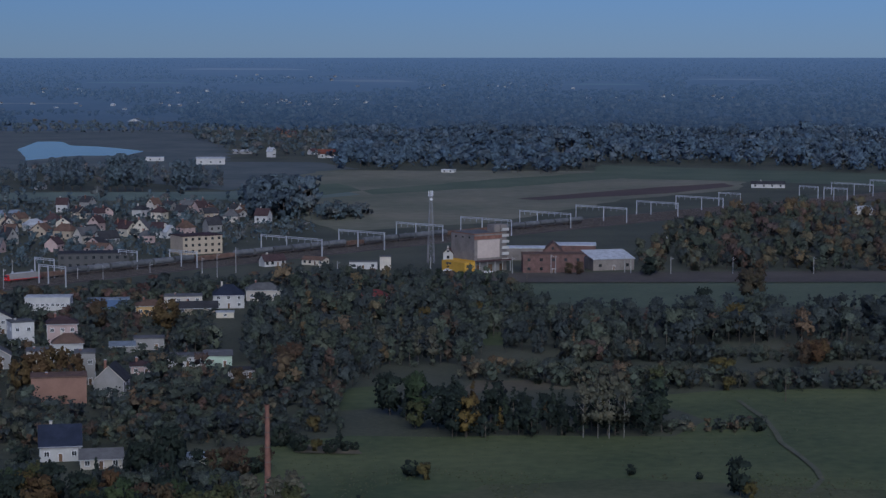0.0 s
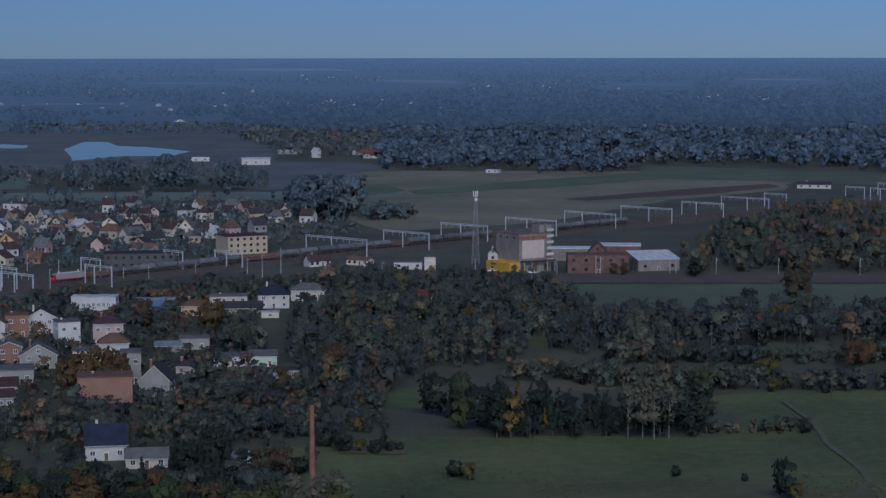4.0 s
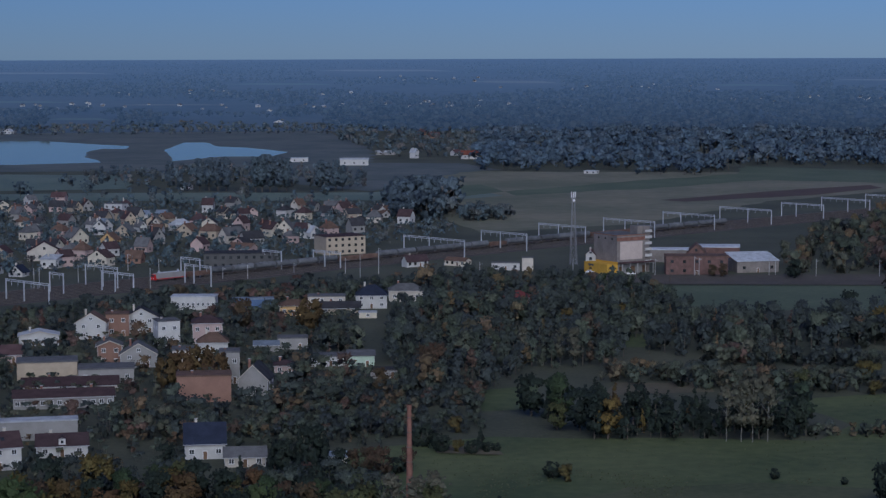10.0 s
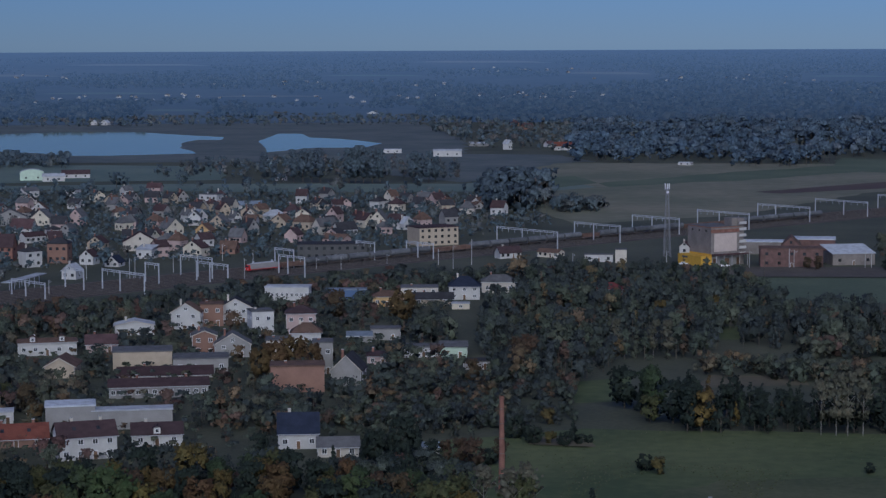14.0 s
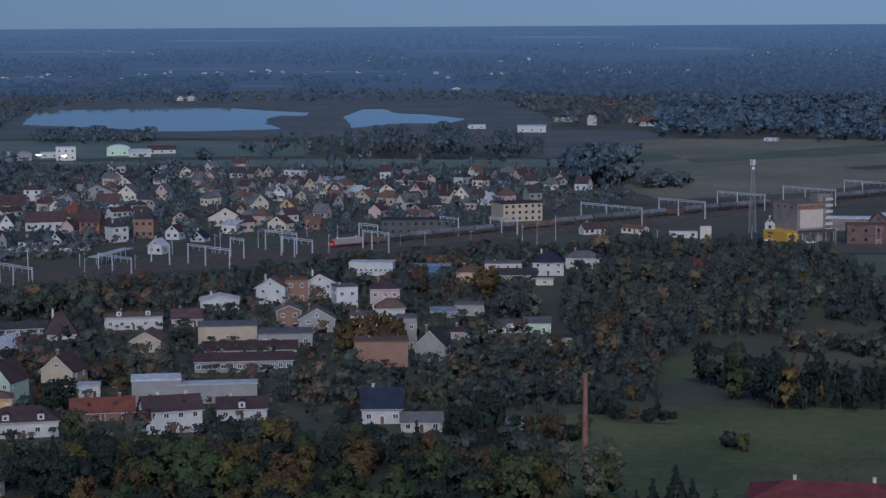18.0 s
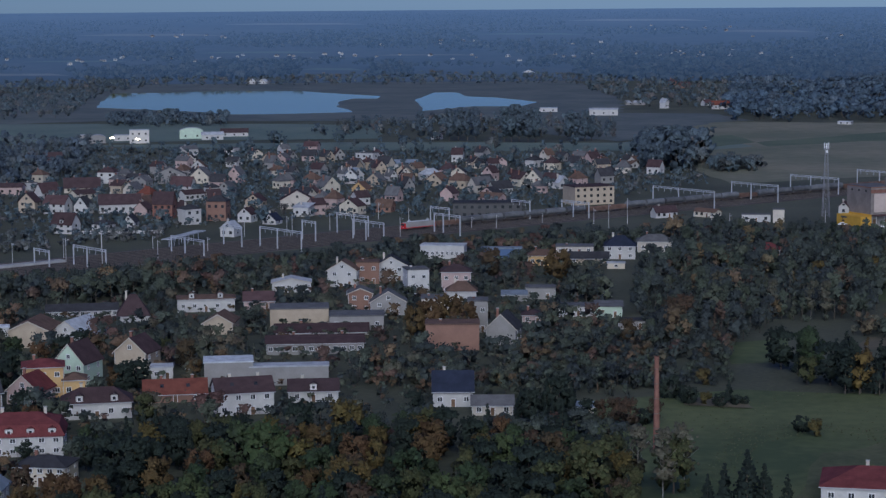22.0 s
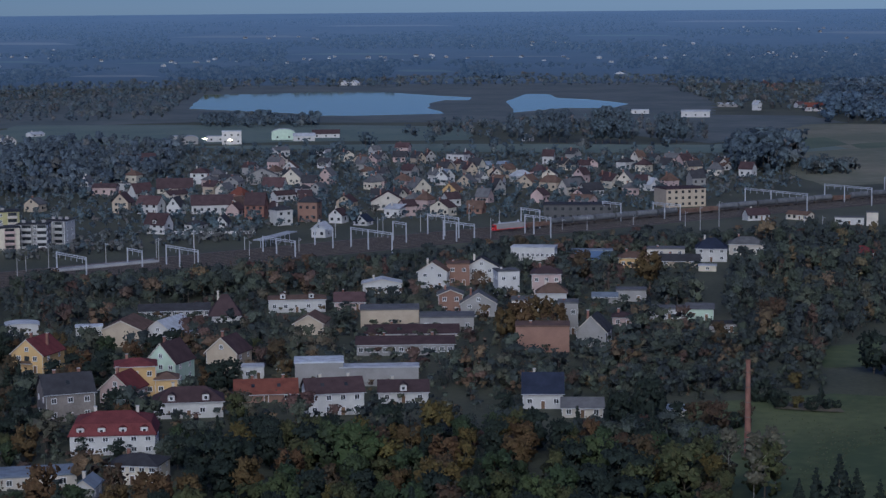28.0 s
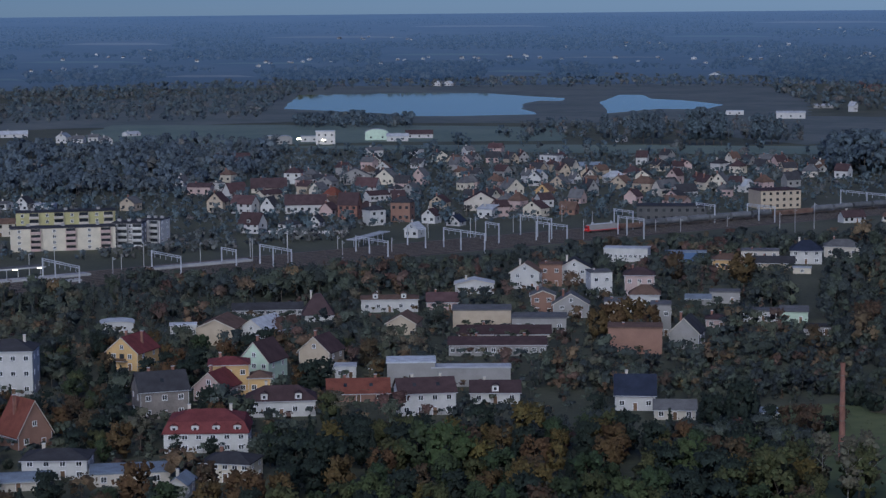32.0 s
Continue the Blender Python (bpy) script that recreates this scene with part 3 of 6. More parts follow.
def house(x, y, turn, w, l, h, rh, roof, wall, cover, label, wins=3, storeys=2, side=2, chim=1, detail=True, name="house", dorm=0, group="", gwin=True, door=True, over=0.45, z=0.0, bal=0, sky=0):
    """A house w wide along its front and l deep, walls h high, roof rh high; turn: the heading of its depth."""
    if not detail and name == "house" and z == 0.0 and y > 880 and 5.5 < w < 17:
        skew = (-34.0, 30.0, -26.0, 38.0, -18.0)[int(abs(x) * 7 + abs(y) * 3) % 5]
        turn, w, l = turn + skew, 0.82 * w, 0.82 * l
    ob = thing(name, label, name.replace("_", " "), pose(x, y, z, 0, 0, turn), group)
    TAKEN.append((x, y, max(w, l) * 0.55))
    for k in (8.0, 15.0, 23.0) if name == "workshop" or detail and (w > 16 or x > -80) else (8.0, 15.0) if detail else (8.0,):
        near = 1 - k / math.hypot(x, y)
        TAKEN.append((x * near, y * near, w * 0.38))
    a, b, o = w / 2, l / 2, over
    bm = bmesh.new()
    if roof == "gable":
        ring = [(-a, -b), (a, -b), (a, b), (-a, b)]
        lo = [bm.verts.new((p[0], p[1], -0.5)) for p in ring]
        hi = [bm.verts.new((p[0], p[1], h)) for p in ring]
        f, g = bm.verts.new((0, -b, h + rh)), bm.verts.new((0, b, h + rh))
        bm.faces.new((lo[0], lo[1], hi[1], f, hi[0]))
        bm.faces.new((lo[1], lo[2], hi[2], hi[1]))
        bm.faces.new((lo[2], lo[3], hi[3], g, hi[2]))
        bm.faces.new((lo[3], lo[0], hi[0], hi[3]))
    elif roof == "eave":
        ring = [(-a, -b), (a, -b), (a, b), (-a, b)]
        lo = [bm.verts.new((p[0], p[1], -0.5)) for p in ring]
        hi = [bm.verts.new((p[0], p[1], h)) for p in ring]
        f, g = bm.verts.new((-a, 0, h + rh)), bm.verts.new((a, 0, h + rh))
        bm.faces.new((lo[0], lo[1], hi[1], hi[0]))
        bm.faces.new((lo[1], lo[2], hi[2], g, hi[1]))
        bm.faces.new((lo[2], lo[3], hi[3], hi[2]))
        bm.faces.new((lo[3], lo[0], hi[0], f, hi[3]))
    elif roof == "arch":
        ends = []
        for yy in (-b, b):
            top = [bm.verts.new((-a * math.cos(math.pi * i / 10), yy, h + rh * math.sin(math.pi * i / 10))) for i in range(11)]
            ends.append([bm.verts.new((a, yy, -0.5)), bm.verts.new((-a, yy, -0.5))] + top)
            bm.faces.new(ends[-1])
        for i in (0, 1, 12):
            k = (i + 1) % 13
            bm.faces.new((ends[0][i], ends[0][k], ends[1][k], ends[1][i]))
    else:
        box(bm, -a, a, -b, b, -0.5, h)
    bmesh.ops.recalc_face_normals(bm, faces=bm.faces)
    part("wall", bm, "wall_" + wall if "wall_" + wall in MATS else wall, ob)
    bm = bmesh.new()
    e = 0.12
    if roof == "gable":
        s = rh / a * o
        slab(bm, [(-a - o, -b - o, h - s + e), (0, -b - o, h + rh + e), (0, b + o, h + rh + e), (-a - o, b + o, h - s + e)])
        slab(bm, [(0, -b - o, h + rh + e), (a + o, -b - o, h - s + e), (a + o, b + o, h - s + e), (0, b + o, h + rh + e)])
    elif roof == "eave":
        s = rh / b * o
        slab(bm, [(-a - o, -b - o, h - s + e), (a + o, -b - o, h - s + e), (a + o, 0, h + rh + e), (-a - o, 0, h + rh + e)])
        slab(bm, [(-a - o, 0, h + rh + e), (a + o, 0, h + rh + e), (a + o, b + o, h - s + e), (-a - o, b + o, h - s + e)])
    elif roof in ("hip", "mansard"):
        lo = [bm.verts.new(c) for c in ((-a - o, -b - o, h), (a + o, -b - o, h), (a + o, b + o, h), (-a - o, b + o, h))]
        if roof == "mansard":
            k = 0.9
            mid = [bm.verts.new(c) for c in ((-a + k, -b + k, h + rh * 0.55), (a - k, -b + k, h + rh * 0.55), (a - k, b - k, h + rh * 0.55), (-a + k, b - k, h + rh * 0.55))]
            for i in range(4):
                bm.faces.new((lo[i], lo[(i + 1) % 4], mid[(i + 1) % 4], mid[i]))
        else:
            mid = lo
        if a >= b:
            r0, r1 = bm.verts.new((-a + b * 0.9, 0, h + rh)), bm.verts.new((a - b * 0.9, 0, h + rh))
            fs = ((mid[0], mid[1], r1, r0), (mid[1], mid[2], r1), (mid[2], mid[3], r0, r1), (mid[3], mid[0], r0))
        else:
            r0, r1 = bm.verts.new((0, -b + a * 0.9, h + rh)), bm.verts.new((0, b - a * 0.9, h + rh))
            fs = ((mid[0], mid[1], r0), (mid[1], mid[2], r1, r0), (mid[2], mid[3], r1), (mid[3], mid[0], r0, r1))
        for f in fs:
            bm.faces.new(f)
        bm.faces.new(lo[::-1])
        box(bm, -a - o, a + o, -b - o, b + o, h - 0.2, h - 0.01)
        bmesh.ops.recalc_face_normals(bm, faces=bm.faces)
    elif roof == "mono":
        slab(bm, [(-a - o, -b - o, h + 0.15), (a + o, -b - o, h + 0.15), (a + o, b + o, h + rh + 0.15), (-a - o, b + o, h + rh + 0.15)])
    elif roof == "arch":
        n = 10
        for i in range(n):
            u, v = math.pi * i / n, math.pi * (i + 1) / n
            slab(bm, [(-(a + o) * math.cos(u), -b - o, h + rh * math.sin(u) + e), (-(a + o) * math.cos(v), -b - o, h + rh * math.sin(v) + e), (-(a + o) * math.cos(v), b + o, h + rh * math.sin(v) + e), (-(a + o) * math.cos(u), b + o, h + rh * math.sin(u) + e)], 0.15)
        bmesh.ops.remove_doubles(bm, verts=bm.verts, dist=0.001)
    else:
        box(bm, -a - 0.25, a + 0.25, -b - 0.25, b + 0.25, h - 0.02, h + 0.3)
        box(bm, -a + 0.2, a - 0.2, -b + 0.2, b - 0.2, h + 0.29, h + 0.36)
    part("roof", bm, "roof_" + cover, ob)
    for i in range(chim):
        cx = (-0.22 + 0.5 * i) * w
        z = h + rh * (0.45 if roof in ("hip", "gable", "eave", "mansard") else 0.3)
        ch = part("chimney", boxes((cx - 0.35, cx + 0.35, 0.3, 0.9, z - 0.6, h + rh + 0.9)), "brick" if wall != "white" else "wall_beige", ob)
        part("chimney_cap", boxes((cx - 0.45, cx + 0.45, 0.2, 1.0, h + rh + 0.9, h + rh + 1.05)), "concrete", ch)
    sh = h / storeys
    ww, wh = min(1.4, w / (wins * 1.7 + 0.01)) if wins else 1, min(1.4, sh * 0.5)
    for s in range(storeys):
        z = s * sh + sh * 0.32
        for i in range(wins):
            if door and s == 0 and i == wins // 2 and wins > 1:
                d = part("door", boxes((-0.5, 0.5, -0.08, 0.05, 0.0, 2.05)), "door_brown", ob, at=pose(-a + w * (i + 0.5) / wins, -b, 0.05))
                part("door_frame", boxes((-0.62, -0.5, -0.1, 0.03, 0, 2.1), (0.5, 0.62, -0.1, 0.03, 0, 2.1), (-0.62, 0.62, -0.1, 0.03, 2.05, 2.2)), "frame_white", d)
                continue
            window_parts(ob, -a + w * (i + 0.5) / wins, -b, z, ww, wh, 0, detail)
        for i in range(side):
            yy = -b + l * (i + 0.5) / side
            window_parts(ob, a, yy, z, 1.2, wh, 90, detail)
            if detail:
                window_parts(ob, -a, yy, z, 1.2, wh, -90, detail)
    if roof == "gable" and gwin and rh > 2:
        window_parts(ob, 0, -b, h + rh * 0.2, 1.2, min(1.3, rh * 0.4), 0, detail)
    for i in range(dorm):
        dx = -a + w * (i + 0.5) / dorm
        yb = -b + 0.35
        zb = h + 0.15
        dw = part("dormer", boxes((-0.9, 0.9, yb - 0.35, yb + 2.0, zb, zb + 1.55)), "wall_white", ob, at=pose(dx, 0, 0))
        bm = bmesh.new()
        slab(bm, [(-1.15, yb - 0.6, zb + 1.5), (0, yb - 0.6, zb + 2.2), (0, yb + 2.4, zb + 2.2), (-1.15, yb + 2.4, zb + 1.5)], 0.12)
        slab(bm, [(0, yb - 0.6, zb + 2.2), (1.15, yb - 0.6, zb + 1.5), (1.15, yb + 2.4, zb + 1.5), (0, yb + 2.4, zb + 2.2)], 0.12)
        part("dormer_roof", bm, "roof_" + cover, dw)
        window_parts(ob, dx, yb - 0.35, zb + 0.2, 1.0, 1.1, 0, detail)
    for i in range(bal):
        bx = -a + w * (i + 0.5) / bal
        slab_part = part("balcony", boxes((-1.9, 1.9, -1.3, 0.05, 0.0, 0.18)), "concrete", ob, at=pose(bx, -b, h * 0.5))
        part("railing", boxes((-1.9, 1.9, -1.3, -1.22, 0.18, 1.05)), "door_brown", slab_part, "brown wooden railing")
        part("balcony_door", boxes((-0.8, 0.8, -0.06, 0.03, 0.2, 2.2)), "glass", slab_part)
    if detail and roof == "gable":
        for sx in (-1, 1):
            bm = bmesh.new()
            s = rh / a * o
            slab(bm, [(sx * (a + o), -b - o - 0.06, h - s + e + 0.02), (0, -b - o - 0.06, h + rh + e + 0.02), (0, -b - o + 0.02, h + rh + e + 0.02), (sx * (a + o), -b - o + 0.02, h - s + e + 0.02)][::sx], 0.3)
            part("bargeboard", bm, "wall_beige", ob)
    for i in range(sky):
        k = b * 0.5
        zz = h + rh * 0.5 + 0.14
        part("skylight", boxes((-0.45, 0.45, -0.65, 0.65, 0.0, 0.1)), "glass", ob, at=pose(-a + w * (i + 0.7) / (sky + 0.4), -k, zz, math.degrees(math.atan2(rh, b)), 0, 0))
    if detail and roof in ("gable", "eave", "hip"):
        for sx in (-1, 1):
            part("downpipe", tube(bmesh.new(), (sx * (a - 0.15), -b - 0.08, 0.0), (sx * (a - 0.15), -b - 0.08, h - 0.2), 0.06, 0.06, 6), "steel", ob)
        part("gutter", boxes((-a - o - 0.05, a + o + 0.05, -b - o - 0.16, -b - o - 0.02, h - 0.34, h - 0.2)) if roof != "gable" else boxes((-a - o - 0.16, -a - o - 0.02, -b - o, b + o, h - 0.34 - rh / a * o, h - 0.2 - rh / a * o)), "steel", ob)
    return ob


def grain_elevator(x, y, turn):
    """The old grain elevator: a grey block with a pale panel, a stair tower with balconies and a yellow base."""
    ob = thing("grain_elevator", "tall grey-brown grain elevator with pale panel and yellow base band", "grain elevator", pose(x, y, 0, 0, 0, turn))
    TAKEN.append((x, y, 16.0))
    part("wall", boxes((-8, 8, -9.5, 9.5, 5.5, 18.0)), "wall_silo", ob)
    part("panel", boxes((-6.2, 6.8, -9.62, -9.48, 6.6, 15.2)), "wall_panel", ob, "pale pink rendered panel")
    part("cornice", boxes((-8.2, 8.2, -9.75, -9.5, 15.6, 17.2), (-8.25, 8.25, -9.7, 9.7, 18.0, 18.35)), "brick", ob)
    part("roof", boxes((-7.8, 7.8, -9.3, 9.3, 18.34, 18.5)), "roof_grey", ob)
    part("stair_tower", boxes((8.0, 11.4, -9.0, -3.0, -0.4, 22.0), (5.0, 8.2, -8.0, -2.0, 18.3, 22.0)), "wall_silo", ob)
    for i in range(6):
        part("balcony", boxes((7.9, 11.9, -10.2, -8.9, 4.6 + 2.9 * i, 4.8 + 2.9 * i), (7.9, 11.9, -10.3, -10.15, 4.7 + 2.9 * i, 5.9 + 2.9 * i), (11.8, 11.95, -10.2, -8.9, 4.7 + 2.9 * i, 5.9 + 2.9 * i)), "wall_white", ob)
    part("base", boxes((-8, 8, -9.5, 9.5, -0.4, 5.6)), "wall_grey", ob)
    part("band", boxes((-14.0, -8.0, -10.0, 9.0, -0.4, 4.9), (-8.2, -7.8, -9.9, 9.6, 1.3, 5.7)), "wall_gold", ob, "bright yellow annex wall")
    part("canopy", boxes((-7.9, 12.0, -13.5, -9.5, 5.2, 5.6)), "roof_red", ob, "faded red loading canopy")
    for i in range(5):
        part("gate", boxes((-6.8 + 3.4 * i, -4.4 + 3.4 * i, -9.62, -9.45, 0, 3.4)), "wall_grey" if i % 2 else "door_brown", ob)
        part("post", boxes((-7.6 + 4.5 * i, -7.3 + 4.5 * i, -13.3, -13.0, -0.4, 5.2)), "concrete", ob)
    for i in range(3):
        window_parts(ob, -8, -5.5 + 5.5 * i, 16.0, 1.2, 0.8, -90, False)
    part("lettering_bar", boxes((-14.1, -13.98, 1.0, 5.4, 3.4, 4.2)), "wall_dark", ob)
    return ob


material("wall_brick_old", (0.11, 0.066, 0.06), (0.18, 0.105, 0.092), 0.4, fine=4.0, bump=0.3)
material("wall_silo", (0.17, 0.15, 0.14), (0.26, 0.23, 0.21), 0.25, fine=2.0)
material("wall_panel", (0.46, 0.38, 0.34), (0.55, 0.46, 0.41), 0.25, fine=2.0)
material("wall_gold", (0.5, 0.28, 0.045), (0.62, 0.36, 0.06), 0.3)
material("loco_red", (0.5, 0.02, 0.02), (0.6, 0.03, 0.03), 0.8, rough=0.4)
material("tank_grey", (0.09, 0.095, 0.1), (0.16, 0.165, 0.17), 0.3, rough=0.5, spread=0.25)
material("wagon_brown", (0.12, 0.07, 0.055), (0.2, 0.13, 0.1), 0.3, rough=0.7, spread=0.2)
material("lamp_light", (0.9, 0.85, 0.7), (1.0, 0.95, 0.8), 1.0)
MATS["lamp_light"].node_tree.nodes["Principled BSDF"].inputs["Emission Color"].default_value = (1.0, 0.87, 0.66, 1)
MATS["lamp_light"].node_tree.nodes["Principled BSDF"].inputs["Emission Strength"].default_value = 6.0


def telecom_tower(x, y, h):
    ob = thing("telecom_tower", "tall grey lattice telecom tower with white antennas on top", "telecom tower", pose(x, y, 0, 0, 0, 12))
    TAKEN.append((x, y, 4.0))
    def at(z):
        return 1.7 - 1.2 * z / h
    for sx, sy in ((-1, -1), (1, -1), (1, 1), (-1, 1)):
        part("leg", tube(bmesh.new(), (sx * at(0), sy * at(0), -0.4), (sx * at(h), sy * at(h), h), 0.14, 0.09, 6), "dark_steel", ob)
    n = 14
    for i in range(n):
        z0, z1 = h * i / n, h * (i + 1) / n
        k0, k1 = at(z0), at(z1)
        for (ax, ay), (bx, by) in (((-1, -1), (1, -1)), ((1, -1), (1, 1)), ((1, 1), (-1, 1)), ((-1, 1), (-1, -1))):
            part("brace", tube(bmesh.new(), (ax * k0, ay * k0, z0), (bx * k1, by * k1, z1), 0.06, 0.06, 4), "dark_steel", ob)
            part("brace", tube(bmesh.new(), (bx * k0, by * k0, z0), (ax * k1, ay * k1, z1), 0.06, 0.06, 4), "dark_steel", ob)
            part("crossbar", tube(bmesh.new(), (ax * k1, ay * k1, z1), (bx * k1, by * k1, z1), 0.05, 0.05, 4), "dark_steel", ob)
    for i in range(3):
        a = 2.1 * i + 0.4
        part("antenna", boxes((-0.25, 0.25, -0.15, 0.15, h - 1.2, h + 1.6)), "frame_white", ob, at=pose(1.1 * math.cos(a), 1.1 * math.sin(a), 0, 0, 0, math.degrees(a) + 90))
    part("dish", tube(bmesh.new(), (0, -1.0, h - 2.6), (0, -1.35, h - 2.6), 0.7, 0.6, 14), "frame_white", ob)
    part("platform", boxes((-1.3, 1.3, -1.3, 1.3, h - 1.6, h - 1.45)), "dark_steel", ob)
    return ob


def brick_chimney(x, y, h, r0, r1):
    """A tall tapering chimney laid in courses of brick."""
    ob = thing("chimney", "tall slim tapering red brick factory chimney", "chimney", pose(x, y, 0))
    bm = bmesh.new()
    n, rings = 46, []
    for i in range(n + 1):
        r = r0 + (r1 - r0) * i / n
        for dz, k in ((0.0, 1.0), (0.06, 0.965), (0.12, 1.0)):
            rings.append([bm.verts.new((k * r * math.cos(2 * math.pi * j / 16), k * r * math.sin(2 * math.pi * j / 16), -0.5 + (h + 0.5) * i / n + dz - 0.12)) for j in range(16)])
    for p, q in zip(rings, rings[1:]):
        for j in range(16):
            bm.faces.new((p[j], p[(j + 1) % 16], q[(j + 1) % 16], q[j]))
    bm.faces.new(rings[-1])
    part("shaft", bm, "brick", ob)
    part("crown_ring", tube(tube(bmesh.new(), (0, 0, h - 1.1), (0, 0, h - 0.7), r1 * 1.05, r1 * 1.2, 16), (0, 0, h - 0.7), (0, 0, h), r1 * 1.2, r1 * 1.15, 16), "brick", ob)
    for i in range(6):
        z = h * (0.12 + 0.15 * i)
        part("iron_band", tube(bmesh.new(), (0, 0, z), (0, 0, z + 0.14), r0 + (r1 - r0) * z / h + 0.04, r0 + (r1 - r0) * z / h + 0.04, 16), "rail_steel", ob)
    return ob


def flats(x, y, turn, w, l, h, storeys, wall, label, bays, accent):
    """A block of flats with columns of loggias."""
    ob = house(x, y, turn, w, l, h, 0.0, "flat", wall, "slate", label, wins=bays * 2, storeys=storeys, side=2, chim=0, name="apartment_block", door=False)
    sh = h / storeys
    for b in range(bays):
        cx = -w / 2 + w * (b + 0.72) / bays
        for s in range(storeys):
            z = s * sh
            bal = part("balcony", boxes((-2.2, 2.2, -1.15, 0.1, z + 0.1, z + 0.28), (-2.2, 2.2, -1.2, -1.1, z + 0.25, z + 1.25), (-2.25, -2.1, -1.2, 0.05, z + 0.25, z + sh - 0.1), (2.1, 2.25, -1.2, 0.05, z + 0.25, z + sh - 0.1)), accent, ob, at=pose(cx, -l / 2, 0))
            part("loggia_glass", boxes((-2.0, 2.0, -0.1, 0.05, z + 0.3, z + sh - 0.25)), "glass", bal)
    for i in range(3):
        part("vent_stack", boxes((-0.8, 0.8, -0.5, 0.5, h + 0.2, h + 1.5)), "wall_grey", ob, at=pose(-w / 2 + w * (i + 0.5) / 3, 1.0, 0))
    return ob


def bogie_mesh():
    bm = boxes((-1.4, 1.4, -0.95, 0.95, 0.55, 0.85))
    for sx in (-0.9, 0.9):
        tube(bm, (sx, -0.85, 0.46), (sx, 0.85, 0.46), 0.46, 0.46, 12)
    return mesh_of("bogie", bm, "rail_steel")


def wagon_models():
    bogie = bogie_mesh()
    a = thing("tank_wagon", "pale grey railway tank wagon standing in a long train", "railway wagon", pose(0, 0, -50), "wagons of the freight train")
    part("frame", boxes((-6.4, 6.4, -1.3, 1.3, 0.9, 1.25)), "rail_steel", a)
    part("tank", tube(bmesh.new(), (-6.1, 0, 2.75), (6.1, 0, 2.75), 1.45, 1.45, 18), "tank_grey", a)
    part("dome", tube(bmesh.new(), (0, 0, 4.0), (0, 0, 4.5), 0.45, 0.4, 10), "tank_grey", a)
    for sx in (-4.4, 4.4):
        part("bogie", bogie, None, a, at=pose(sx, 0, 0))
    b = thing("hopper_wagon", "brown open freight wagon in a long train", "railway wagon", pose(0, 0, -50), "wagons of the freight train")
    part("frame", boxes((-6.4, 6.4, -1.3, 1.3, 0.9, 1.25)), "rail_steel", b)
    bm = boxes((-6.3, 6.3, -1.4, 1.4, 1.25, 2.6))
    part("body", bm, "wagon_brown", b)
    for i in range(8):
        k = -6.1 + 12.2 * i / 7
        part("rib", boxes((k - 0.08, k + 0.08, -1.52, 1.52, 1.25, 3.05)), "wagon_brown", b)
    part("side_board", boxes((-6.3, 6.3, -1.45, -1.36, 2.6, 3.1), (-6.3, 6.3, 1.36, 1.45, 2.6, 3.1)), "wagon_brown", b)
    part("load", boxes((-6.2, 6.2, -1.36, 1.36, 2.55, 2.85, 0.1)), "tank_grey", b)
    for sx in (-4.4, 4.4):
        part("bogie", bogie, None, b, at=pose(sx, 0, 0))
    return a, b, bogie


def locomotive(x, off, bogie):
    p = rail_frame(x, off)
    ob = thing("locomotive", "white and red electric locomotive at the head of a freight train", "locomotive", pose(p[0], p[1], 0.55, 0, 0, p[2]))
    bm = boxes((-8.2, 8.2, -1.45, 1.45, 1.1, 3.9, 0.12))
    part("body", bm, "wall_grey", ob)
    part("nose", boxes((-9.4, -8.1, -1.35, 1.35, 1.0, 3.5, 0.25)), "loco_red", ob, "red painted front end")
    part("rear_end", boxes((8.1, 9.3, -1.35, 1.35, 1.0, 3.5, 0.25)), "loco_red", ob)
    part("stripe", boxes((-8.25, 8.25, -1.5, 1.5, 1.15, 1.45)), "loco_red", ob, "red stripe")
    part("windscreen", boxes((-9.3, -9.0, -1.1, 1.1, 2.5, 3.25)), "glass", ob)
    for sy in (-0.8, 0.8):
        part("headlight", tube(bmesh.new(), (-9.5, sy, 1.7), (-9.3, sy, 1.7), 0.16, 0.16, 10), "frame_white", ob)
    part("roof_gear", boxes((-6.0, 6.0, -0.9, 0.9, 3.88, 4.15), (-5.6, -5.4, -0.7, 0.7, 4.1, 4.9), (5.4, 5.6, -0.7, 0.7, 4.1, 4.9)), "steel", ob)
    for sx in (-5.2, 5.2):
        part("bogie", bogie, None, ob, at=pose(sx, 0, 0))
    return ob


def strip(name, mat, label, x, y, turn, length, wide, z0, z1, category):
    """A long low wall, or a canopy on posts where z0 is above the ground."""
    ob = thing(name, label, category, pose(x, y, 0, 0, 0, turn))
    part("roof" if z0 > 1 else "wall", boxes((-length / 2, length / 2, -wide / 2, wide / 2, z0 if z0 > 1 else -0.3, z1)), mat, ob)
    n = max(2, int(length / 5))
    for i in range(n):
        k = -length / 2 + length * (i + 0.5) / n
        if z0 > 1:
            part("post", boxes((k - 0.12, k + 0.12, -0.12, 0.12, -0.3, z0)), "steel", ob)
        else:
            part("pier", boxes((k - 0.2, k + 0.2, -wide / 2 - 0.08, wide / 2 + 0.08, -0.3, z1 + 0.12)), mat, ob)
    return ob


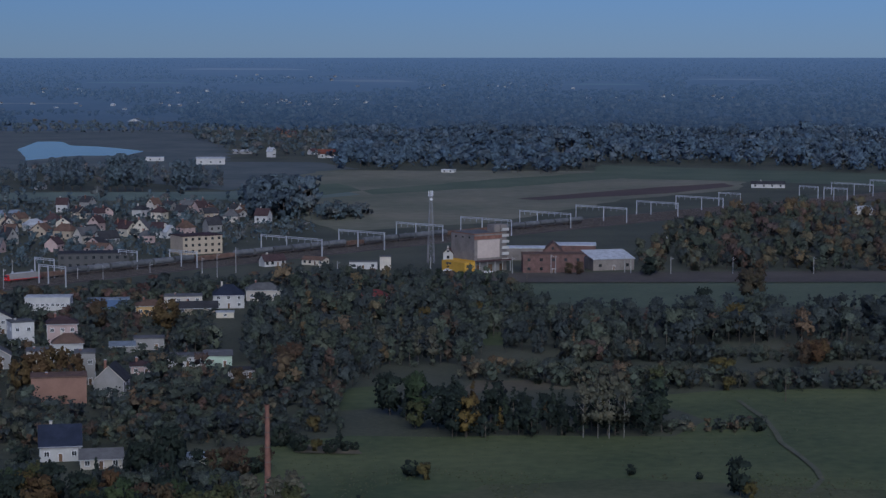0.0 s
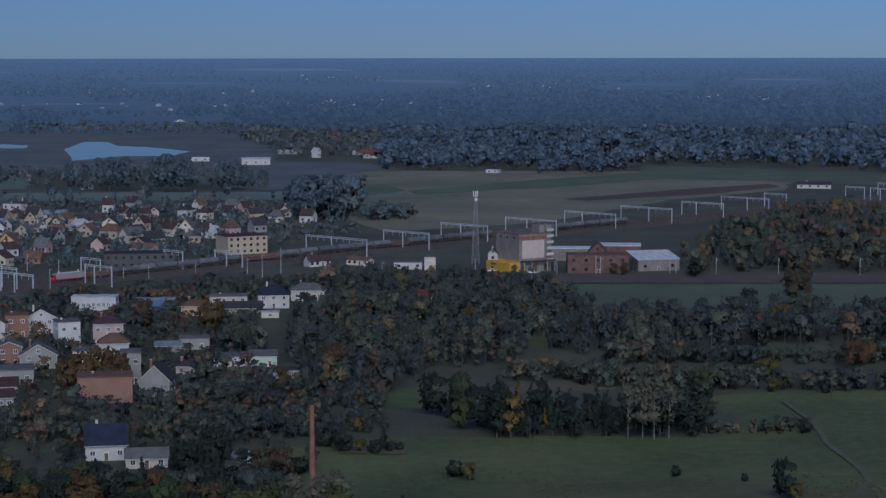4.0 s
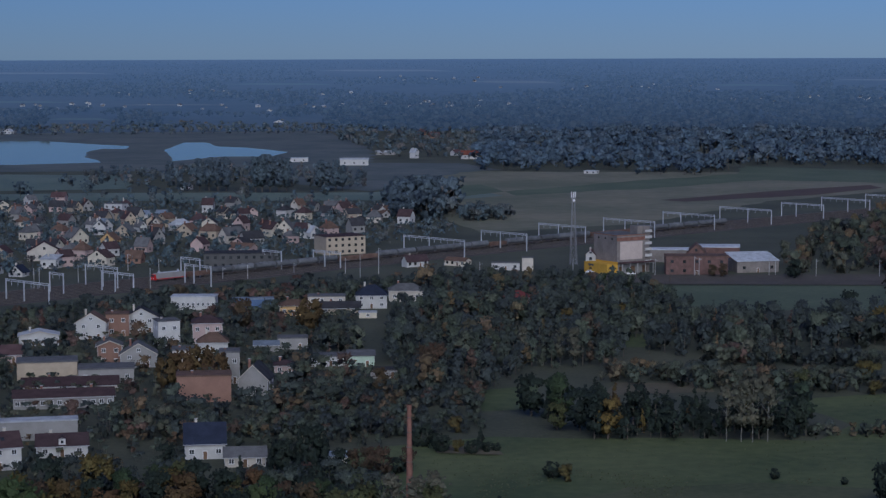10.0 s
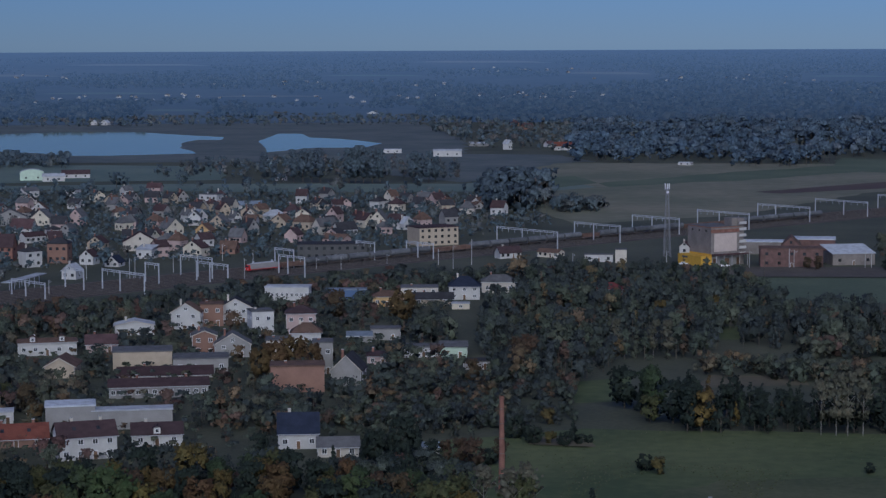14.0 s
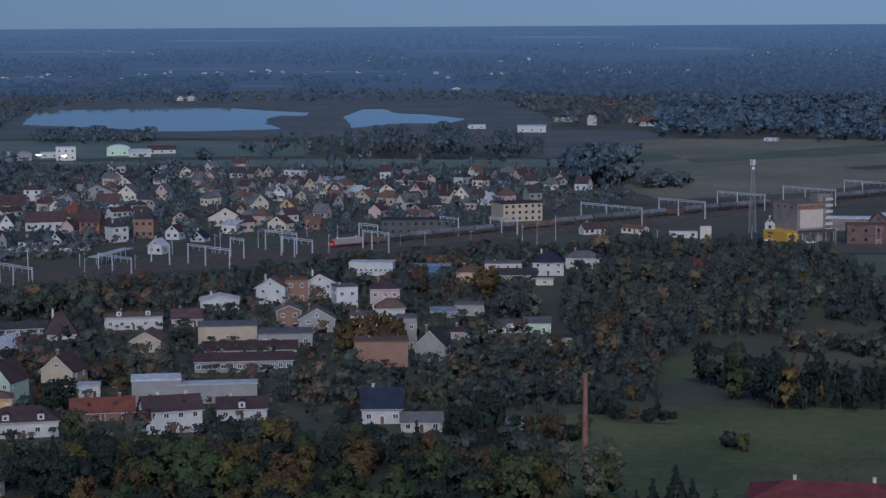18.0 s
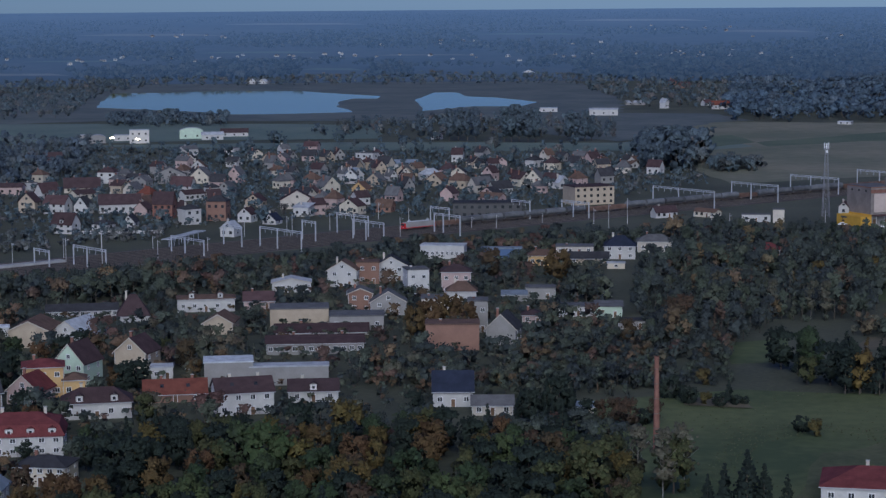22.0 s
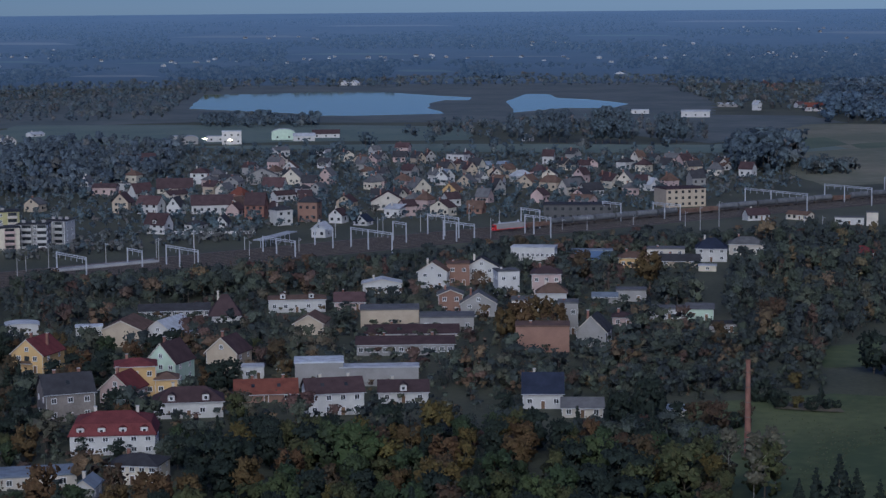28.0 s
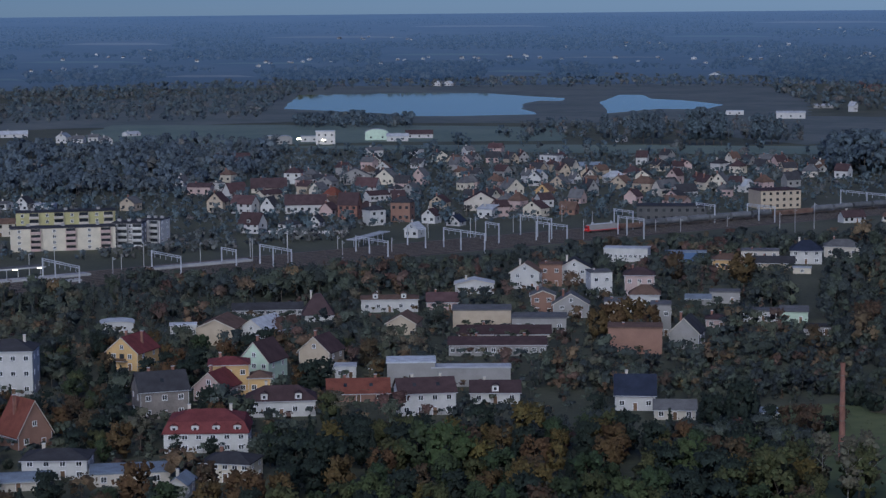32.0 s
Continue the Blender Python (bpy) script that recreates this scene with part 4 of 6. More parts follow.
def car(x, y, turn, paint, label):
    """A small parked car: body, cabin, glass, wheels."""
    ob = thing("car", label, "car", pose(x, y, 0.08, 0, 0, turn), "parked cars")
    part("body", boxes((-2.1, 2.1, -0.85, 0.85, 0.35, 0.85, 0.06)), paint, ob)
    part("cabin", boxes((-1.3, 0.9, -0.78, 0.78, 0.84, 1.42, 0.22)), paint, ob)
    part("windscreen", boxes((0.55, 0.86, -0.66, 0.66, 0.9, 1.3, 0.08)), "glass", ob)
    for sy in (-0.8, 0.72):
        part("side_window", boxes((-1.0, 0.5, sy, sy + 0.08, 0.92, 1.28, 0.02)), "glass", ob)
    for sx in (-1.3, 1.3):
        for sy in (-0.86, 0.66):
            part("wheel", tube(bmesh.new(), (sx, sy, 0.32), (sx, sy + 0.2, 0.32), 0.33, 0.33, 12), "wall_dark", ob)
    return ob


def floodlight(x, y, h):
    ob = thing("floodlight", "bright lit floodlight on a pole beside a hall", "floodlight", pose(x, y, 0))
    part("pole", tube(bmesh.new(), (0, 0, -0.3), (0, 0, h), 0.12, 0.08, 6), "steel", ob)
    part("lamp", boxes((-1.6, 1.6, -0.25, 0.1, h - 0.5, h + 0.5, 0.05)), "lamp_light", ob, "glowing white lamp head")
    return ob


# ---- fields and water ----
sheet("meadow", "meadow", "dull green mown meadow with a worn track", (-67, 532), (-25, 555), (63, 554), (75, 578), (58, 619), (96, 632), (161, 634), (106, 413), (-68, 413))
sheet("meadow", "pasture", "green strip of pasture between tree belts", (14, 929), (236, 931), (214, 841), (50, 834), (24, 885))
sheet("meadow", "meadow", "small green clearing among trees", (-30, 594), (-16, 599), (-15, 643), (-32, 632))
sheet("meadow", "meadow", "narrow green clearing between shrubs", (10, 728), (21, 728), (25, 763), (10, 763))
sheet("dry_field", "dry_grass", "pale dry grass between shrub belts", (3, 623), (40, 632), (39, 652), (10, 649))
sheet("stubble_field", "stubble", "wide tan stubble field beyond the railway", (-165, 1562), (-111, 1806), (137, 1796), (243, 1648), (225, 1554), (135, 1459), (40, 1265), (-60, 1186), (-96, 1318), (-94, 1530), ragged=8.0)
sheet("field", "pasture", "green young crop field on the plain", (-61, 1543), (16, 1649), (130, 1771), (144, 1895), (259, 1822), (434, 1722), (394, 1559), (243, 1648), (147, 1693), (51, 1581), (-51, 1500), ragged=8.0)
sheet("field", "ploughed", "freshly ploughed reddish brown strip", (53, 1459), (159, 1573), (222, 1627), (227, 1593), (165, 1511), (70, 1442))
sheet("meadow", "hazy_meadow", "green paddock behind the poplars", (-598, 1462), (-391, 1439), (-232, 1438), (-90, 1460), (-60, 1500), (-98, 1595), (-162, 1531), (-370, 1520))
sheet("meadow", "pasture", "green paddock beside scrub", (-106, 1460), (-61, 1543), (-83, 1629), (-116, 1595))
sheet("reed_bed", "hazy_reeds", "brown reed beds round the lakes", (-936, 1573), (-662, 1779), (-422, 1794), (-197, 1870), (-221, 2155), (-349, 2741), (-897, 2628), (-1110, 1978), ragged=10.0)
sheet("meadow", "hazy_meadow", "pale hazy green meadows before the lake", (-748, 1505), (-607, 1472), (-480, 1531), (-351, 1564), (-391, 1739), (-549, 1752), (-808, 1718), ragged=6.0)
sheet("dry_field", "hazy_reeds", "brown fallow land by the lakes", (-280, 1680), (-163, 1543), (-110, 1790), (-72, 1824), (-119, 1935), (-260, 1956), ragged=8.0)
sheet("lake", "water", "still blue-grey lake reflecting the dusk sky", (-754, 2016), (-856, 2341), (-789, 2373), (-739, 2421), (-647, 2422), (-579, 2347), (-515, 2290), (-503, 2222), (-529, 2221), (-528, 2144), (-506, 2049), (-463, 1943), (-536, 1899), (-580, 1897), (-615, 1936), ragged=5.0)
sheet("lake", "water", "smaller still lake with reedy shore", (-453, 2184), (-470, 2379), (-443, 2379), (-412, 2279), (-375, 2252), (-313, 2151), (-320, 2057), (-366, 2055), (-400, 1967), (-430, 2099), ragged=5.0)
sheet("dry_field", "rough_meadow", "rough tussocky grass with dry patches", (10, 490), (44, 497), (63, 493), (105, 484), (145, 465), (129, 413), (-10, 413), (-3, 477), ragged=5.0, step=6.0)
sheet("dry_field", "dry_grass", "strip of dry weeds across the meadow", (-39, 530), (-21, 528), (-23, 536), (-28, 544), (-38, 539), ragged=2.0, step=5.0)
sheet("farm_track", "earth_track", "faint earth track worn into the meadow", (88, 610), (91, 581), (91, 560), (90, 544), (92, 524), (93, 507), (92, 495), (86, 480), (87.5, 480), (93.5, 495), (94.5, 507), (93.5, 524), (91.5, 544), (92.5, 560), (92.5, 581), (89.5, 610), ragged=0.4, step=6.0)
sheet("railway_bank", "embankment", "low brown bank of a disused branch line", (-2, 964), (330, 980), (320, 928), (191, 927), (9, 925), ragged=1.0)
sheet("road", "asphalt", "narrow grey asphalt street", (-211, 570), (-185, 566), (-187, 573), (-214, 577), ragged=0.5)

# ---- large buildings ----
portal(-311.0, -33.0, -8.0, 8.5, 1)
portal(-253.0, -38.5, -8.0, 9.0, 1)
portal(-217.0, -11.5, 12.0, 9.5, 1)
portal(-223.0, -35.0, -12.5, 9.0, 1)
portal(-183.0, -4.5, 9.5, 9.0, 0)
portal(-195.0, -35.0, -16.5, 9.0, 1)
portal(-151.0, -5.5, 8.0, 9.0, 0)
portal(-136.0, -22.5, -3.0, 8.0, 1)
portal(-84.0, -29.5, 15.0, 9.0, 1)
portal(-52.0, -28.0, 5.5, 9.0, 1)
portal(-15.0, -20.0, 15.0, 9.0, 1)
portal(20.0, -25.5, 13.0, 9.0, 1)
portal(60.0, -21.0, 18.5, 9.0, 1)
portal(98.0, -19.5, 20.5, 9.0, 1)
portal(136.0, -17.0, 16.0, 9.0, 1)
portal(174.0, -12.0, 26.5, 9.0, 1)
portal(205.0, 6.5, 24.5, 9.0, 0)
portal(272.0, 9.5, 25.5, 9.0, 0)
portal(271.0, -16.0, 3.5, 9.0, 1)
portal(306.0, -4.5, 31.5, 9.0, 1)
portal(339.0, 0.0, 29.5, 9.0, 1)
portal(-338.0, -20.5, 4.0, 8.0, 0)
portal(-318.0, -8.0, 4.0, 7.0, 0)
portal(-366.0, -23.5, 9.0, 8.0, 1)
portal(-235.0, -10.0, 0.0, 9.0, 0)
portal(-258.0, -5.5, 8.5, 9.0, 0)
portal(-277.0, -21.5, 3.5, 7.0, 1)
grain_elevator(16.0, 983.0, 34.9)
house(3.2, 987.4, -0, 6.0, 6.0, 7.9, 2.2, "gable", "white", "red", "small white house beside the grain elevator", wins=1, storeys=2, detail=False, side=1)
house(52.2, 974.5, 1, 29.0, 14.0, 8.6, 0.0, "flat", "brick_old", "brown", "long red brick warehouse", wins=5, storeys=2, detail=False, chim=0, name='warehouse')
house(55.0, 1024.9, -3, 9.0, 16.0, 5.6, 4.2, "gable", "brick_old", "brown", "red brick gabled head house of the warehouse", wins=0, storeys=1, detail=False, chim=0, name='warehouse', side=0)
house(43.3, 1033.8, -2, 22.2, 12.0, 6.0, 0.0, "flat", "silo", "white", "long shed with white flat roof behind the elevator", wins=0, storeys=1, detail=False, chim=0, name='warehouse', side=0)
house(67.2, 1047.4, -4, 21.9, 16.0, 6.3, 0.0, "flat", "brick_old", "white", "brick shed with white parapet roof", wins=0, storeys=1, detail=False, chim=0, name='warehouse', side=0)
house(79.8, 988.9, 15, 20.7, 17.0, 5.4, 2.9, "mono", "silo", "white", "open storage hall with large white roof", wins=3, storeys=1, detail=False, chim=0, name='hall', side=0)
telecom_tower(-6.0, 1013.3, 34.5)
brick_chimney(-40.8, 470.7, 23.3, 0.85, 0.5)
flats(-410.7, 819.1, 27, 45.4, 11.0, 10.0, 4, "cream", "long cream block of flats with balconies", 3, "wall_pink")
flats(-433.9, 868.7, 27, 45.4, 11.0, 11.7, 4, "olive", "long yellow-green block of flats behind another", 4, "wall_beige")
flats(-387.2, 837.1, 13, 13.4, 11.0, 10.6, 4, "grey", "grey-white end block of flats", 2, "wall_white")
flats(-381.2, 851.7, -1, 9.7, 11.0, 10.7, 4, "white", "white end block of flats", 1, "wall_white")
house(-466.5, 861.4, 28, 17.8, 10.0, 6.2, 1.9, "eave", "beige", "brown", "low building with brown roof beside the flats", wins=4, storeys=2, detail=False)
tagged(ribbon("station_platform", "concrete", "long pale concrete station platform beside the tracks", -340.3, -309.6, 2.5, 7.0, -0.1, 1.25), "", "platform")
tagged(ribbon("station_platform", "concrete", "pale concrete platform under a lit canopy", -386.0, -354.8, 3.6, 9.6, -0.1, 1.25), "", "platform")
tagged(ribbon("station_platform", "concrete", "short pale concrete platform between tracks", -371.9, -361.4, -10.2, -6.2, -0.1, 1.25), "", "platform")
lit = tagged(new("platform_canopy"), "long dark platform canopy with lit lamps along its edge", "platform canopy")
lit.matrix_basis = pose(-386.2, 718.1, 0, 0, 0, 48.9)
part("roof", boxes((-17.4, 17.4, -0.6, 6.5, 4.2, 4.5)), "roof_grey", lit)
part("fascia", boxes((-17.4, 17.4, -0.75, -0.6, 3.9, 4.55)), "concrete", lit)
for i in range(8):
    part("post", boxes((-0.15, 0.15, 2.8, 3.1, -0.3, 4.2)), "steel", lit, at=pose(-16.4 + 4.7 * i, 0, 0))
    if i % 2 == 0:
        part("lamp", boxes((-0.9, 0.9, -0.9, -0.3, 3.75, 4.0, 0.05)), "lamp_light", lit, "glowing white lamp", at=pose(-15.4 + 5.0 * i, 0, 0))
strip("platform_canopy", "roof_pale", "pale platform canopy roof on posts", -284.4, 865.8, 84.1, 36.7, 5.0, 3.6, 4.0, "platform canopy")
strip("boundary_wall", "wall_white", "long low white wall beside the railway", -324.9, 899.3, 10.8, 38.0, 0.3, 0, 1.6, "wall")
tank_wagon, hopper_wagon, bogie = wagon_models()
locomotive(-194.9, -4.5, bogie)
east = -192.4
for i in range(30):
    east += 13.6 / math.hypot(1, (rail_y(east + 1) - rail_y(east - 1)) / 2)
    p = rail_frame(east, -4.5)
    pattern = hopper_wagon if i in (0, 7, 8, 15, 21, 22, 23) else tank_wagon
    if pattern.get("used"):
        copy_thing(pattern, pose(p[0], p[1], 0.55, 0, 0, p[2]))
    else:
        pattern["used"] = 1
        pattern.matrix_basis = pose(p[0], p[1], 0.55, 0, 0, p[2])
mast(-316.9, 804.8, 8.8)
mast(-315.1, 844.6, 8.4)
mast(-289.7, 839.2, 6.4)
mast(-277.3, 809.3, 8.0)
mast(-197.8, 938.1, 9.5)
mast(-193.5, 898.9, 9.6)
mast(-168.0, 938.9, 5.8)
mast(-156.5, 940.1, 6.6)
mast(-138.3, 964.2, 5.4)
mast(-114.0, 966.8, 7.5)
mast(-105.1, 950.4, 11.3)
mast(-98.2, 968.4, 12.3)
mast(-264.7, 838.0, 6.3)
mast(-232.6, 924.8, 8.4)
mast(-221.0, 976.3, 8.3)
mast(-264.7, 893.4, 8.2)
mast(-245.3, 895.5, 9.5)
mast(-244.1, 900.2, 9.7)
mast(32.6, 962.3, 8.2)
mast(50.9, 962.6, 9.3)
mast(53.1, 962.6, 8.8)
mast(85.9, 965.6, 8.5)
mast(88.8, 965.6, 8.5)
mast(38.2, 929.3, 10.2, "weathered wooden utility pole standing in grass", category="pole", arm=False)
mast(107.3, 962.0, 8.3)
mast(136.5, 961.9, 8.3)
mast(174.1, 959.3, 8.6)
mast(102.7, 608.9, 8.0, "weathered wooden utility pole standing in grass", category="pole", arm=False)
mast(50.6, 703.0, 3.9, "weathered wooden utility pole standing in grass", category="pole", arm=False)
mast(-76.4, 965.1, 5.3)
mast(-66.4, 960.1, 6.6)
mast(-57.5, 952.8, 7.4)
mast(-49.9, 965.0, 6.1)
mast(-6.0, 987.6, 5.7)
mast(-345.5, 760.1, 11.0)
mast(-348.8, 737.9, 7.9)
mast(-353.0, 754.9, 6.9)
mast(-383.9, 757.4, 8.2, "slender grey steel lamp post", category="lamp post", lamp=True)
mast(-330.1, 782.2, 8.9, "slender grey steel lamp post", category="lamp post", lamp=True)
mast(-310.9, 792.1, 10.5)
mast(-289.9, 777.7, 15.3)
mast(-390.0, 746.9, 7.0, "slender grey steel lamp post", category="lamp post", lamp=True)
floodlight(-548.5, 1499.9, 4.0)
floodlight(-524.2, 1489.2, 4.0)

# ---- houses of the near quarter ----
house(-151.3, 506.0, 25, 14.8, 11.0, 6.0, 3.0, "eave", "white", "umber", "large white rendered house with purple-brown tiled gable roof", sky=2, wins=4, side=2, chim=2, dorm=0, storeys=2)
house(-99.2, 524.9, 11, 10.4, 11.0, 4.2, 4.5, "eave", "white", "navy", "white house with a steep dark navy roof", wins=3, storeys=1, chim=1)
house(-86.7, 513.4, 10, 10.5, 7.0, 2.8, 1.9, "eave", "beige", "grey", "low beige outbuilding with grey sheet roof", wins=3, storeys=1, chim=0, side=1)
house(-101.6, 623.6, -1, 9.4, 11.0, 5.1, 4.5, "gable", "grey", "slate", "pale grey gabled house with dark roof and blank gable wall", wins=0, side=2, chim=1, gwin=False)
house(-115.5, 610.8, 11, 16.3, 10.0, 7.9, 0.0, "flat", "orange", "brown", "unfinished bare brick block with flat roof", wins=0, side=0, chim=1, door=False)
house(-129.8, 654.9, 11, 8.3, 9.0, 9.2, 0.0, "flat", "beige", "grey", "beige flat-roofed cube house", wins=3)
house(-113.6, 645.3, 10, 6.3, 9.0, 10.0, 0.0, "flat", "grey", "grey", "grey flat-roofed two-storey cube house", wins=2)
house(-135.8, 726.2, 11, 10.6, 9.0, 8.8, 2.2, "hip", "pink", "darkred", "pink two-storey house with low red-brown hip roof", wins=3, chim=1)
house(-127.5, 692.2, 10, 10.1, 8.0, 6.6, 2.9, "hip", "white", "brown", "white house with brown hip roof", wins=3, storeys=1)
house(-150.3, 724.4, 24, 7.9, 9.0, 9.4, 0.0, "flat", "white", "grey", "white flat-roofed cube house", wins=2)
house(-181.9, 743.1, 6, 11.0, 9.0, 6.3, 3.4, "gable", "white", "brown", "white house with broad low gable", wins=2, chim=1)
house(-174.5, 751.7, 13, 8.5, 9.0, 8.1, 0.0, "flat", "orange", "brown", "orange flat-roofed house half hidden by trees", wins=2)
house(-167.5, 761.0, 12, 12.5, 10.0, 6.0, 3.4, "gable", "white", "slate", "white gabled house with one dark gable window", wins=2)
house(-160.5, 830.8, 3, 18.2, 9.0, 5.4, 0.0, "flat", "white", "pale", "long white low building with a window band", wins=9, storeys=1, door=False, chim=0)
house(-137.1, 836.3, 9, 16.8, 7.0, 3.7, 0.0, "flat", "blue", "bluegrey", "blue metal shed among trees", wins=0, side=0, chim=0, door=False, storeys=1, name='shed')
house(-116.9, 813.2, 8, 11.1, 8.0, 4.3, 2.0, "hip", "yellow", "brown", "yellow house with low brown hip roof", wins=3, storeys=1)
house(-105.4, 827.8, 7, 15.0, 9.0, 6.2, 0.0, "flat", "beige", "grey", "beige flat-roofed house among trees", wins=4)
house(-88.2, 839.5, 6, 12.6, 10.0, 5.6, 3.8, "hip", "white", "navy", "white house with blue-grey pyramid roof", wins=3)
house(-76.1, 863.6, 5, 14.3, 9.0, 4.8, 2.6, "hip", "beige", "grey", "beige house with grey hip roof", wins=3, storeys=1)
house(-99.0, 818.9, 7, 16.6, 8.0, 2.7, 2.2, "eave", "tan", "slate", "low house with dark roof", wins=3, storeys=1)
house(-86.2, 806.4, 6, 7.0, 5.0, 2.2, 0.0, "flat", "cream", "pale", "small cream garage among trees", wins=1, storeys=1, chim=0, name='garage', side=0)
house(-161.1, 682.0, 13, 8.3, 9.0, 6.6, 1.7, "gable", "orange", "grey", "salmon coloured house with grey roof", wins=2)
house(-150.1, 676.9, 12, 12.1, 9.0, 4.6, 3.6, "gable", "grey", "grey", "grey gabled house among trees", wins=2, chim=1)
house(-173.9, 648.5, 15, 19.1, 12.0, 6.1, 0.0, "flat", "tan", "grey", "long tan workshop with flat roof", wins=0, side=0, chim=0, name='workshop')
house(-153.7, 645.2, 13, 17.6, 12.0, 4.6, 0.0, "flat", "grey", "grey", "long grey concrete workshop", wins=4, side=0, chim=0, storeys=1, name='workshop')
house(-155.7, 598.5, 15, 29.4, 12.0, 3.6, 1.5, "eave", "grey", "umber", "long low grey shop building with dark brown roof", wins=12, storeys=1, chim=2, name='workshop')
house(-162.5, 633.3, 14, 29.8, 11.0, 1.1, 2.0, "eave", "beige", "umber", "long shed with dark red-brown roof", wins=0, storeys=1, chim=1, name='workshop')
house(-195.3, 630.8, 7, 9.6, 12.0, 3.8, 2.7, "gable", "tan", "brown", "tan gabled storehouse among trees", wins=0, side=0, chim=0, gwin=False, storeys=1)
house(-214.4, 675.4, 18, 19.6, 9.0, 4.7, 0.9, "hip", "white", "brown", "white villa with red-brown roof and terraces", wins=5, storeys=1, dorm=2)
house(-197.8, 684.0, 16, 10.6, 9.0, 3.0, 2.7, "eave", "pink", "red", "house under a large red roof", wins=2, storeys=1)
house(-197.5, 726.1, 15, 14.1, 9.0, 3.7, 1.5, "gable", "white", "pale", "white low-gabled house among trees", wins=2, storeys=1)
house(-252.0, 655.4, 21, 23.9, 9.0, 2.7, 1.7, "eave", "white", "slate", "long low white building with arched openings and dark roof", wins=11, storeys=1, chim=0, door=False)
house(-231.6, 649.4, 20, 10.3, 9.0, 2.3, 6.7, "hip", "white", "darkred", "steep dark red roofed house", wins=1, storeys=1, chim=1)
house(-209.0, 539.3, -8, 9.4, 11.0, 6.4, 5.2, "gable", "mint", "umber", "mint green house with steep dark gable roof", wins=3)
house(-197.5, 556.3, -6, 9.8, 10.0, 6.6, 4.2, "gable", "tan", "umber", "tan rendered gabled house with dark brown roof", wins=0, side=2)
house(-166.2, 542.8, 17, 13.4, 10.0, 6.8, 0.0, "flat", "grey", "white", "pale grey metal hall with white roof", wins=0, side=0, chim=0, door=False, name='hall')
house(-150.5, 545.4, 15, 23.9, 6.0, 5.2, 0.0, "flat", "grey", "pale", "long low pale hall with white flat roof", wins=0, side=0, chim=0, door=False, name='hall')
house(-174.1, 519.5, 19, 16.6, 11.0, 2.4, 3.0, "eave", "orange", "orange", "house with bright orange-red tiled roof", sky=2, wins=3, storeys=1, chim=2)
house(-137.2, 524.8, 15, 13.1, 10.0, 3.2, 2.3, "eave", "white", "darkred", "house with dark red roof and small white gable dormer", wins=3, storeys=1, dorm=1)
house(-187.0, 494.8, 21, 17.6, 10.0, 4.4, 3.1, "hip", "white", "umber", "white villa with brown roof and white dormers", wins=5, storeys=1, dorm=2)
house(-187.5, 548.3, 19, 6.0, 6.0, 3.5, 0.0, "flat", "white", "pale", "small white flat-roofed annex", wins=2, storeys=1, chim=0)
house(-211.2, 519.0, 22, 10.9, 9.0, 8.6, 1.5, "hip", "yellow", "rose", "yellow-orange villa with red hip roof", wins=3)
house(-202.7, 520.0, 21, 6.2, 7.0, 5.0, 1.4, "hip", "yellow", "brown", "yellow side wing with brown roof", wins=2, storeys=1, chim=0)
house(-211.0, 509.5, -4, 9.2, 10.0, 4.0, 4.0, "gable", "pink", "rose", "pink house with dark red gable roof and balcony", bal=1, wins=3, storeys=1)
house(-189.5, 451.3, 18, 20.0, 13.0, 4.9, 4.6, "mansard", "white", "rose", "large white manor with red mansard roof and dormers", wins=6, storeys=2, dorm=4, chim=2)
house(-171.5, 421.8, 2, 11.4, 9.0, 4.6, 1.7, "hip", "cream", "slate", "pale cream two-storey house with low dark hip roof", wins=5, chim=1)
house(-211.2, 415.3, 17, 14.7, 10.0, 4.7, 1.6, "hip", "white", "slate", "white two-storey house with low dark hip roof", wins=4, chim=1)
house(-192.9, 414.2, 25, 17.5, 10.0, 2.8, 0.0, "flat", "beige", "bluegrey", "flat-roofed hall with blue-grey sheet roof", wins=3, storeys=1, chim=0, side=0)
house(-216.9, 485.2, 36, 12.8, 11.0, 7.4, 4.2, "eave", "silo", "slate", "grey-brown rendered house with slate gable roof", sky=1, wins=3, chim=2)
house(-254.5, 550.3, -4, 10.5, 13.0, 5.4, 4.4, "gable", "yellow", "rose", "yellow house with red gable roof and balcony", bal=1, wins=2, chim=2)
house(-270.2, 504.6, 18, 14.2, 12.0, 12.7, 2.4, "hip", "white", "slate", "white three-storey tenement house, stained walls", wins=4, storeys=3, chim=2)
house(-234.2, 443.2, 58, 9.5, 10.0, 3.8, 7.8, "gable", "orange", "orange", "house with orange-red tiled gable roof", wins=2, storeys=1)
house(-246.3, 599.3, 8, 12.8, 16.0, 5.4, 2.9, "gable", "tan", "brown", "tan gabled storehouse with brown roof", wins=0, side=0, chim=0, gwin=False)
house(-235.7, 608.5, -7, 12.2, 16.0, 2.9, 4.3, "gable", "white", "white", "white gabled storage hall with white sheet roof", wins=0, side=0, chim=0, storeys=1, name='hall')
house(-264.0, 610.2, 23, 8.5, 5.0, 3.3, 0.0, "flat", "white", "white", "low white flat shed", wins=0, side=0, chim=0, storeys=1, name='shed', door=False)
house(-287.8, 611.0, 25, 10.5, 8.0, 3.0, 0.8, "arch", "white", "white", "pale tarpaulin storage tent", wins=0, side=0, chim=0, storeys=1, name='tent', door=False)
house(-214.7, 402.7, 28, 13.4, 9.0, 2.3, 0.8, "eave", "beige", "bluegrey", "house with blue-grey sheet roof", wins=3, storeys=1, chim=0)
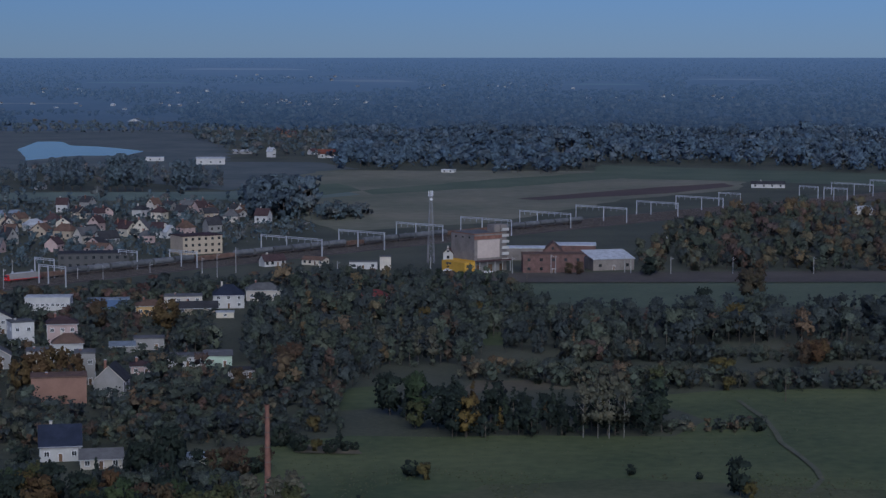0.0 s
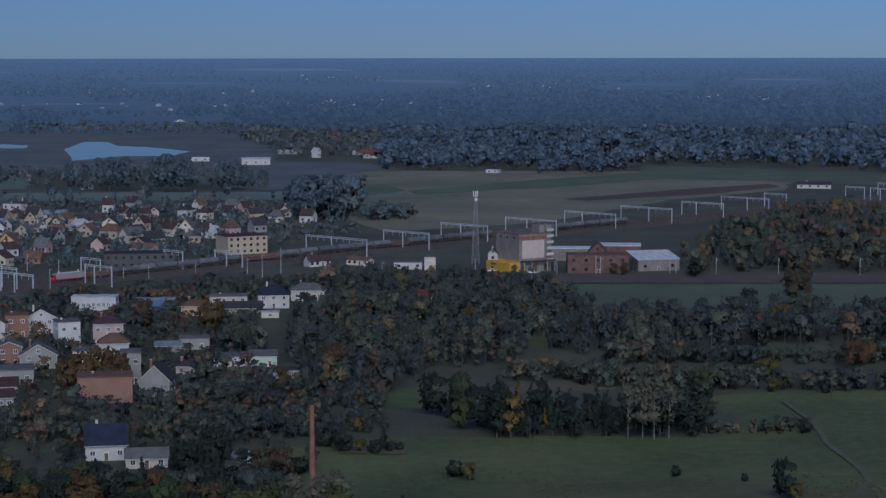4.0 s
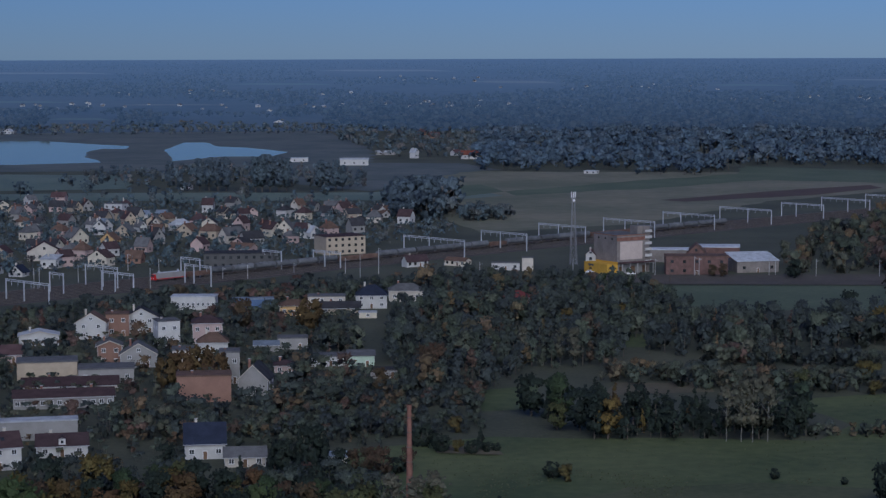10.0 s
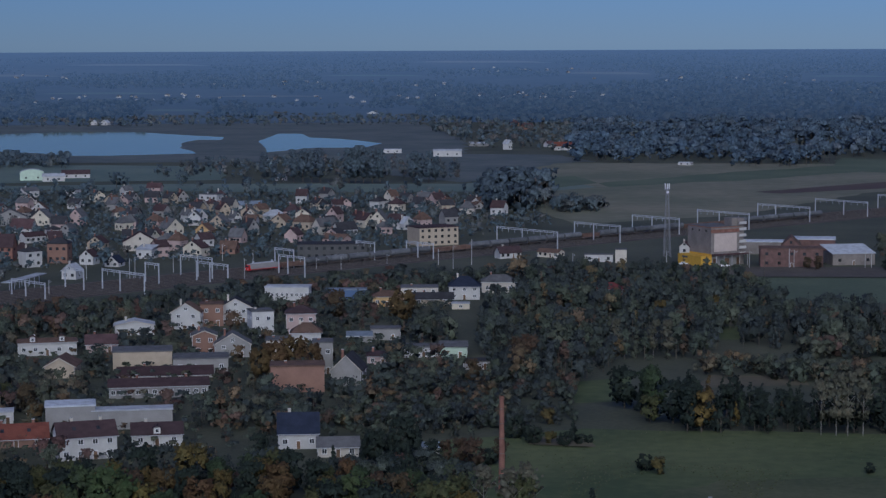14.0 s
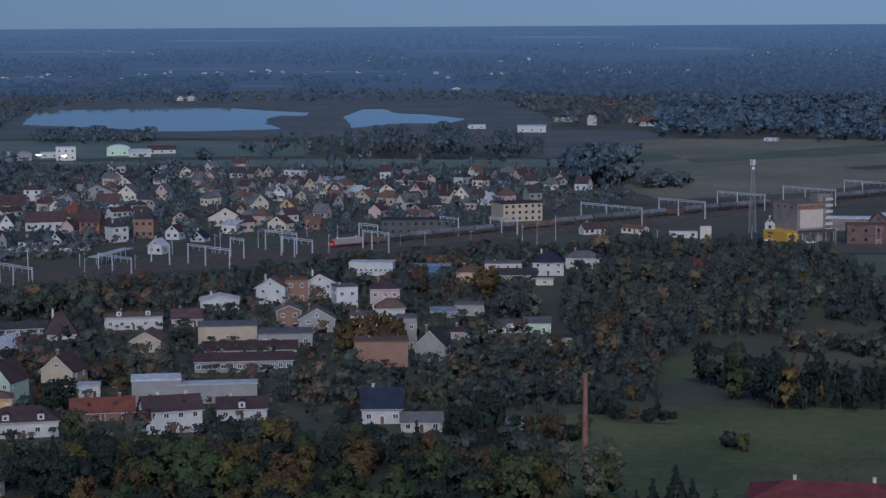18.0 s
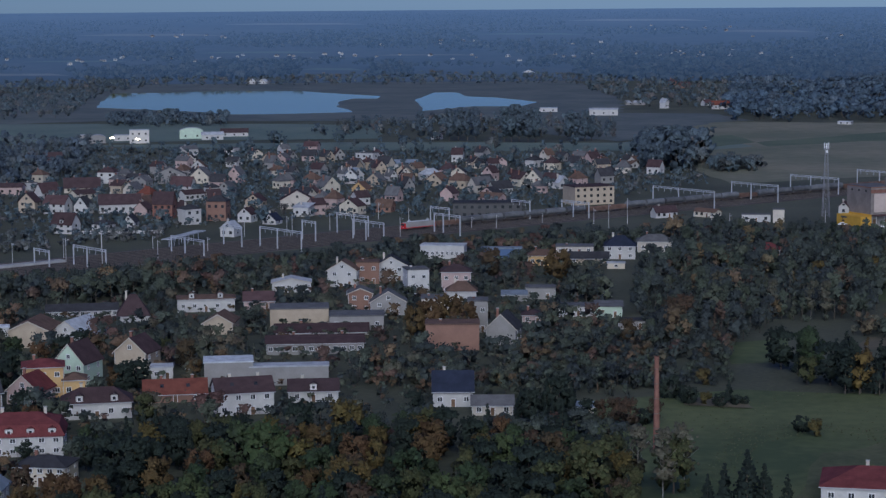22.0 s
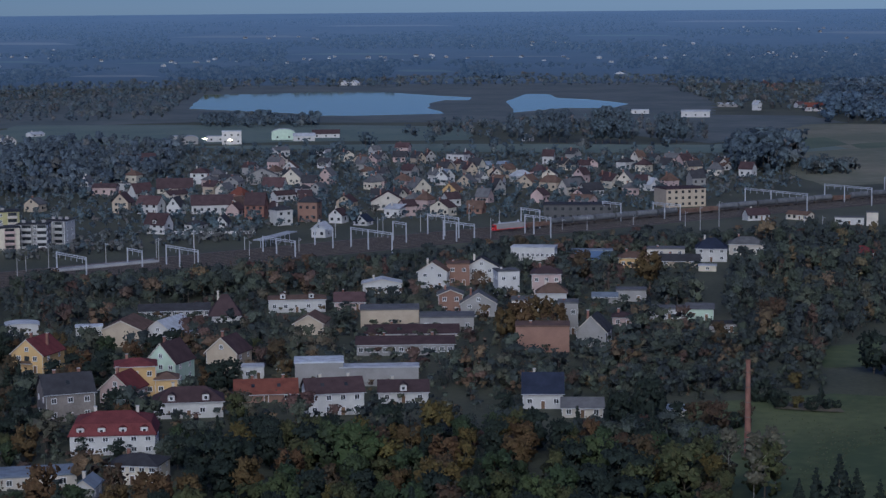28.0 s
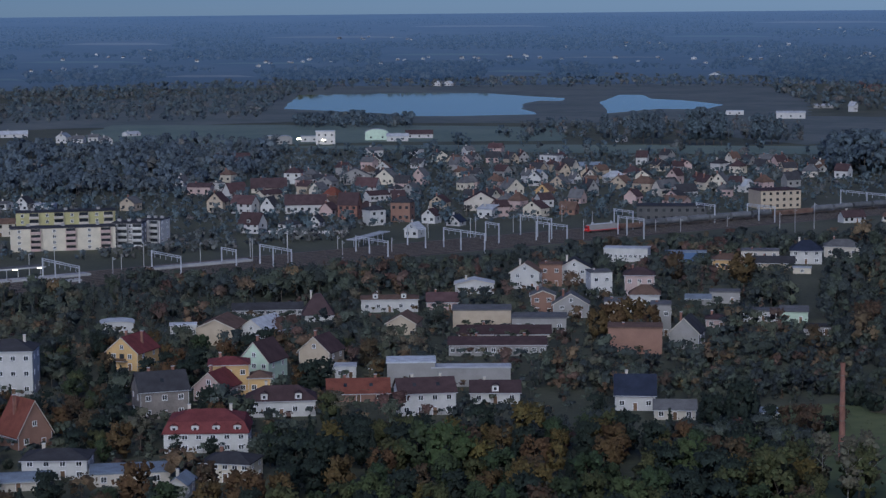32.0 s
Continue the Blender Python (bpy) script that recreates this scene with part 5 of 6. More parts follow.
house(-176.1, 403.9, 9, 4.1, 8.0, 3.3, 1.5, "gable", "white", "bluegrey", "small white house with pale roof", wins=1, storeys=1)
house(-85.6, 682.3, 7, 13.5, 9.0, 3.4, 0.0, "flat", "white", "grey", "low white flat-roofed bungalow", wins=5, storeys=1, chim=0)
house(-75.4, 681.8, 6, 9.1, 8.0, 3.8, 0.8, "mono", "mint", "grey", "pale green box house with a slanted roof", wins=2, storeys=1, chim=0)
house(-64.7, 657.0, 6, 9.2, 6.0, 2.7, 0.0, "flat", "grey", "slate", "low grey garage block", wins=2, storeys=1, chim=0, name='garage')
house(-98.5, 663.4, 8, 6.7, 7.0, 3.2, 1.3, "hip", "pink", "darkred", "small pink house with dark red roof", wins=2, storeys=1)
house(-112.5, 714.0, 9, 8.6, 8.0, 2.6, 1.0, "eave", "grey", "bluegrey", "shed with a blue sheet roof", wins=0, storeys=1, chim=0, side=0, name='shed')
house(-104.1, 720.8, 8, 10.5, 8.0, 4.0, 0.0, "flat", "grey", "grey", "grey flat-roofed barn among trees", wins=2, storeys=1, chim=0)
house(-29.2, 859.4, 2, 11.1, 8.0, 2.6, 2.4, "hip", "brick", "rose", "small house with a bright red roof among trees", wins=2, storeys=1)
house(-83.7, 1001.7, 5, 14.4, 7.0, 3.0, 2.7, "eave", "white", "darkred", "white railway house with dark red roof", wins=4, storeys=1, detail=False)
house(-62.8, 1007.0, 4, 14.7, 7.0, 2.8, 1.3, "eave", "cream", "brown", "long cream shed beside the railway", wins=4, storeys=1, detail=False, chim=0)
house(-27.8, 985.0, 2, 5.4, 5.0, 6.3, 0.0, "flat", "beige", "grey", "narrow beige transformer tower", wins=0, side=0, chim=0, storeys=2, name='transformer_house')
house(-38.5, 987.6, 2, 13.6, 5.0, 3.5, 0.0, "flat", "white", "grey", "white railway huts among trees", wins=3, storeys=1, detail=False, chim=0, name='hut')
house(-63.4, 518.1, 7, 4.7, 4.0, 2.0, 0.8, "eave", "beige", "bluegrey", "garden shed with a pale blue roof", wins=0, side=0, chim=0, storeys=1, name='shed')
car(-183.9, 561.9, 98, "frame_white", "white car parked on an asphalt yard")
car(-253.0, 538.4, 95, "tank_grey", "grey car parked between the houses")
car(-242.6, 515.5, 35, "frame_white", "pale car parked beside the house")
car(-238.4, 511.3, 40, "tank_grey", "silver car parked beside the house")
car(-240.0, 507.5, 37, "wall_dark", "dark car parked beside the house")
car(44.4, 969.9, 2, "frame_white", "white van parked by the brick warehouse")
car(21.6, 967.0, -1, "frame_white", "white car parked by the grain elevator")
car(2.1, 974.2, -0, "frame_white", "white car parked by the small house")

# ---- the town beyond the railway ----
house(-352.5, 899.2, 21, 13.6, 9.0, 4.8, 4.8, "eave", "white", "umber", "white house with broad brown roof and central dormer", wins=3, storeys=2, side=1, chim=1, detail=False, door=False, dorm=1)
house(-376.9, 986.5, 21, 9.3, 9.0, 4.1, 4.7, "gable", "white", "slate", "white gabled house with round window", wins=2, storeys=1, side=1, chim=1, detail=False, door=False)
house(-406.7, 988.5, 22, 11.2, 9.0, 5.9, 4.4, "gable", "tan", "darkred", "tan gabled house with red roof", wins=2, storeys=2, side=1, chim=1, detail=False, door=False)
house(-390.1, 984.8, 22, 15.5, 9.0, 5.5, 3.9, "eave", "white", "red", "white row house with red roof", wins=3, storeys=2, side=1, chim=1, detail=False, door=False)
house(-340.0, 915.2, 20, 10.2, 9.0, 3.0, 1.9, "hip", "white", "slate", "low white house with dark roof", wins=2, storeys=1, side=1, chim=1, detail=False, door=False)
house(-331.3, 928.6, 20, 7.1, 9.0, 3.0, 3.0, "gable", "white", "slate", "small white gabled house", wins=2, storeys=1, side=1, chim=1, detail=False, door=False)
house(-360.3, 994.1, 20, 21.0, 9.0, 4.9, 4.5, "eave", "white", "darkred", "white terrace with dark red roof", wins=6, storeys=1, side=1, chim=1, detail=False, door=False)
house(-328.4, 970.3, 19, 12.4, 9.0, 7.6, 5.5, "eave", "brick", "darkred", "red brick house with white string course", wins=3, storeys=2, side=1, chim=1, detail=False, door=False)
house(-307.0, 944.2, 18, 10.4, 9.0, 7.7, 2.0, "hip", "white", "slate", "white two-storey cube house", wins=2, storeys=2, side=1, chim=1, detail=False, door=False)
house(-298.5, 963.4, 17, 12.2, 9.0, 9.7, 2.6, "hip", "orange", "slate", "orange rendered cube house", wins=3, storeys=2, side=1, chim=1, detail=False, door=False)
house(-427.0, 1158.6, 20, 12.6, 9.0, 6.8, 2.7, "hip", "white", "darkred", "white villa with four large windows", wins=2, storeys=2, side=1, chim=1, detail=False, door=False)
house(-470.8, 1161.6, 22, 10.3, 9.0, 4.8, 2.7, "hip", "cream", "brown", "cream house with brown hip roof", wins=2, storeys=1, side=1, chim=1, detail=False, door=False)
house(-455.8, 1082.8, 23, 16.5, 9.0, 4.5, 1.9, "eave", "pink", "darkred", "long pink house with low red roof", wins=3, storeys=1, side=1, chim=1, detail=False, door=False)
house(-486.3, 1136.8, 23, 12.9, 9.0, 4.1, 0.0, "flat", "white", "slate", "white flat-roofed house among trees", wins=2, storeys=1, side=1, chim=1, detail=False, door=False)
house(-455.2, 1107.3, 22, 5.9, 9.0, 4.6, 0.0, "flat", "white", "grey", "white cube house among trees", wins=2, storeys=1, side=1, chim=1, detail=False, door=False)
house(-428.0, 1065.8, 22, 15.2, 9.0, 3.5, 5.0, "eave", "white", "red", "white house with red roof", wins=3, storeys=1, side=1, chim=1, detail=False, door=False)
house(-421.1, 1100.6, 21, 20.1, 9.0, 3.2, 5.1, "eave", "cream", "darkred", "cream row house under red roof", wins=4, storeys=1, side=1, chim=1, detail=False, door=False)
house(-406.1, 1061.8, 21, 16.3, 9.0, 3.1, 2.1, "eave", "cream", "darkred", "low cream house with dark red roof", wins=3, storeys=1, side=1, chim=1, detail=False, door=False)
house(-408.6, 1160.6, 19, 15.9, 9.0, 3.4, 2.3, "eave", "white", "slate", "long low house with grey roof", wins=3, storeys=1, side=1, chim=1, detail=False, door=False)
house(-389.6, 1162.6, 19, 18.6, 9.0, 5.4, 4.4, "gable", "grey", "grey", "grey gabled house with lean-to", wins=3, storeys=1, side=1, chim=1, detail=False, door=False)
house(-367.9, 1120.7, 18, 15.9, 9.0, 2.9, 4.8, "eave", "white", "red", "white house with large red roof", wins=3, storeys=1, side=1, chim=1, detail=False, door=False)
house(-370.5, 1164.7, 18, 14.1, 9.0, 4.7, 4.7, "gable", "cream", "grey", "cream gabled house among trees", wins=3, storeys=1, side=1, chim=1, detail=False, door=False)
house(-368.0, 1059.7, 19, 10.5, 9.0, 3.7, 3.9, "hip", "orange", "orange", "house with bright orange hip roof", wins=2, storeys=1, side=1, chim=1, detail=False, door=False)
house(-344.1, 1062.5, 18, 15.1, 9.0, 3.7, 2.0, "eave", "white", "umber", "long white house with brown roof", wins=4, storeys=1, side=1, chim=1, detail=False, door=False)
house(-336.7, 1076.4, 17, 8.1, 9.0, 5.9, 2.1, "hip", "white", "slate", "white two-storey house among trees", wins=2, storeys=2, side=1, chim=1, detail=False, door=False)
house(-328.6, 1077.3, 17, 9.3, 9.0, 5.3, 3.7, "gable", "grey", "grey", "grey gabled house among trees", wins=2, storeys=1, side=1, chim=1, detail=False, door=False)
house(-275.1, 1025.3, 15, 17.5, 9.0, 4.7, 5.0, "gable", "beige", "umber", "beige house with broad gable", wins=4, storeys=1, side=1, chim=1, detail=False, door=False)
house(-261.5, 987.3, 15, 10.1, 9.0, 4.5, 1.8, "mono", "white", "pale", "white house with slanted white roof", wins=2, storeys=1, side=1, chim=1, detail=False, door=False)
house(-282.3, 958.7, 16, 8.8, 9.0, 4.1, 3.0, "gable", "white", "umber", "white gabled house among trees", wins=2, storeys=1, side=1, chim=1, detail=False, door=False)
house(-267.4, 950.1, 16, 8.7, 9.0, 2.2, 3.0, "gable", "white", "navy", "small white house with steep roof", wins=2, storeys=1, side=1, chim=1, detail=False, door=False)
house(-272.3, 897.0, 17, 8.5, 9.0, 4.1, 2.8, "gable", "white", "pale", "white house with pale gable roof", wins=2, storeys=1, side=1, chim=1, detail=False, door=False)
house(-279.9, 1109.8, 14, 14.2, 9.0, 4.4, 5.0, "gable", "cream", "grey", "cream house with broad grey gable roof", wins=3, storeys=1, side=1, chim=1, detail=False, door=False)
house(-290.8, 1192.6, 14, 6.1, 9.0, 4.7, 3.0, "gable", "white", "grey", "narrow white gabled house", wins=2, storeys=1, side=1, chim=1, detail=False, door=False)
house(-283.6, 1189.3, 13, 10.4, 9.0, 4.0, 4.0, "gable", "white", "bluegrey", "white house with pale roof", wins=2, storeys=1, side=1, chim=1, detail=False, door=False)
house(-239.8, 1000.5, 13, 13.6, 9.0, 4.5, 3.4, "gable", "cream", "umber", "cream house with brown gable roof", wins=3, storeys=1, side=1, chim=1, detail=False, door=False)
house(-247.1, 1048.9, 13, 9.5, 9.0, 4.2, 3.1, "eave", "white", "darkred", "white house with dark red roof", wins=2, storeys=1, side=1, chim=1, detail=False, door=False)
house(-260.4, 1108.3, 13, 11.3, 9.0, 3.1, 3.8, "gable", "yellow", "brown", "pale yellow gabled house", wins=2, storeys=1, side=1, chim=1, detail=False, door=False)
house(-225.8, 1013.1, 13, 10.3, 9.0, 2.9, 3.5, "eave", "orange", "brown", "orange house with brown roof", wins=2, storeys=1, side=1, chim=1, detail=False, door=False)
house(-262.3, 1153.7, 13, 11.7, 9.0, 3.9, 3.9, "gable", "tan", "grey", "tan gabled house among trees", wins=2, storeys=1, side=1, chim=1, detail=False, door=False)
house(-261.8, 1191.3, 12, 6.0, 9.0, 3.4, 3.0, "gable", "white", "grey", "small white gabled house", wins=2, storeys=1, side=1, chim=1, detail=False, door=False)
house(-236.6, 1114.0, 12, 9.4, 9.0, 4.4, 5.0, "gable", "grey", "slate", "tall grey gabled house", wins=2, storeys=1, side=1, chim=1, detail=False, door=False)
house(-240.0, 1201.1, 11, 14.5, 9.0, 3.7, 3.3, "hip", "white", "pale", "white house with pale hip roof", wins=3, storeys=1, side=1, chim=1, detail=False, door=False)
house(-227.6, 1160.6, 11, 12.7, 9.0, 3.9, 3.9, "gable", "tan", "brown", "tan gabled house among trees", wins=2, storeys=1, side=1, chim=1, detail=False, door=False)
house(-211.8, 1147.6, 10, 14.8, 9.0, 4.8, 3.8, "hip", "tan", "brown", "tan house with brown hip roof", wins=3, storeys=1, side=1, chim=1, detail=False, door=False)
house(-195.6, 1121.3, 10, 14.7, 9.0, 5.0, 4.0, "eave", "beige", "grey", "beige house with grey roof", wins=3, storeys=1, side=1, chim=1, detail=False, door=False)
house(-183.5, 1115.7, 9, 14.6, 9.0, 3.7, 3.6, "eave", "white", "slate", "long white house with dark roof", wins=5, storeys=1, side=1, chim=1, detail=False, door=False)
house(-179.5, 1064.7, 10, 16.0, 9.0, 3.3, 2.2, "eave", "pink", "brown", "low pink house with brown roof", wins=3, storeys=1, side=1, chim=1, detail=False, door=False)
house(-169.9, 1155.1, 8, 10.9, 9.0, 5.8, 4.8, "gable", "cream", "grey", "cream gabled house among trees", wins=2, storeys=2, side=1, chim=1, detail=False, door=False)
house(-160.3, 1156.0, 8, 10.9, 9.0, 4.5, 4.1, "eave", "white", "darkred", "white house with red roof", wins=2, storeys=1, side=1, chim=1, detail=False, door=False)
house(-155.0, 1152.9, 8, 9.0, 9.0, 3.8, 3.5, "gable", "white", "pale", "white gabled house with pale roof", wins=2, storeys=1, side=1, chim=1, detail=False, door=False)
house(-186.8, 1190.4, 9, 13.3, 9.0, 3.3, 4.0, "gable", "tan", "umber", "tan house with dark roof", wins=2, storeys=1, side=1, chim=1, detail=False, door=False)
house(-302.8, 1306.8, 13, 16.6, 9.0, 8.1, 0.0, "flat", "white", "grey", "white two-storey house with dark windows", wins=3, storeys=2, side=1, chim=1, detail=False, door=False)
house(-279.2, 1290.4, 12, 25.1, 9.0, 2.9, 2.2, "eave", "white", "bluegrey", "long low hall with pale blue roof", wins=4, storeys=1, side=1, chim=1, detail=False, door=False)
house(-128.7, 1067.2, 31, 22.3, 16.0, 9.4, 0.0, "flat", "tan", "umber", "pink-tan apartment house with blank end wall", wins=6, storeys=3, side=1, chim=0, detail=False, door=False, name='apartment_block')
house(-127.7, 1303.1, 6, 12.6, 9.0, 2.9, 2.9, "gable", "white", "brown", "white farmhouse with brown roof", wins=2, storeys=1, side=1, chim=1, detail=False, door=False)
house(-169.9, 993.9, 10, 33.8, 14.0, 7.4, 0.0, "flat", "dark", "slate", "long dark grey industrial shed with window band", wins=9, storeys=2, side=1, chim=0, detail=False, door=False, name='workshop')
house(-526.8, 1500.8, 19, 14.9, 9.0, 10.1, 0.0, "flat", "white", "white", "tall white industrial block", wins=3, storeys=2, side=1, chim=0, detail=False, door=False, name='hall')
house(-548.4, 1524.9, 20, 14.3, 9.0, 4.5, 0.0, "flat", "white", "pale", "white low hall among trees", wins=2, storeys=1, side=1, chim=0, detail=False, door=False, name='hall')
house(-569.1, 1497.8, 21, 7.9, 9.0, 6.2, 0.0, "flat", "grey", "pale", "pale grey silo house", wins=2, storeys=1, side=1, chim=0, detail=False, door=False, name='hall')
house(-559.4, 1498.5, 20, 11.4, 9.0, 3.5, 3.1, "arch", "grey", "pale", "pale vaulted hall among trees", wins=2, storeys=1, side=1, chim=0, detail=False, door=False, name='hall')
house(-502.5, 1554.4, 18, 18.4, 9.0, 5.4, 3.6, "arch", "mint", "pale", "pale green vaulted hall", wins=2, storeys=1, side=1, chim=0, detail=False, door=False, name='hall')
house(-481.5, 1542.6, 17, 16.9, 9.0, 4.4, 1.9, "eave", "white", "pale", "white hall with pale roof", wins=2, storeys=1, side=1, chim=0, detail=False, door=False, name='hall')
house(-475.9, 1583.4, 17, 21.8, 9.0, 3.6, 2.9, "eave", "white", "darkred", "long white hall with red roof", wins=3, storeys=1, side=1, chim=0, detail=False, door=False, name='hall')
house(-448.3, 1379.6, 18, 14.0, 9.0, 4.8, 2.1, "eave", "white", "grey", "white house with flat grey roof", wins=2, storeys=1, side=1, chim=1, detail=False, door=False)
house(-422.0, 1392.3, 17, 13.6, 9.0, 4.8, 0.0, "flat", "white", "grey", "two white cube houses", wins=2, storeys=1, side=1, chim=1, detail=False, door=False)
house(-384.9, 1400.6, 15, 8.0, 9.0, 4.0, 2.9, "eave", "white", "grey", "small white house among trees", wins=2, storeys=1, side=1, chim=1, detail=False, door=False)
house(-364.8, 1402.1, 15, 12.0, 9.0, 6.0, 2.9, "eave", "pink", "red", "house with red roof among trees", wins=2, storeys=1, side=1, chim=1, detail=False, door=False)
house(-508.5, 971.0, 28, 8.4, 9.0, 4.8, 3.3, "gable", "white", "slate", "white gabled house behind the flats", wins=2, storeys=1, side=1, chim=1, detail=False, door=False)
house(-495.2, 967.7, 27, 13.5, 9.0, 4.5, 0.0, "flat", "white", "pale", "white flat-roofed hall behind the flats", wins=3, storeys=1, side=1, chim=1, detail=False, door=False)
house(-525.0, 980.0, 28, 8.3, 9.0, 3.4, 0.8, "eave", "white", "grey", "white house among garden trees", wins=2, storeys=1, side=1, chim=1, detail=False, door=False)
house(-455.4, 987.5, 25, 10.8, 9.0, 4.2, 3.0, "gable", "tan", "grey", "tan gabled house with dark roof", wins=2, storeys=1, side=1, chim=1, detail=False, door=False)
house(-602.2, 1178.7, 27, 11.6, 9.0, 5.1, 1.8, "eave", "grey", "slate", "dark farm building among trees", wins=2, storeys=1, side=1, chim=1, detail=False, door=False)
house(-525.2, 1305.4, 22, 22.8, 9.0, 2.7, 4.3, "eave", "grey", "darkred", "grey barn with faded red roof", wins=4, storeys=1, side=1, chim=1, detail=False, door=False)
house(-473.5, 1097.8, 23, 5.9, 9.0, 5.9, 3.6, "gable", "white", "grey", "white gabled house among trees", wins=2, storeys=2, side=1, chim=1, detail=False, door=False)
house(-740.3, 1482.7, 27, 11.8, 9.0, 5.0, 3.2, "gable", "white", "bluegrey", "white house with blue-grey roof", wins=2, storeys=1, side=1, chim=1, detail=False, door=False)
house(-727.9, 1484.6, 26, 10.9, 9.0, 3.6, 2.4, "eave", "white", "grey", "white bungalow among garden trees", wins=2, storeys=1, side=1, chim=1, detail=False, door=False)
house(-721.7, 1499.2, 26, 10.1, 9.0, 4.1, 2.0, "eave", "white", "grey", "white bungalow at the wood edge", wins=2, storeys=1, side=1, chim=1, detail=False, door=False)
house(-700.1, 1475.4, 25, 9.0, 9.0, 3.6, 2.7, "gable", "white", "grey", "small white gabled house", wins=2, storeys=1, side=1, chim=1, detail=False, door=False)
house(-815.4, 1542.4, 28, 22.1, 9.0, 2.9, 2.6, "eave", "white", "pale", "pale long barn among trees", wins=3, storeys=1, side=1, chim=1, detail=False, door=False)
house(-722.3, 1570.8, 25, 16.6, 9.0, 2.4, 1.6, "eave", "white", "pale", "pale long barn among trees", wins=2, storeys=1, side=1, chim=1, detail=False, door=False)
house(-306.3, 1561.0, 11, 8.7, 9.0, 3.1, 1.9, "eave", "white", "grey", "white farmhouse among garden trees", wins=2, storeys=1, side=1, chim=1, detail=False, door=False)
house(-127.4, 1304.6, 6, 13.0, 9.0, 2.9, 4.3, "gable", "white", "brown", "white farmhouse with brown roof", wins=2, storeys=1, side=1, chim=1, detail=False, door=False)
house(-275.1, 1960.2, 8, 17.4, 9.0, 3.8, 0.0, "flat", "white", "white", "white warehouse among garden trees", wins=2, storeys=1, side=1, chim=0, detail=False, door=False)
house(-215.1, 1901.5, 6, 26.3, 9.0, 5.8, 1.3, "eave", "white", "pale", "white warehouse with pale roof", wins=3, storeys=1, side=1, chim=0, detail=False, door=False)
house(-205.0, 2099.3, 6, 19.7, 9.0, 2.9, 1.5, "eave", "grey", "pale", "long grey barn among trees", wins=2, storeys=1, side=1, chim=0, detail=False, door=False)
house(-170.0, 2032.3, 25, 6.6, 9.0, 6.2, 3.4, "gable", "white", "pale", "bright white gabled farmhouse", wins=2, storeys=1, side=1, chim=1, detail=False, door=False)
house(-132.4, 2087.3, 4, 9.8, 9.0, 3.4, 2.6, "eave", "white", "red", "white house with red roof", wins=2, storeys=1, side=1, chim=1, detail=False, door=False)
house(-114.3, 2021.2, 3, 17.2, 9.0, 4.5, 3.7, "eave", "white", "orange", "white house with orange roof", wins=2, storeys=1, side=1, chim=1, detail=False, door=False)
house(-209.1, 2614.3, 5, 10.1, 9.0, 4.3, 3.4, "hip", "orange", "darkred", "small house with red roof", wins=2, storeys=1, side=1, chim=1, detail=False, door=False)
house(-186.0, 2511.5, 4, 15.9, 9.0, 4.2, 3.3, "eave", "orange", "red", "orange house with red roof", wins=2, storeys=1, side=1, chim=1, detail=False, door=False)
house(-518.5, 2914.6, 10, 46.4, 9.0, 4.9, 0.0, "flat", "white", "white", "long white greenhouse row", wins=4, storeys=1, side=1, chim=0, detail=False, door=False)
house(-470.4, 2914.2, 9, 46.2, 9.0, 4.1, 0.0, "flat", "white", "white", "long white greenhouse row", wins=4, storeys=1, side=1, chim=0, detail=False, door=False)
house(-437.5, 2913.9, 9, 20.2, 9.0, 4.9, 4.0, "gable", "white", "white", "white barn at the far shore", wins=2, storeys=1, side=1, chim=0, detail=False, door=False)
house(-765.3, 2632.5, 16, 14.3, 9.0, 3.8, 3.0, "gable", "white", "white", "white boat house at the far shore", wins=2, storeys=1, side=1, chim=0, detail=False, door=False)
house(-749.7, 2632.5, 16, 12.8, 9.0, 3.8, 3.0, "gable", "white", "white", "white boat house at the far shore", wins=2, storeys=1, side=1, chim=0, detail=False, door=False)
house(4.9, 1776.7, -0, 13.7, 9.0, 2.4, 0.0, "flat", "white", "white", "low white field shelter", wins=2, storeys=1, side=1, chim=0, detail=False, door=False)
house(250.0, 1577.4, -9, 25.5, 9.0, 3.1, 1.9, "eave", "white", "slate", "dark-roofed house beside the line", wins=4, storeys=1, side=1, chim=1, detail=False, door=False)
house(267.3, 1311.8, -12, 16.6, 9.0, 3.7, 2.2, "eave", "white", "pale", "white house with pale roof among trees", wins=3, storeys=1, side=1, chim=1, detail=False, door=False)
house(127.9, 1143.3, -6, 7.0, 9.0, 1.6, 1.3, "arch", "white", "white", "white tarpaulin tent among trees", wins=0, storeys=1, side=1, chim=0, detail=False, door=False)
quarter = [(-356, 945), (-284, 964), (-150, 1109), (-104, 1217), (-116, 1354), (-242, 1364), (-426, 1342), (-446, 1187)]
rng = random.Random(77)
for x, y in spots(quarter, 15.0, 77, 5.0, 85):
    kind = rng.choice(("eave", "gable", "gable", "hip"))
    wall, cover = rng.choice(("white", "beige", "tan", "grey", "cream", "pink")), rng.choice(("umber", "brown", "slate", "darkred", "slate", "grey"))
    house(x, y, math.degrees(math.atan2(-x, y)) + rng.choice((-18, -8, 0, 10, 24)), rng.uniform(8, 12), 9.0, rng.uniform(3.2, 5.6), rng.uniform(2.6, 4.2), kind, wall, cover,
          wall + " house with " + {"umber": "dark brown", "darkred": "dark red"}.get(cover, cover) + " roof among gardens", wins=2, storeys=1, side=1, chim=1, detail=False, door=False)

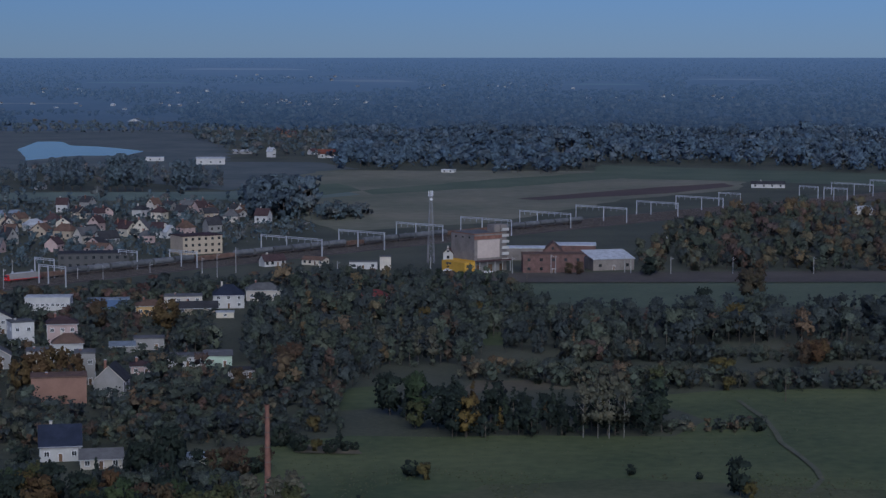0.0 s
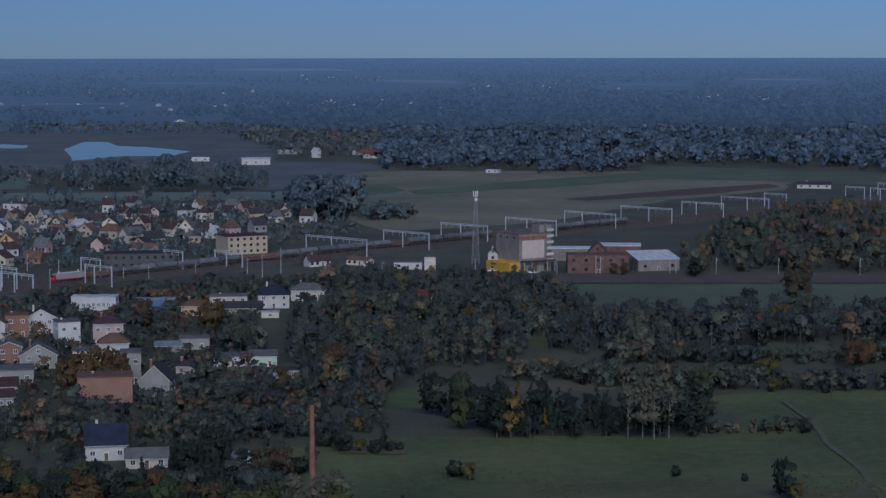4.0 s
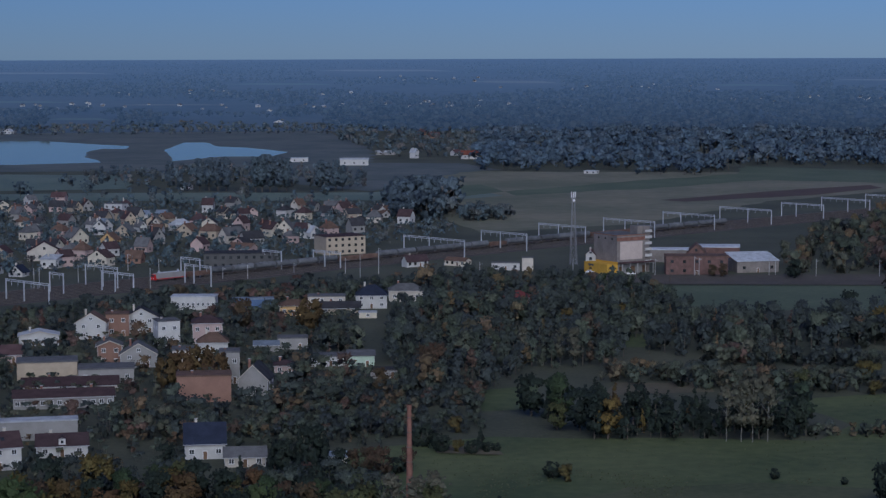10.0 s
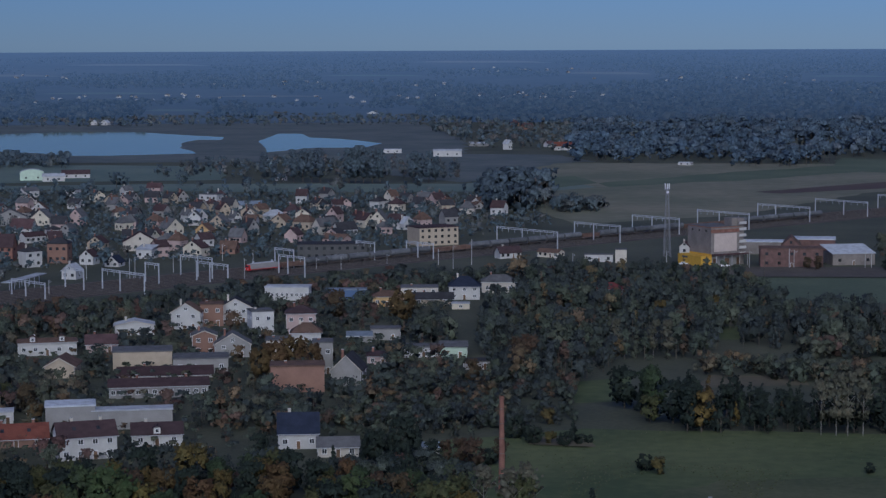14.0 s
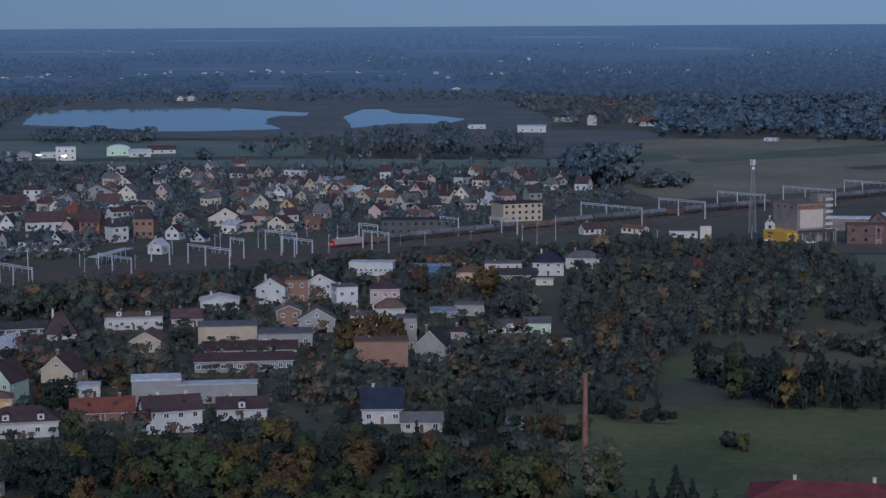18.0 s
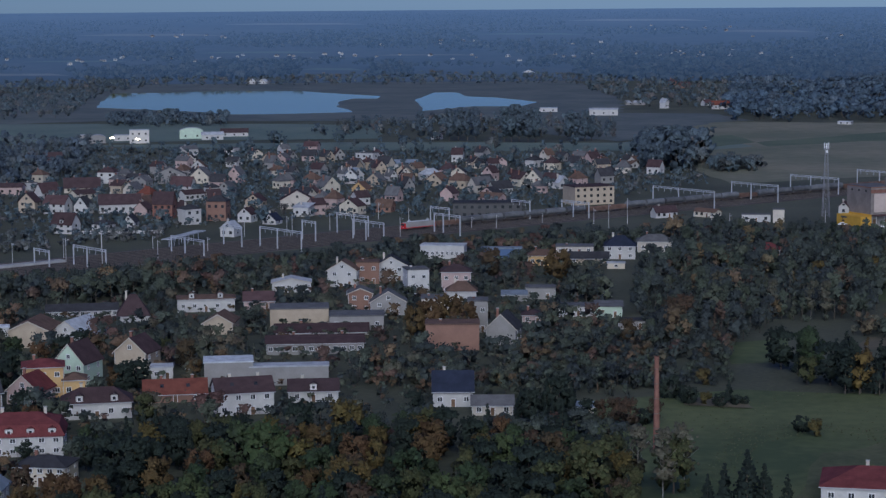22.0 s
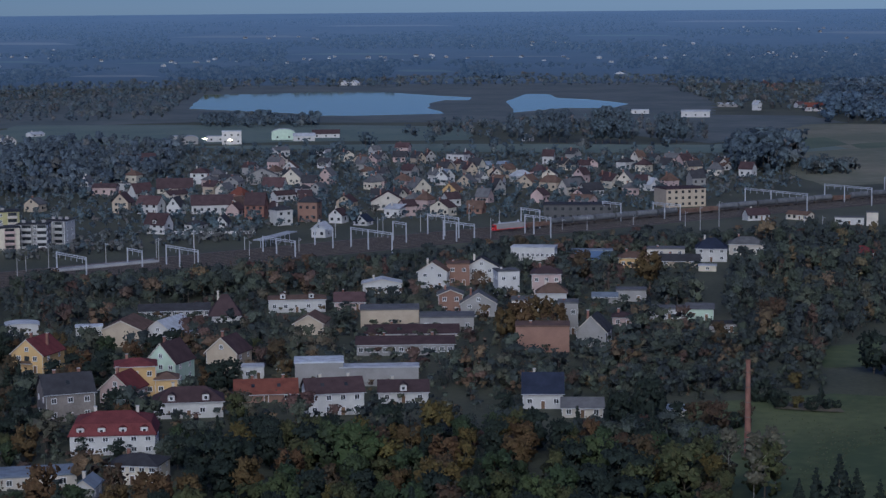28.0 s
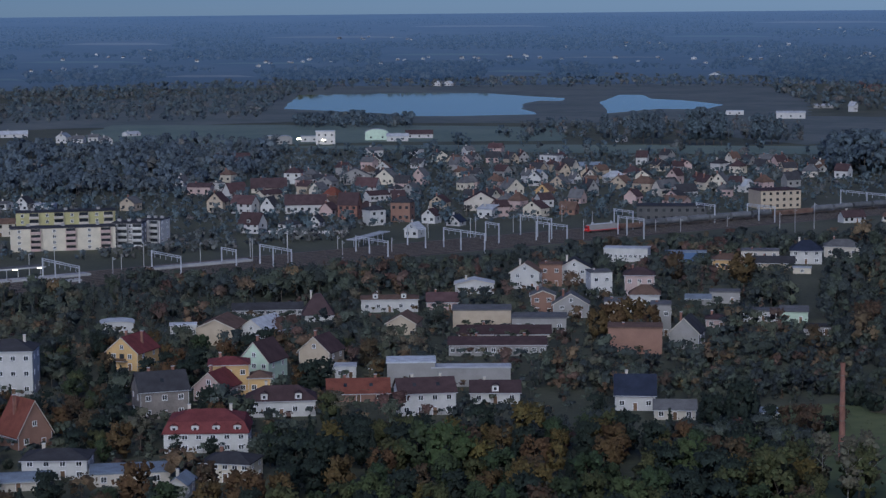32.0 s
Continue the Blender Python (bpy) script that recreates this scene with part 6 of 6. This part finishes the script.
house(14.3, 436.9, -2, 33.4, 17.0, 3.9, 2.8, "hip", "white", "rose", "large white house with rose red hip roof", wins=8, storeys=1, chim=2)

# ---- scattered farms of the distant plain ----
rng = random.Random(21)
HAMLETS = [(3.0, 3300, 24), (-3.5, 3420, 16), (-7.0, 3480, 12), (7.5, 3260, 14), (14.0, 3330, 16), (19.0, 3250, 18), (24.0, 3450, 12), (10.0, 3650, 12), (-1.0, 3780, 14), (27.0, 3150, 8), (5.0, 4050, 10), (17.0, 3900, 10)]
for a0, r0, count in HAMLETS:
    for i in range(count):
        a, r = a0 + rng.gauss(0, 1.7), r0 + rng.gauss(0, 45)
        k = rng.uniform(3, 6.5) * (1.0 - 0.5 * rise(r) / 105.0)
        wall, cover = rng.choice(("white", "grey", "white")), rng.choice(("pale", "grey", "bluegrey"))
        house(-r * math.sin(radians(a)), r * math.cos(radians(a)), a + rng.uniform(-50, 50), k, 6.0, k * 0.4, k * 0.3, rng.choice(("eave", "gable", "hip")), wall, cover,
              "distant " + wall + " farmhouse on the plain", wins=1, storeys=1, side=0, chim=0, detail=False, door=False, gwin=False, z=rise(r) + 2.5, group="distant farmhouses")


# ---- woods, belts and gardens ----
def fray(x, y):
    """Leaves gaps and glades in a wood."""
    return noise.noise(Vector((x * 0.012, y * 0.012, 4.0))) + 0.5 * noise.noise(Vector((x * 0.04, y * 0.04, 8.0))) > -0.3


wood("mixed autumn wood, dark green with brown crowns", [(-59, 616), (-32, 621), (-18, 675), (-5, 678), (12, 684), (18, 745), (31, 745), (37, 836), (24, 902), (-22, 929), (-71, 903), (-75, 760)], 6.2, 9.5, ['conifer', 'birch', 'broad', 'pine', 'conifer', 'birch'], 1, odd=0.1, tints=(0, 0.34), clumps=8, tufts=100, size=0.04, mat='mid_haze_leaves')
wood("tall dark belt of mixed trees", [(21, 706), (61, 700), (105, 730), (204, 723), (221, 783), (80, 784), (34, 792)], 6.5, 11, ['conifer', 'broad', 'conifer', 'round', 'pine'], 2, clumps=8, tufts=100, size=0.04, odd=0.05, mat='mid_haze_leaves')
wood("low belt of willow scrub", [(41, 684), (60, 684), (195, 690), (199, 705), (62, 703), (42, 700)], 4.5, 5.5, ['shrub', 'round'], 3, tints=(0.1, 0.45), clumps=8, tufts=100, size=0.04, odd=0.04, mat='mid_haze_leaves')
wood("low belt of shrubs before the meadow", [(3, 652), (47, 632), (178, 629), (184, 651), (48, 652), (9, 678)], 4.5, 5.5, ['shrub', 'round'], 4, tints=(0.1, 0.5), clumps=8, tufts=100, size=0.04, odd=0.06, mat='mid_haze_leaves')
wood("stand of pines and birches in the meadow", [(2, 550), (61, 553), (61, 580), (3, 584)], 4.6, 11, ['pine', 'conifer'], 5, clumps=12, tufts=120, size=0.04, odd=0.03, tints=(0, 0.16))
wood("dark overgrown hedge of shrubs and young trees", [(-94, 550), (-48, 550), (-27, 563), (-32, 584), (-96, 581)], 3.6, 4.0, ['shrub', 'broad', 'round'], 6, clumps=8, tufts=100, size=0.04, mat='mid_haze_leaves', tints=(0, 0.4), odd=0.1)
wood("scrub and garden trees below the houses", [(-89, 587), (-30, 587), (-32, 632), (-60, 643), (-92, 616)], 4.6, 4.4, ['shrub', 'broad', 'round'], 7, odd=0.2, clumps=8, tufts=100, size=0.04, mat='mid_haze_leaves')
wood("low hedge of shrubs on the meadow", [(62, 557), (90, 561), (91, 573), (64, 570)], 3.2, 3.0, ["shrub", "round"], 41, clumps=6, tufts=38, size=0.078, mat="mid_haze_leaves", tints=(0.1, 0.5), odd=0.15)
wood("autumn brown wood beside the railway", [(89, 962), (300, 971), (379, 1230), (267, 1354), (198, 1317), (131, 1139), (100, 1045)], 11, 10.5, ['broad', 'round', 'birch', 'shrub'], 8, odd=0.22, odd_tints=(0.55, 1.0), clumps=8, tufts=100, size=0.04, mat='mid_haze_leaves', tints=(0.05, 0.62))
wood("dense dark wood beyond the fields", [(-100, 1826), (-20, 1792), (104, 1736), (136, 1836), (146, 1915), (222, 1888), (266, 1836), (362, 1766), (529, 1721), (640, 2120), (620, 2560), (-128, 2560), (-115, 2150)], 15, 13, ['broad', 'round'], 9, clumps=5, tufts=28, size=0.085, mat='hazy_wood_leaves', tints=(0.0, 0.65), odd=0.03, keep=fray)
wood("clump of tall trees at the edge of the fields", [(-119, 1249), (-82, 1295), (-92, 1427), (-132, 1417)], 8, 16, ['broad', 'poplar'], 10, clumps=6, tufts=38, size=0.078, mat='hazy_leaves', tints=(0, 0.4))
wood("scrub on the edge of the stubble field", [(-78, 1265), (-46, 1282), (-54, 1356), (-79, 1341)], 6, 7, ['shrub'], 11, clumps=6, tufts=38, size=0.078, mat='hazy_leaves', tints=(0.2, 0.7))
wood("trees along the lakes and the far edge of town", [(-420, 1590), (-168, 1580), (-192, 1782), (-265, 1838), (-426, 1767)], 15, 7.5, ['broad', 'round', 'poplar'], 12, keep=fray, clumps=5, tufts=28, size=0.085, mat='hazy_leaves', tints=(0, 0.9))
wood("dark row of trees on the lake shore", [(-624, 1696), (-518, 1703), (-549, 1804), (-667, 1815)], 9, 8, ['round', 'broad'], 13, clumps=5, tufts=28, size=0.085, mat='hazy_leaves', tints=(0, 0.2))
wood("dark woods at the edge of town", [(-690, 1017), (-532, 1054), (-453, 1055), (-472, 1238), (-550, 1455), (-619, 1445), (-896, 1322)], 11, 9, ['broad', 'round'], 14, clumps=5, tufts=28, size=0.085, mat='hazy_leaves', tints=(0, 0.5))
wood("belt of trees between the railway and the gardens", [(-370, 607), (-275, 637), (-233, 699), (-232, 738), (-250, 753), (-298, 720), (-330, 675), (-388, 636)], 6.5, 8, ['conifer', 'broad', 'round', 'conifer'], 15, odd=0.15, tints=(0, 0.4), clumps=8, tufts=100, size=0.04, mat='mid_haze_leaves')
wood("garden trees between the houses", [(-239, 376), (-174, 393), (-166, 439), (-117, 521), (-64, 604), (-93, 829), (-182, 810), (-233, 699), (-274, 635), (-383, 610)], 9, 7, ['broad', 'round', 'conifer', 'shrub'], 16, odd=0.2, free=3.0, clumps=8, tufts=100, size=0.04, mat='mid_haze_leaves', tints=(0, 0.45))
wood("garden trees of the town beyond the railway", [(-498, 910), (-384, 866), (-274, 932), (-141, 1042), (-73, 1190), (-104, 1405), (-261, 1410), (-560, 1425), (-676, 1237)], 12, 5.6, ['broad', 'round', 'conifer'], 17, odd=0.12, free=1.0, clumps=5, tufts=28, size=0.085, mat='hazy_leaves', tints=(0, 0.6))
wood("trees round the paddocks behind the town", [(-426, 1245), (-276, 1417), (-128, 1320), (-130, 1463), (-347, 1549), (-490, 1432)], 34, 9, ['broad', 'round'], 18, clumps=5, tufts=28, size=0.085, mat='hazy_leaves')
wood("hedges and low shrubs of the gardens", [(-239, 376), (-174, 393), (-166, 439), (-115, 513), (-64, 604), (-93, 829), (-182, 810), (-233, 699), (-274, 635), (-383, 610)], 5.5, 2.6, ['shrub'], 31, odd=0.2, free=-0.5, clumps=2, tufts=9, size=0.17, mat='mid_haze_leaves', tints=(0, 0.45))
wood("scrub between the railway and the flats", [(-434, 756), (-362, 795), (-331, 839), (-298, 880), (-307, 909), (-379, 863), (-457, 796)], 6, 4, ['shrub', 'round'], 35, odd=0.3, free=1.0, clumps=5, tufts=28, size=0.085, mat='hazy_leaves', tints=(0.2, 0.9))
wood("belt of shrubs and trees along the railway", [(-334, 721), (-274, 739), (-216, 816), (-176, 855), (-135, 906), (-98, 912), (-57, 930), (-54, 887), (-104, 854), (-166, 802), (-201, 793), (-215, 730), (-256, 696), (-315, 678)], 5.5, 5.5, ['shrub', 'round', 'broad'], 36, odd=0.2, free=1.0, clumps=6, tufts=38, size=0.078, mat='mid_haze_leaves')
wood("hedges and low shrubs of the far town", [(-498, 910), (-384, 866), (-274, 932), (-141, 1042), (-73, 1190), (-104, 1405), (-261, 1410), (-560, 1425), (-676, 1237)], 9, 2.6, ['shrub'], 32, odd=0.2, free=-0.5, clumps=2, tufts=9, size=0.17, mat='hazy_leaves', tints=(0, 0.8))
wood("copses and shrub belts round the lakes", [(-980, 1648), (-713, 1841), (-859, 2311), (-872, 2555), (-337, 2646), (-212, 2073), (-5, 1927), (-7, 2559), (-382, 3000), (-951, 2788), (-1365, 2300)], 17, 7, ['round', 'broad', 'shrub'], 33, clumps=5, tufts=28, size=0.085, mat='hazy_leaves', tints=(0, 0.8))

wood("dark garden trees before a blue-roofed house", [(-124, 497), (-92, 491), (-76, 486), (-62, 500), (-46, 470), (-69, 460), (-105, 466), (-127, 488)], 5.0, 6.0, ["conifer", "broad", "round"], 42, clumps=8, tufts=100, size=0.04, mat="mid_haze_leaves", tints=(0.0, 0.25), odd=0.12, free=0.5)
wood("overgrown gardens between the lower houses", [(-137, 575), (-74, 571), (-51, 538), (-73, 527), (-106, 535), (-126, 543)], 5.0, 4.6, ["broad", "round", "shrub", "conifer"], 43, clumps=8, tufts=100, size=0.04, mat="mid_haze_leaves", tints=(0.0, 0.45), odd=0.12, free=0.5)


def tussocky(x, y):
    """Patches of rough grass on the meadow."""
    return noise.noise(Vector((x * 0.035, y * 0.02, 12.0))) > 0.0


wood("tussocks of rough grass on the meadow", [(-55, 415), (110, 415), (130, 480), (88, 505), (40, 500), (-30, 515), (-38, 490)], 1.7, 0.55, ["shrub"], 44, clumps=1, tufts=2, size=0.3, mat="grass_tufts", tints=(0.1, 0.8), odd=0.1, free=0.0, far=True, name="rough_grass", keep=tussocky)
wood("tufts of grass on the mown meadow", [(-60, 500), (100, 505), (155, 630), (100, 630), (62, 615), (70, 560), (-20, 555), (-60, 535)], 3.2, 0.4, ["shrub"], 45, clumps=1, tufts=1, size=0.3, mat="grass_tufts", tints=(0.1, 0.8), odd=0.1, free=0.0, far=True, name="rough_grass")

# ---- single trees ----
tree_model("dark", "broad", 0.04, "dark green broad-leaved tree in leaf", 11.5, 1100, 1)
tree_model("green", "broad", 0.22, "green broad-leaved tree in leaf", 11.0, 1100, 2)
tree_model("light", "round", 0.33, "bright green round-crowned tree", 10.5, 1200, 3)
tree_model("olive", "round", 0.42, "olive green tree turning yellow", 10.5, 1200, 4)
tree_model("ochre", "broad", 0.52, "tree with ochre autumn leaves", 11.0, 1100, 5)
tree_model("rust", "round", 0.74, "tree with rust-red autumn leaves", 10.5, 1200, 6)
tree_model("brown", "broad", 0.95, "half-bare brown tree in autumn", 11.0, 800, 7)
tree_model("pale", "round", 1.0, "half-bare tree with pale brown leaves", 11.0, 1100, 21)
tree_model("spruce", "conifer", 0.0, "dark green pointed spruce tree", 12.0, 1300, 8)
tree_model("fir", "conifer", 0.06, "dark bluish young fir tree", 10.0, 1100, 9)
tree_model("birch", "birch", 0.43, "slender white-stemmed birch with thin olive leaves", 12.5, 520, 10, "mid_haze_leaves")
tree_model("poplar", "poplar", 0.12, "tall narrow columnar poplar tree", 19.0, 900, 11, "hazy_leaves")
tree_model("bush", "shrub", 0.1, "low dark green bush", 3.6, 500, 12)
tree_model("gold_bush", "shrub", 0.5, "low bush with golden autumn leaves", 3.6, 500, 13)

plant("ochre", -113.4, 464.6, 1.08)
plant("olive", -94.0, 469.4, 0.94)
plant("ochre", -96.0, 462.6, 0.83)
plant("light", -69.8, 434.3, 1.15)
plant("light", -122.8, 426.6, 1.40)
plant("green", -130.4, 430.3, 1.24)
plant("olive", -49.6, 421.2, 1.33)
plant("birch", -41.8, 435.9, 1.16)
plant("birch", -31.7, 435.8, 1.20)
plant("birch", -35.6, 427.2, 1.23)
plant("olive", -33.8, 432.7, 1.14)
plant("rust", -180.0, 388.6, 1.01)
plant("rust", -158.0, 394.1, 0.83)
plant("rust", -149.9, 396.1, 0.78)
plant("dark", -194.6, 443.0, 0.42)
plant("dark", -184.4, 441.4, 0.40)
plant("spruce", -63.6, 476.8, 0.94)
plant("spruce", -68.4, 482.1, 0.78)
plant("spruce", -83.2, 485.1, 0.68)
plant("brown", -100.4, 416.1, 0.91)
plant("ochre", -101.5, 408.2, 1.00)
plant("brown", -91.6, 423.5, 0.76)
plant("rust", -109.1, 413.9, 0.67)
plant("light", -77.6, 402.1, 0.97)
plant("light", -129.2, 393.9, 0.92)
plant("spruce", -17.8, 424.5, 1.02)
plant("spruce", -22.6, 426.3, 0.73)
plant("spruce", -14.2, 422.5, 0.82)
plant("fir", -9.6, 425.6, 0.70)
plant("spruce", -26.0, 423.4, 0.58)
plant("dark", -154.9, 418.6, 1.07)
plant("dark", -148.9, 414.6, 1.11)
plant("olive", -139.6, 451.8, 0.93)
plant("dark", -146.2, 438.0, 0.88)
plant("fir", -141.9, 433.2, 0.94)
plant("dark", -124.5, 461.9, 1.03)
plant("spruce", -159.2, 459.9, 0.78)
plant("rust", -126.4, 632.4, 1.12)
plant("rust", -122.0, 636.3, 1.22, "large rust-orange tree behind the brick block")
plant("rust", -116.4, 633.6, 1.08)
plant("rust", -131.0, 629.5, 0.95)
plant("brown", -128.2, 760.6, 1.16)
plant("rust", -103.8, 763.4, 1.21)
plant("ochre", -6.8, 767.9, 0.81)
plant("ochre", 12.7, 792.2, 0.75)
plant("gold_bush", 90.9, 667.7, 1.24)
plant("ochre", 109.2, 762.9, 0.93)
plant("brown", 132.6, 885.1, 1.01)
plant("brown", 119.7, 677.3, 0.77)
plant("rust", 125.5, 683.5, 0.69)
plant("olive", 65.8, 629.5, 0.66)
plant("dark", 70.0, 476.1, 0.83, "dark round tree standing alone in the meadow")
plant("gold_bush", 72.1, 474.9, 1.10)
plant("bush", 87.6, 560.3, 1.08)
plant("bush", -7.8, 500.0, 1.15)
plant("gold_bush", -4.7, 496.7, 1.14)
plant("bush", 46.8, 502.0, 0.77)
plant("spruce", -27.5, 536.2, 0.52)
plant("bush", -43.6, 540.2, 1.66)
plant("bush", -38.8, 536.3, 1.15)
plant("gold_bush", -35.8, 560.5, 1.20)
plant("bush", 63.0, 496.6, 0.54)
plant("dark", -15.4, 587.0, 1.05)
plant("green", -6.8, 580.6, 1.23)
plant("spruce", -10.7, 582.4, 0.67)
plant("dark", -1.4, 564.7, 1.08)
plant("olive", -7.7, 564.7, 0.74)
plant("spruce", -77.8, 504.4, 0.70)
plant("dark", -75.4, 502.7, 0.75)
plant("spruce", -71.7, 506.8, 0.88)
plant("dark", -68.8, 508.7, 0.98)
plant("spruce", -65.2, 506.4, 0.77)
plant("dark", -61.2, 502.8, 0.55)
plant("spruce", -102.5, 500.5, 0.56)
plant("brown", -54.2, 503.9, 0.61)
plant("brown", -57.9, 505.5, 0.53)
plant("spruce", -67.5, 486.8, 0.79)
plant("dark", -105.7, 505.0, 0.62)
plant("fir", -95.8, 497.3, 0.42)
plant("brown", -49.9, 496.3, 0.75)
plant("brown", 59.0, 960.3, 0.53)
plant("brown", 64.0, 955.5, 0.62)
plant("dark", -1.9, 940.2, 0.45)
plant("dark", -7.0, 928.5, 0.5)
plant("green", 8.5, 940.4, 0.36)
plant("dark", 14.8, 928.9, 0.4)
plant("brown", 147.1, 947.4, 0.77)
plant("dark", 96.5, 952.3, 0.80)
plant("birch", -8.4, 683.8, 1.05)
plant("birch", -3.6, 680.1, 1.08)
plant("birch", -20.9, 690.2, 0.99)
plant("bush", -37.5, 532.4, 1.22)
plant("gold_bush", -33.3, 532.4, 0.90)
plant("bush", -29.5, 530.1, 1.05)
plant("bush", -25.6, 532.4, 0.81)
plant("bush", -23.3, 533.9, 0.65)
plant("brown", -44.5, 506.9, 0.57)
plant("bush", -46.3, 503.5, 1.16)
plant("bush", 103.7, 627.3, 1.21)
plant("gold_bush", 88.6, 629.5, 1.17)
plant("birch", 38.1, 551.3, 1.22)
plant("birch", 42.1, 551.2, 1.36)
plant("birch", 45.1, 550.4, 1.41)
plant("birch", 49.2, 551.2, 1.27)
plant("brown", -48.4, 659.8, 0.99)
plant("brown", -52.6, 665.7, 0.83)
plant("brown", -63.5, 626.6, 0.71)
plant("pale", 128.0, 850.0, 1.3, "large half-bare tree with pale beige leaves")
plant("dark", 104.0, 813.0, 0.95)
plant("ochre", 108.0, 756.0, 1.05)
plant("rust", 124.0, 690.0, 0.72)
plant("rust", 129.0, 692.0, 0.72)
plant("gold_bush", 89.5, 660.0, 1.6)
plant("gold_bush", 92.5, 658.0, 1.5)
plant("olive", 69.0, 640.0, 0.6)
plant("poplar", -315.7, 1544.0, 1.25)
plant("poplar", -293.2, 1543.9, 1.37)
plant("poplar", -285.9, 1543.8, 1.41)
plant("poplar", -279.1, 1543.8, 1.36)
plant("poplar", -271.6, 1537.5, 1.45)
plant("poplar", -248.2, 1531.2, 1.48)
plant("poplar", -243.1, 1531.2, 1.57)
plant("poplar", -237.2, 1531.2, 1.57)
plant("poplar", -230.4, 1531.1, 1.52)
plant("poplar", -224.5, 1531.1, 1.43)
plant("poplar", -200.8, 1543.4, 1.31)
plant("poplar", -195.2, 1543.4, 1.24)
plant("poplar", -188.9, 1543.3, 1.31)
plant("poplar", -184.5, 1549.6, 1.08)
plant("poplar", -308.1, 1544.0, 0.91)
slope = [(-137, 352), (-33, 379), (-45, 451), (-67, 479), (-105, 467), (-152, 455), (-162, 428), (-154, 398)]
for x, y in spots(slope, 7.6, 19, 1.5):
    if all((x - a) ** 2 + (y - b) ** 2 > 12 for a, b, c in PLACED):
        plant(random.choice(("dark", "dark", "green", "olive", "ochre", "spruce", "fir", "brown", "olive", "rust", "dark", "green")), x, y, random.uniform(0.6, 1.0))
yards = [(-203, 339), (-137, 356), (-164, 428), (-163, 494), (-148, 498), (-191, 574), (-256, 580), (-323, 544)]
for x, y in spots(yards, 9.0, 23, 3.8):
    plant(random.choice(("dark", "green", "olive", "spruce", "fir", "brown", "rust", "bush", "dark")), x, y, random.uniform(0.5, 0.85))

# ---- distant land up to the horizon ----
def on_plain(a, r):
    """The place at azimuth a, in degrees left of north, and range r."""
    return -r * math.sin(radians(a)), r * math.cos(radians(a))


rng = random.Random(5)
for a, r, l, d in [(8.5, 3900, 3.0, 60), (2.0, 3930, 2.6, 90), (-4.5, 3830, 2.4, 60), (11.5, 3330, 3.2, 40), (16.0, 3420, 3.6, 60), (21.0, 3250, 3.0, 50), (26.0, 3320, 3.5, 70), (14.0, 3000, 1.8, 60), (22.5, 2960, 2.6, 60),
                   (19.0, 3950, 4.0, 90), (25.0, 3800, 3.0, 90), (28.5, 2950, 2.0, 60), (5.5, 4350, 4.0, 90), (15.0, 4300, 4.0, 80), (-8.0, 4000, 2.5, 50), (30.0, 3600, 3.0, 80)]:
    l *= 0.5
    c = [on_plain(b, q) for q, b in ((r, a - l), (r + d * 0.2, a + l * 0.4), (r + d * 0.5, a + l), (r + d, a + l * 0.5), (r + d * 0.8, a - l * 0.6))]
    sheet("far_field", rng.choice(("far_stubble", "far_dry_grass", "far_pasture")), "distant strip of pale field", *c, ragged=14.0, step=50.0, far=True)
    FIELDS.append((a, r - 230, l, d + 240))


def wooded(x, y):
    """Where the distant plain bears woods: long dark bands with clearings, denser to the east."""
    r, a = math.hypot(x, y), math.degrees(math.atan2(-x, y))
    if any(abs(a - b) < l and 0 < r - q < d for b, q, l, d in FIELDS):
        return False
    if 7.2 < a < 11.8 and r < 3010:
        return False
    if r < 2560 + 240 * max(0.0, min(1.0, (a - 3.0) / 4.0)) + 40 * noise.noise(Vector((a * 0.7, 1.0, 5.0))):
        return False
    v = noise.noise(Vector((a * 0.13, r * 0.0036, 3.0))) + 0.4 * noise.noise(Vector((a * 0.6, r * 0.012, 9.0)))
    return v > (-0.5 if a < 1 else -0.17) and r < 4780


for k in range(24):
    a0 = -18 + 54 * (k % 8) / 8
    r0 = (2520, 3150, 3900)[k // 8]
    r1 = (3150, 3900, 4800)[k // 8]
    c = [on_plain(b, q) for q, b in ((r0, a0), (r1, a0), (r1, a0 + 6.75), (r0, a0 + 6.75))]
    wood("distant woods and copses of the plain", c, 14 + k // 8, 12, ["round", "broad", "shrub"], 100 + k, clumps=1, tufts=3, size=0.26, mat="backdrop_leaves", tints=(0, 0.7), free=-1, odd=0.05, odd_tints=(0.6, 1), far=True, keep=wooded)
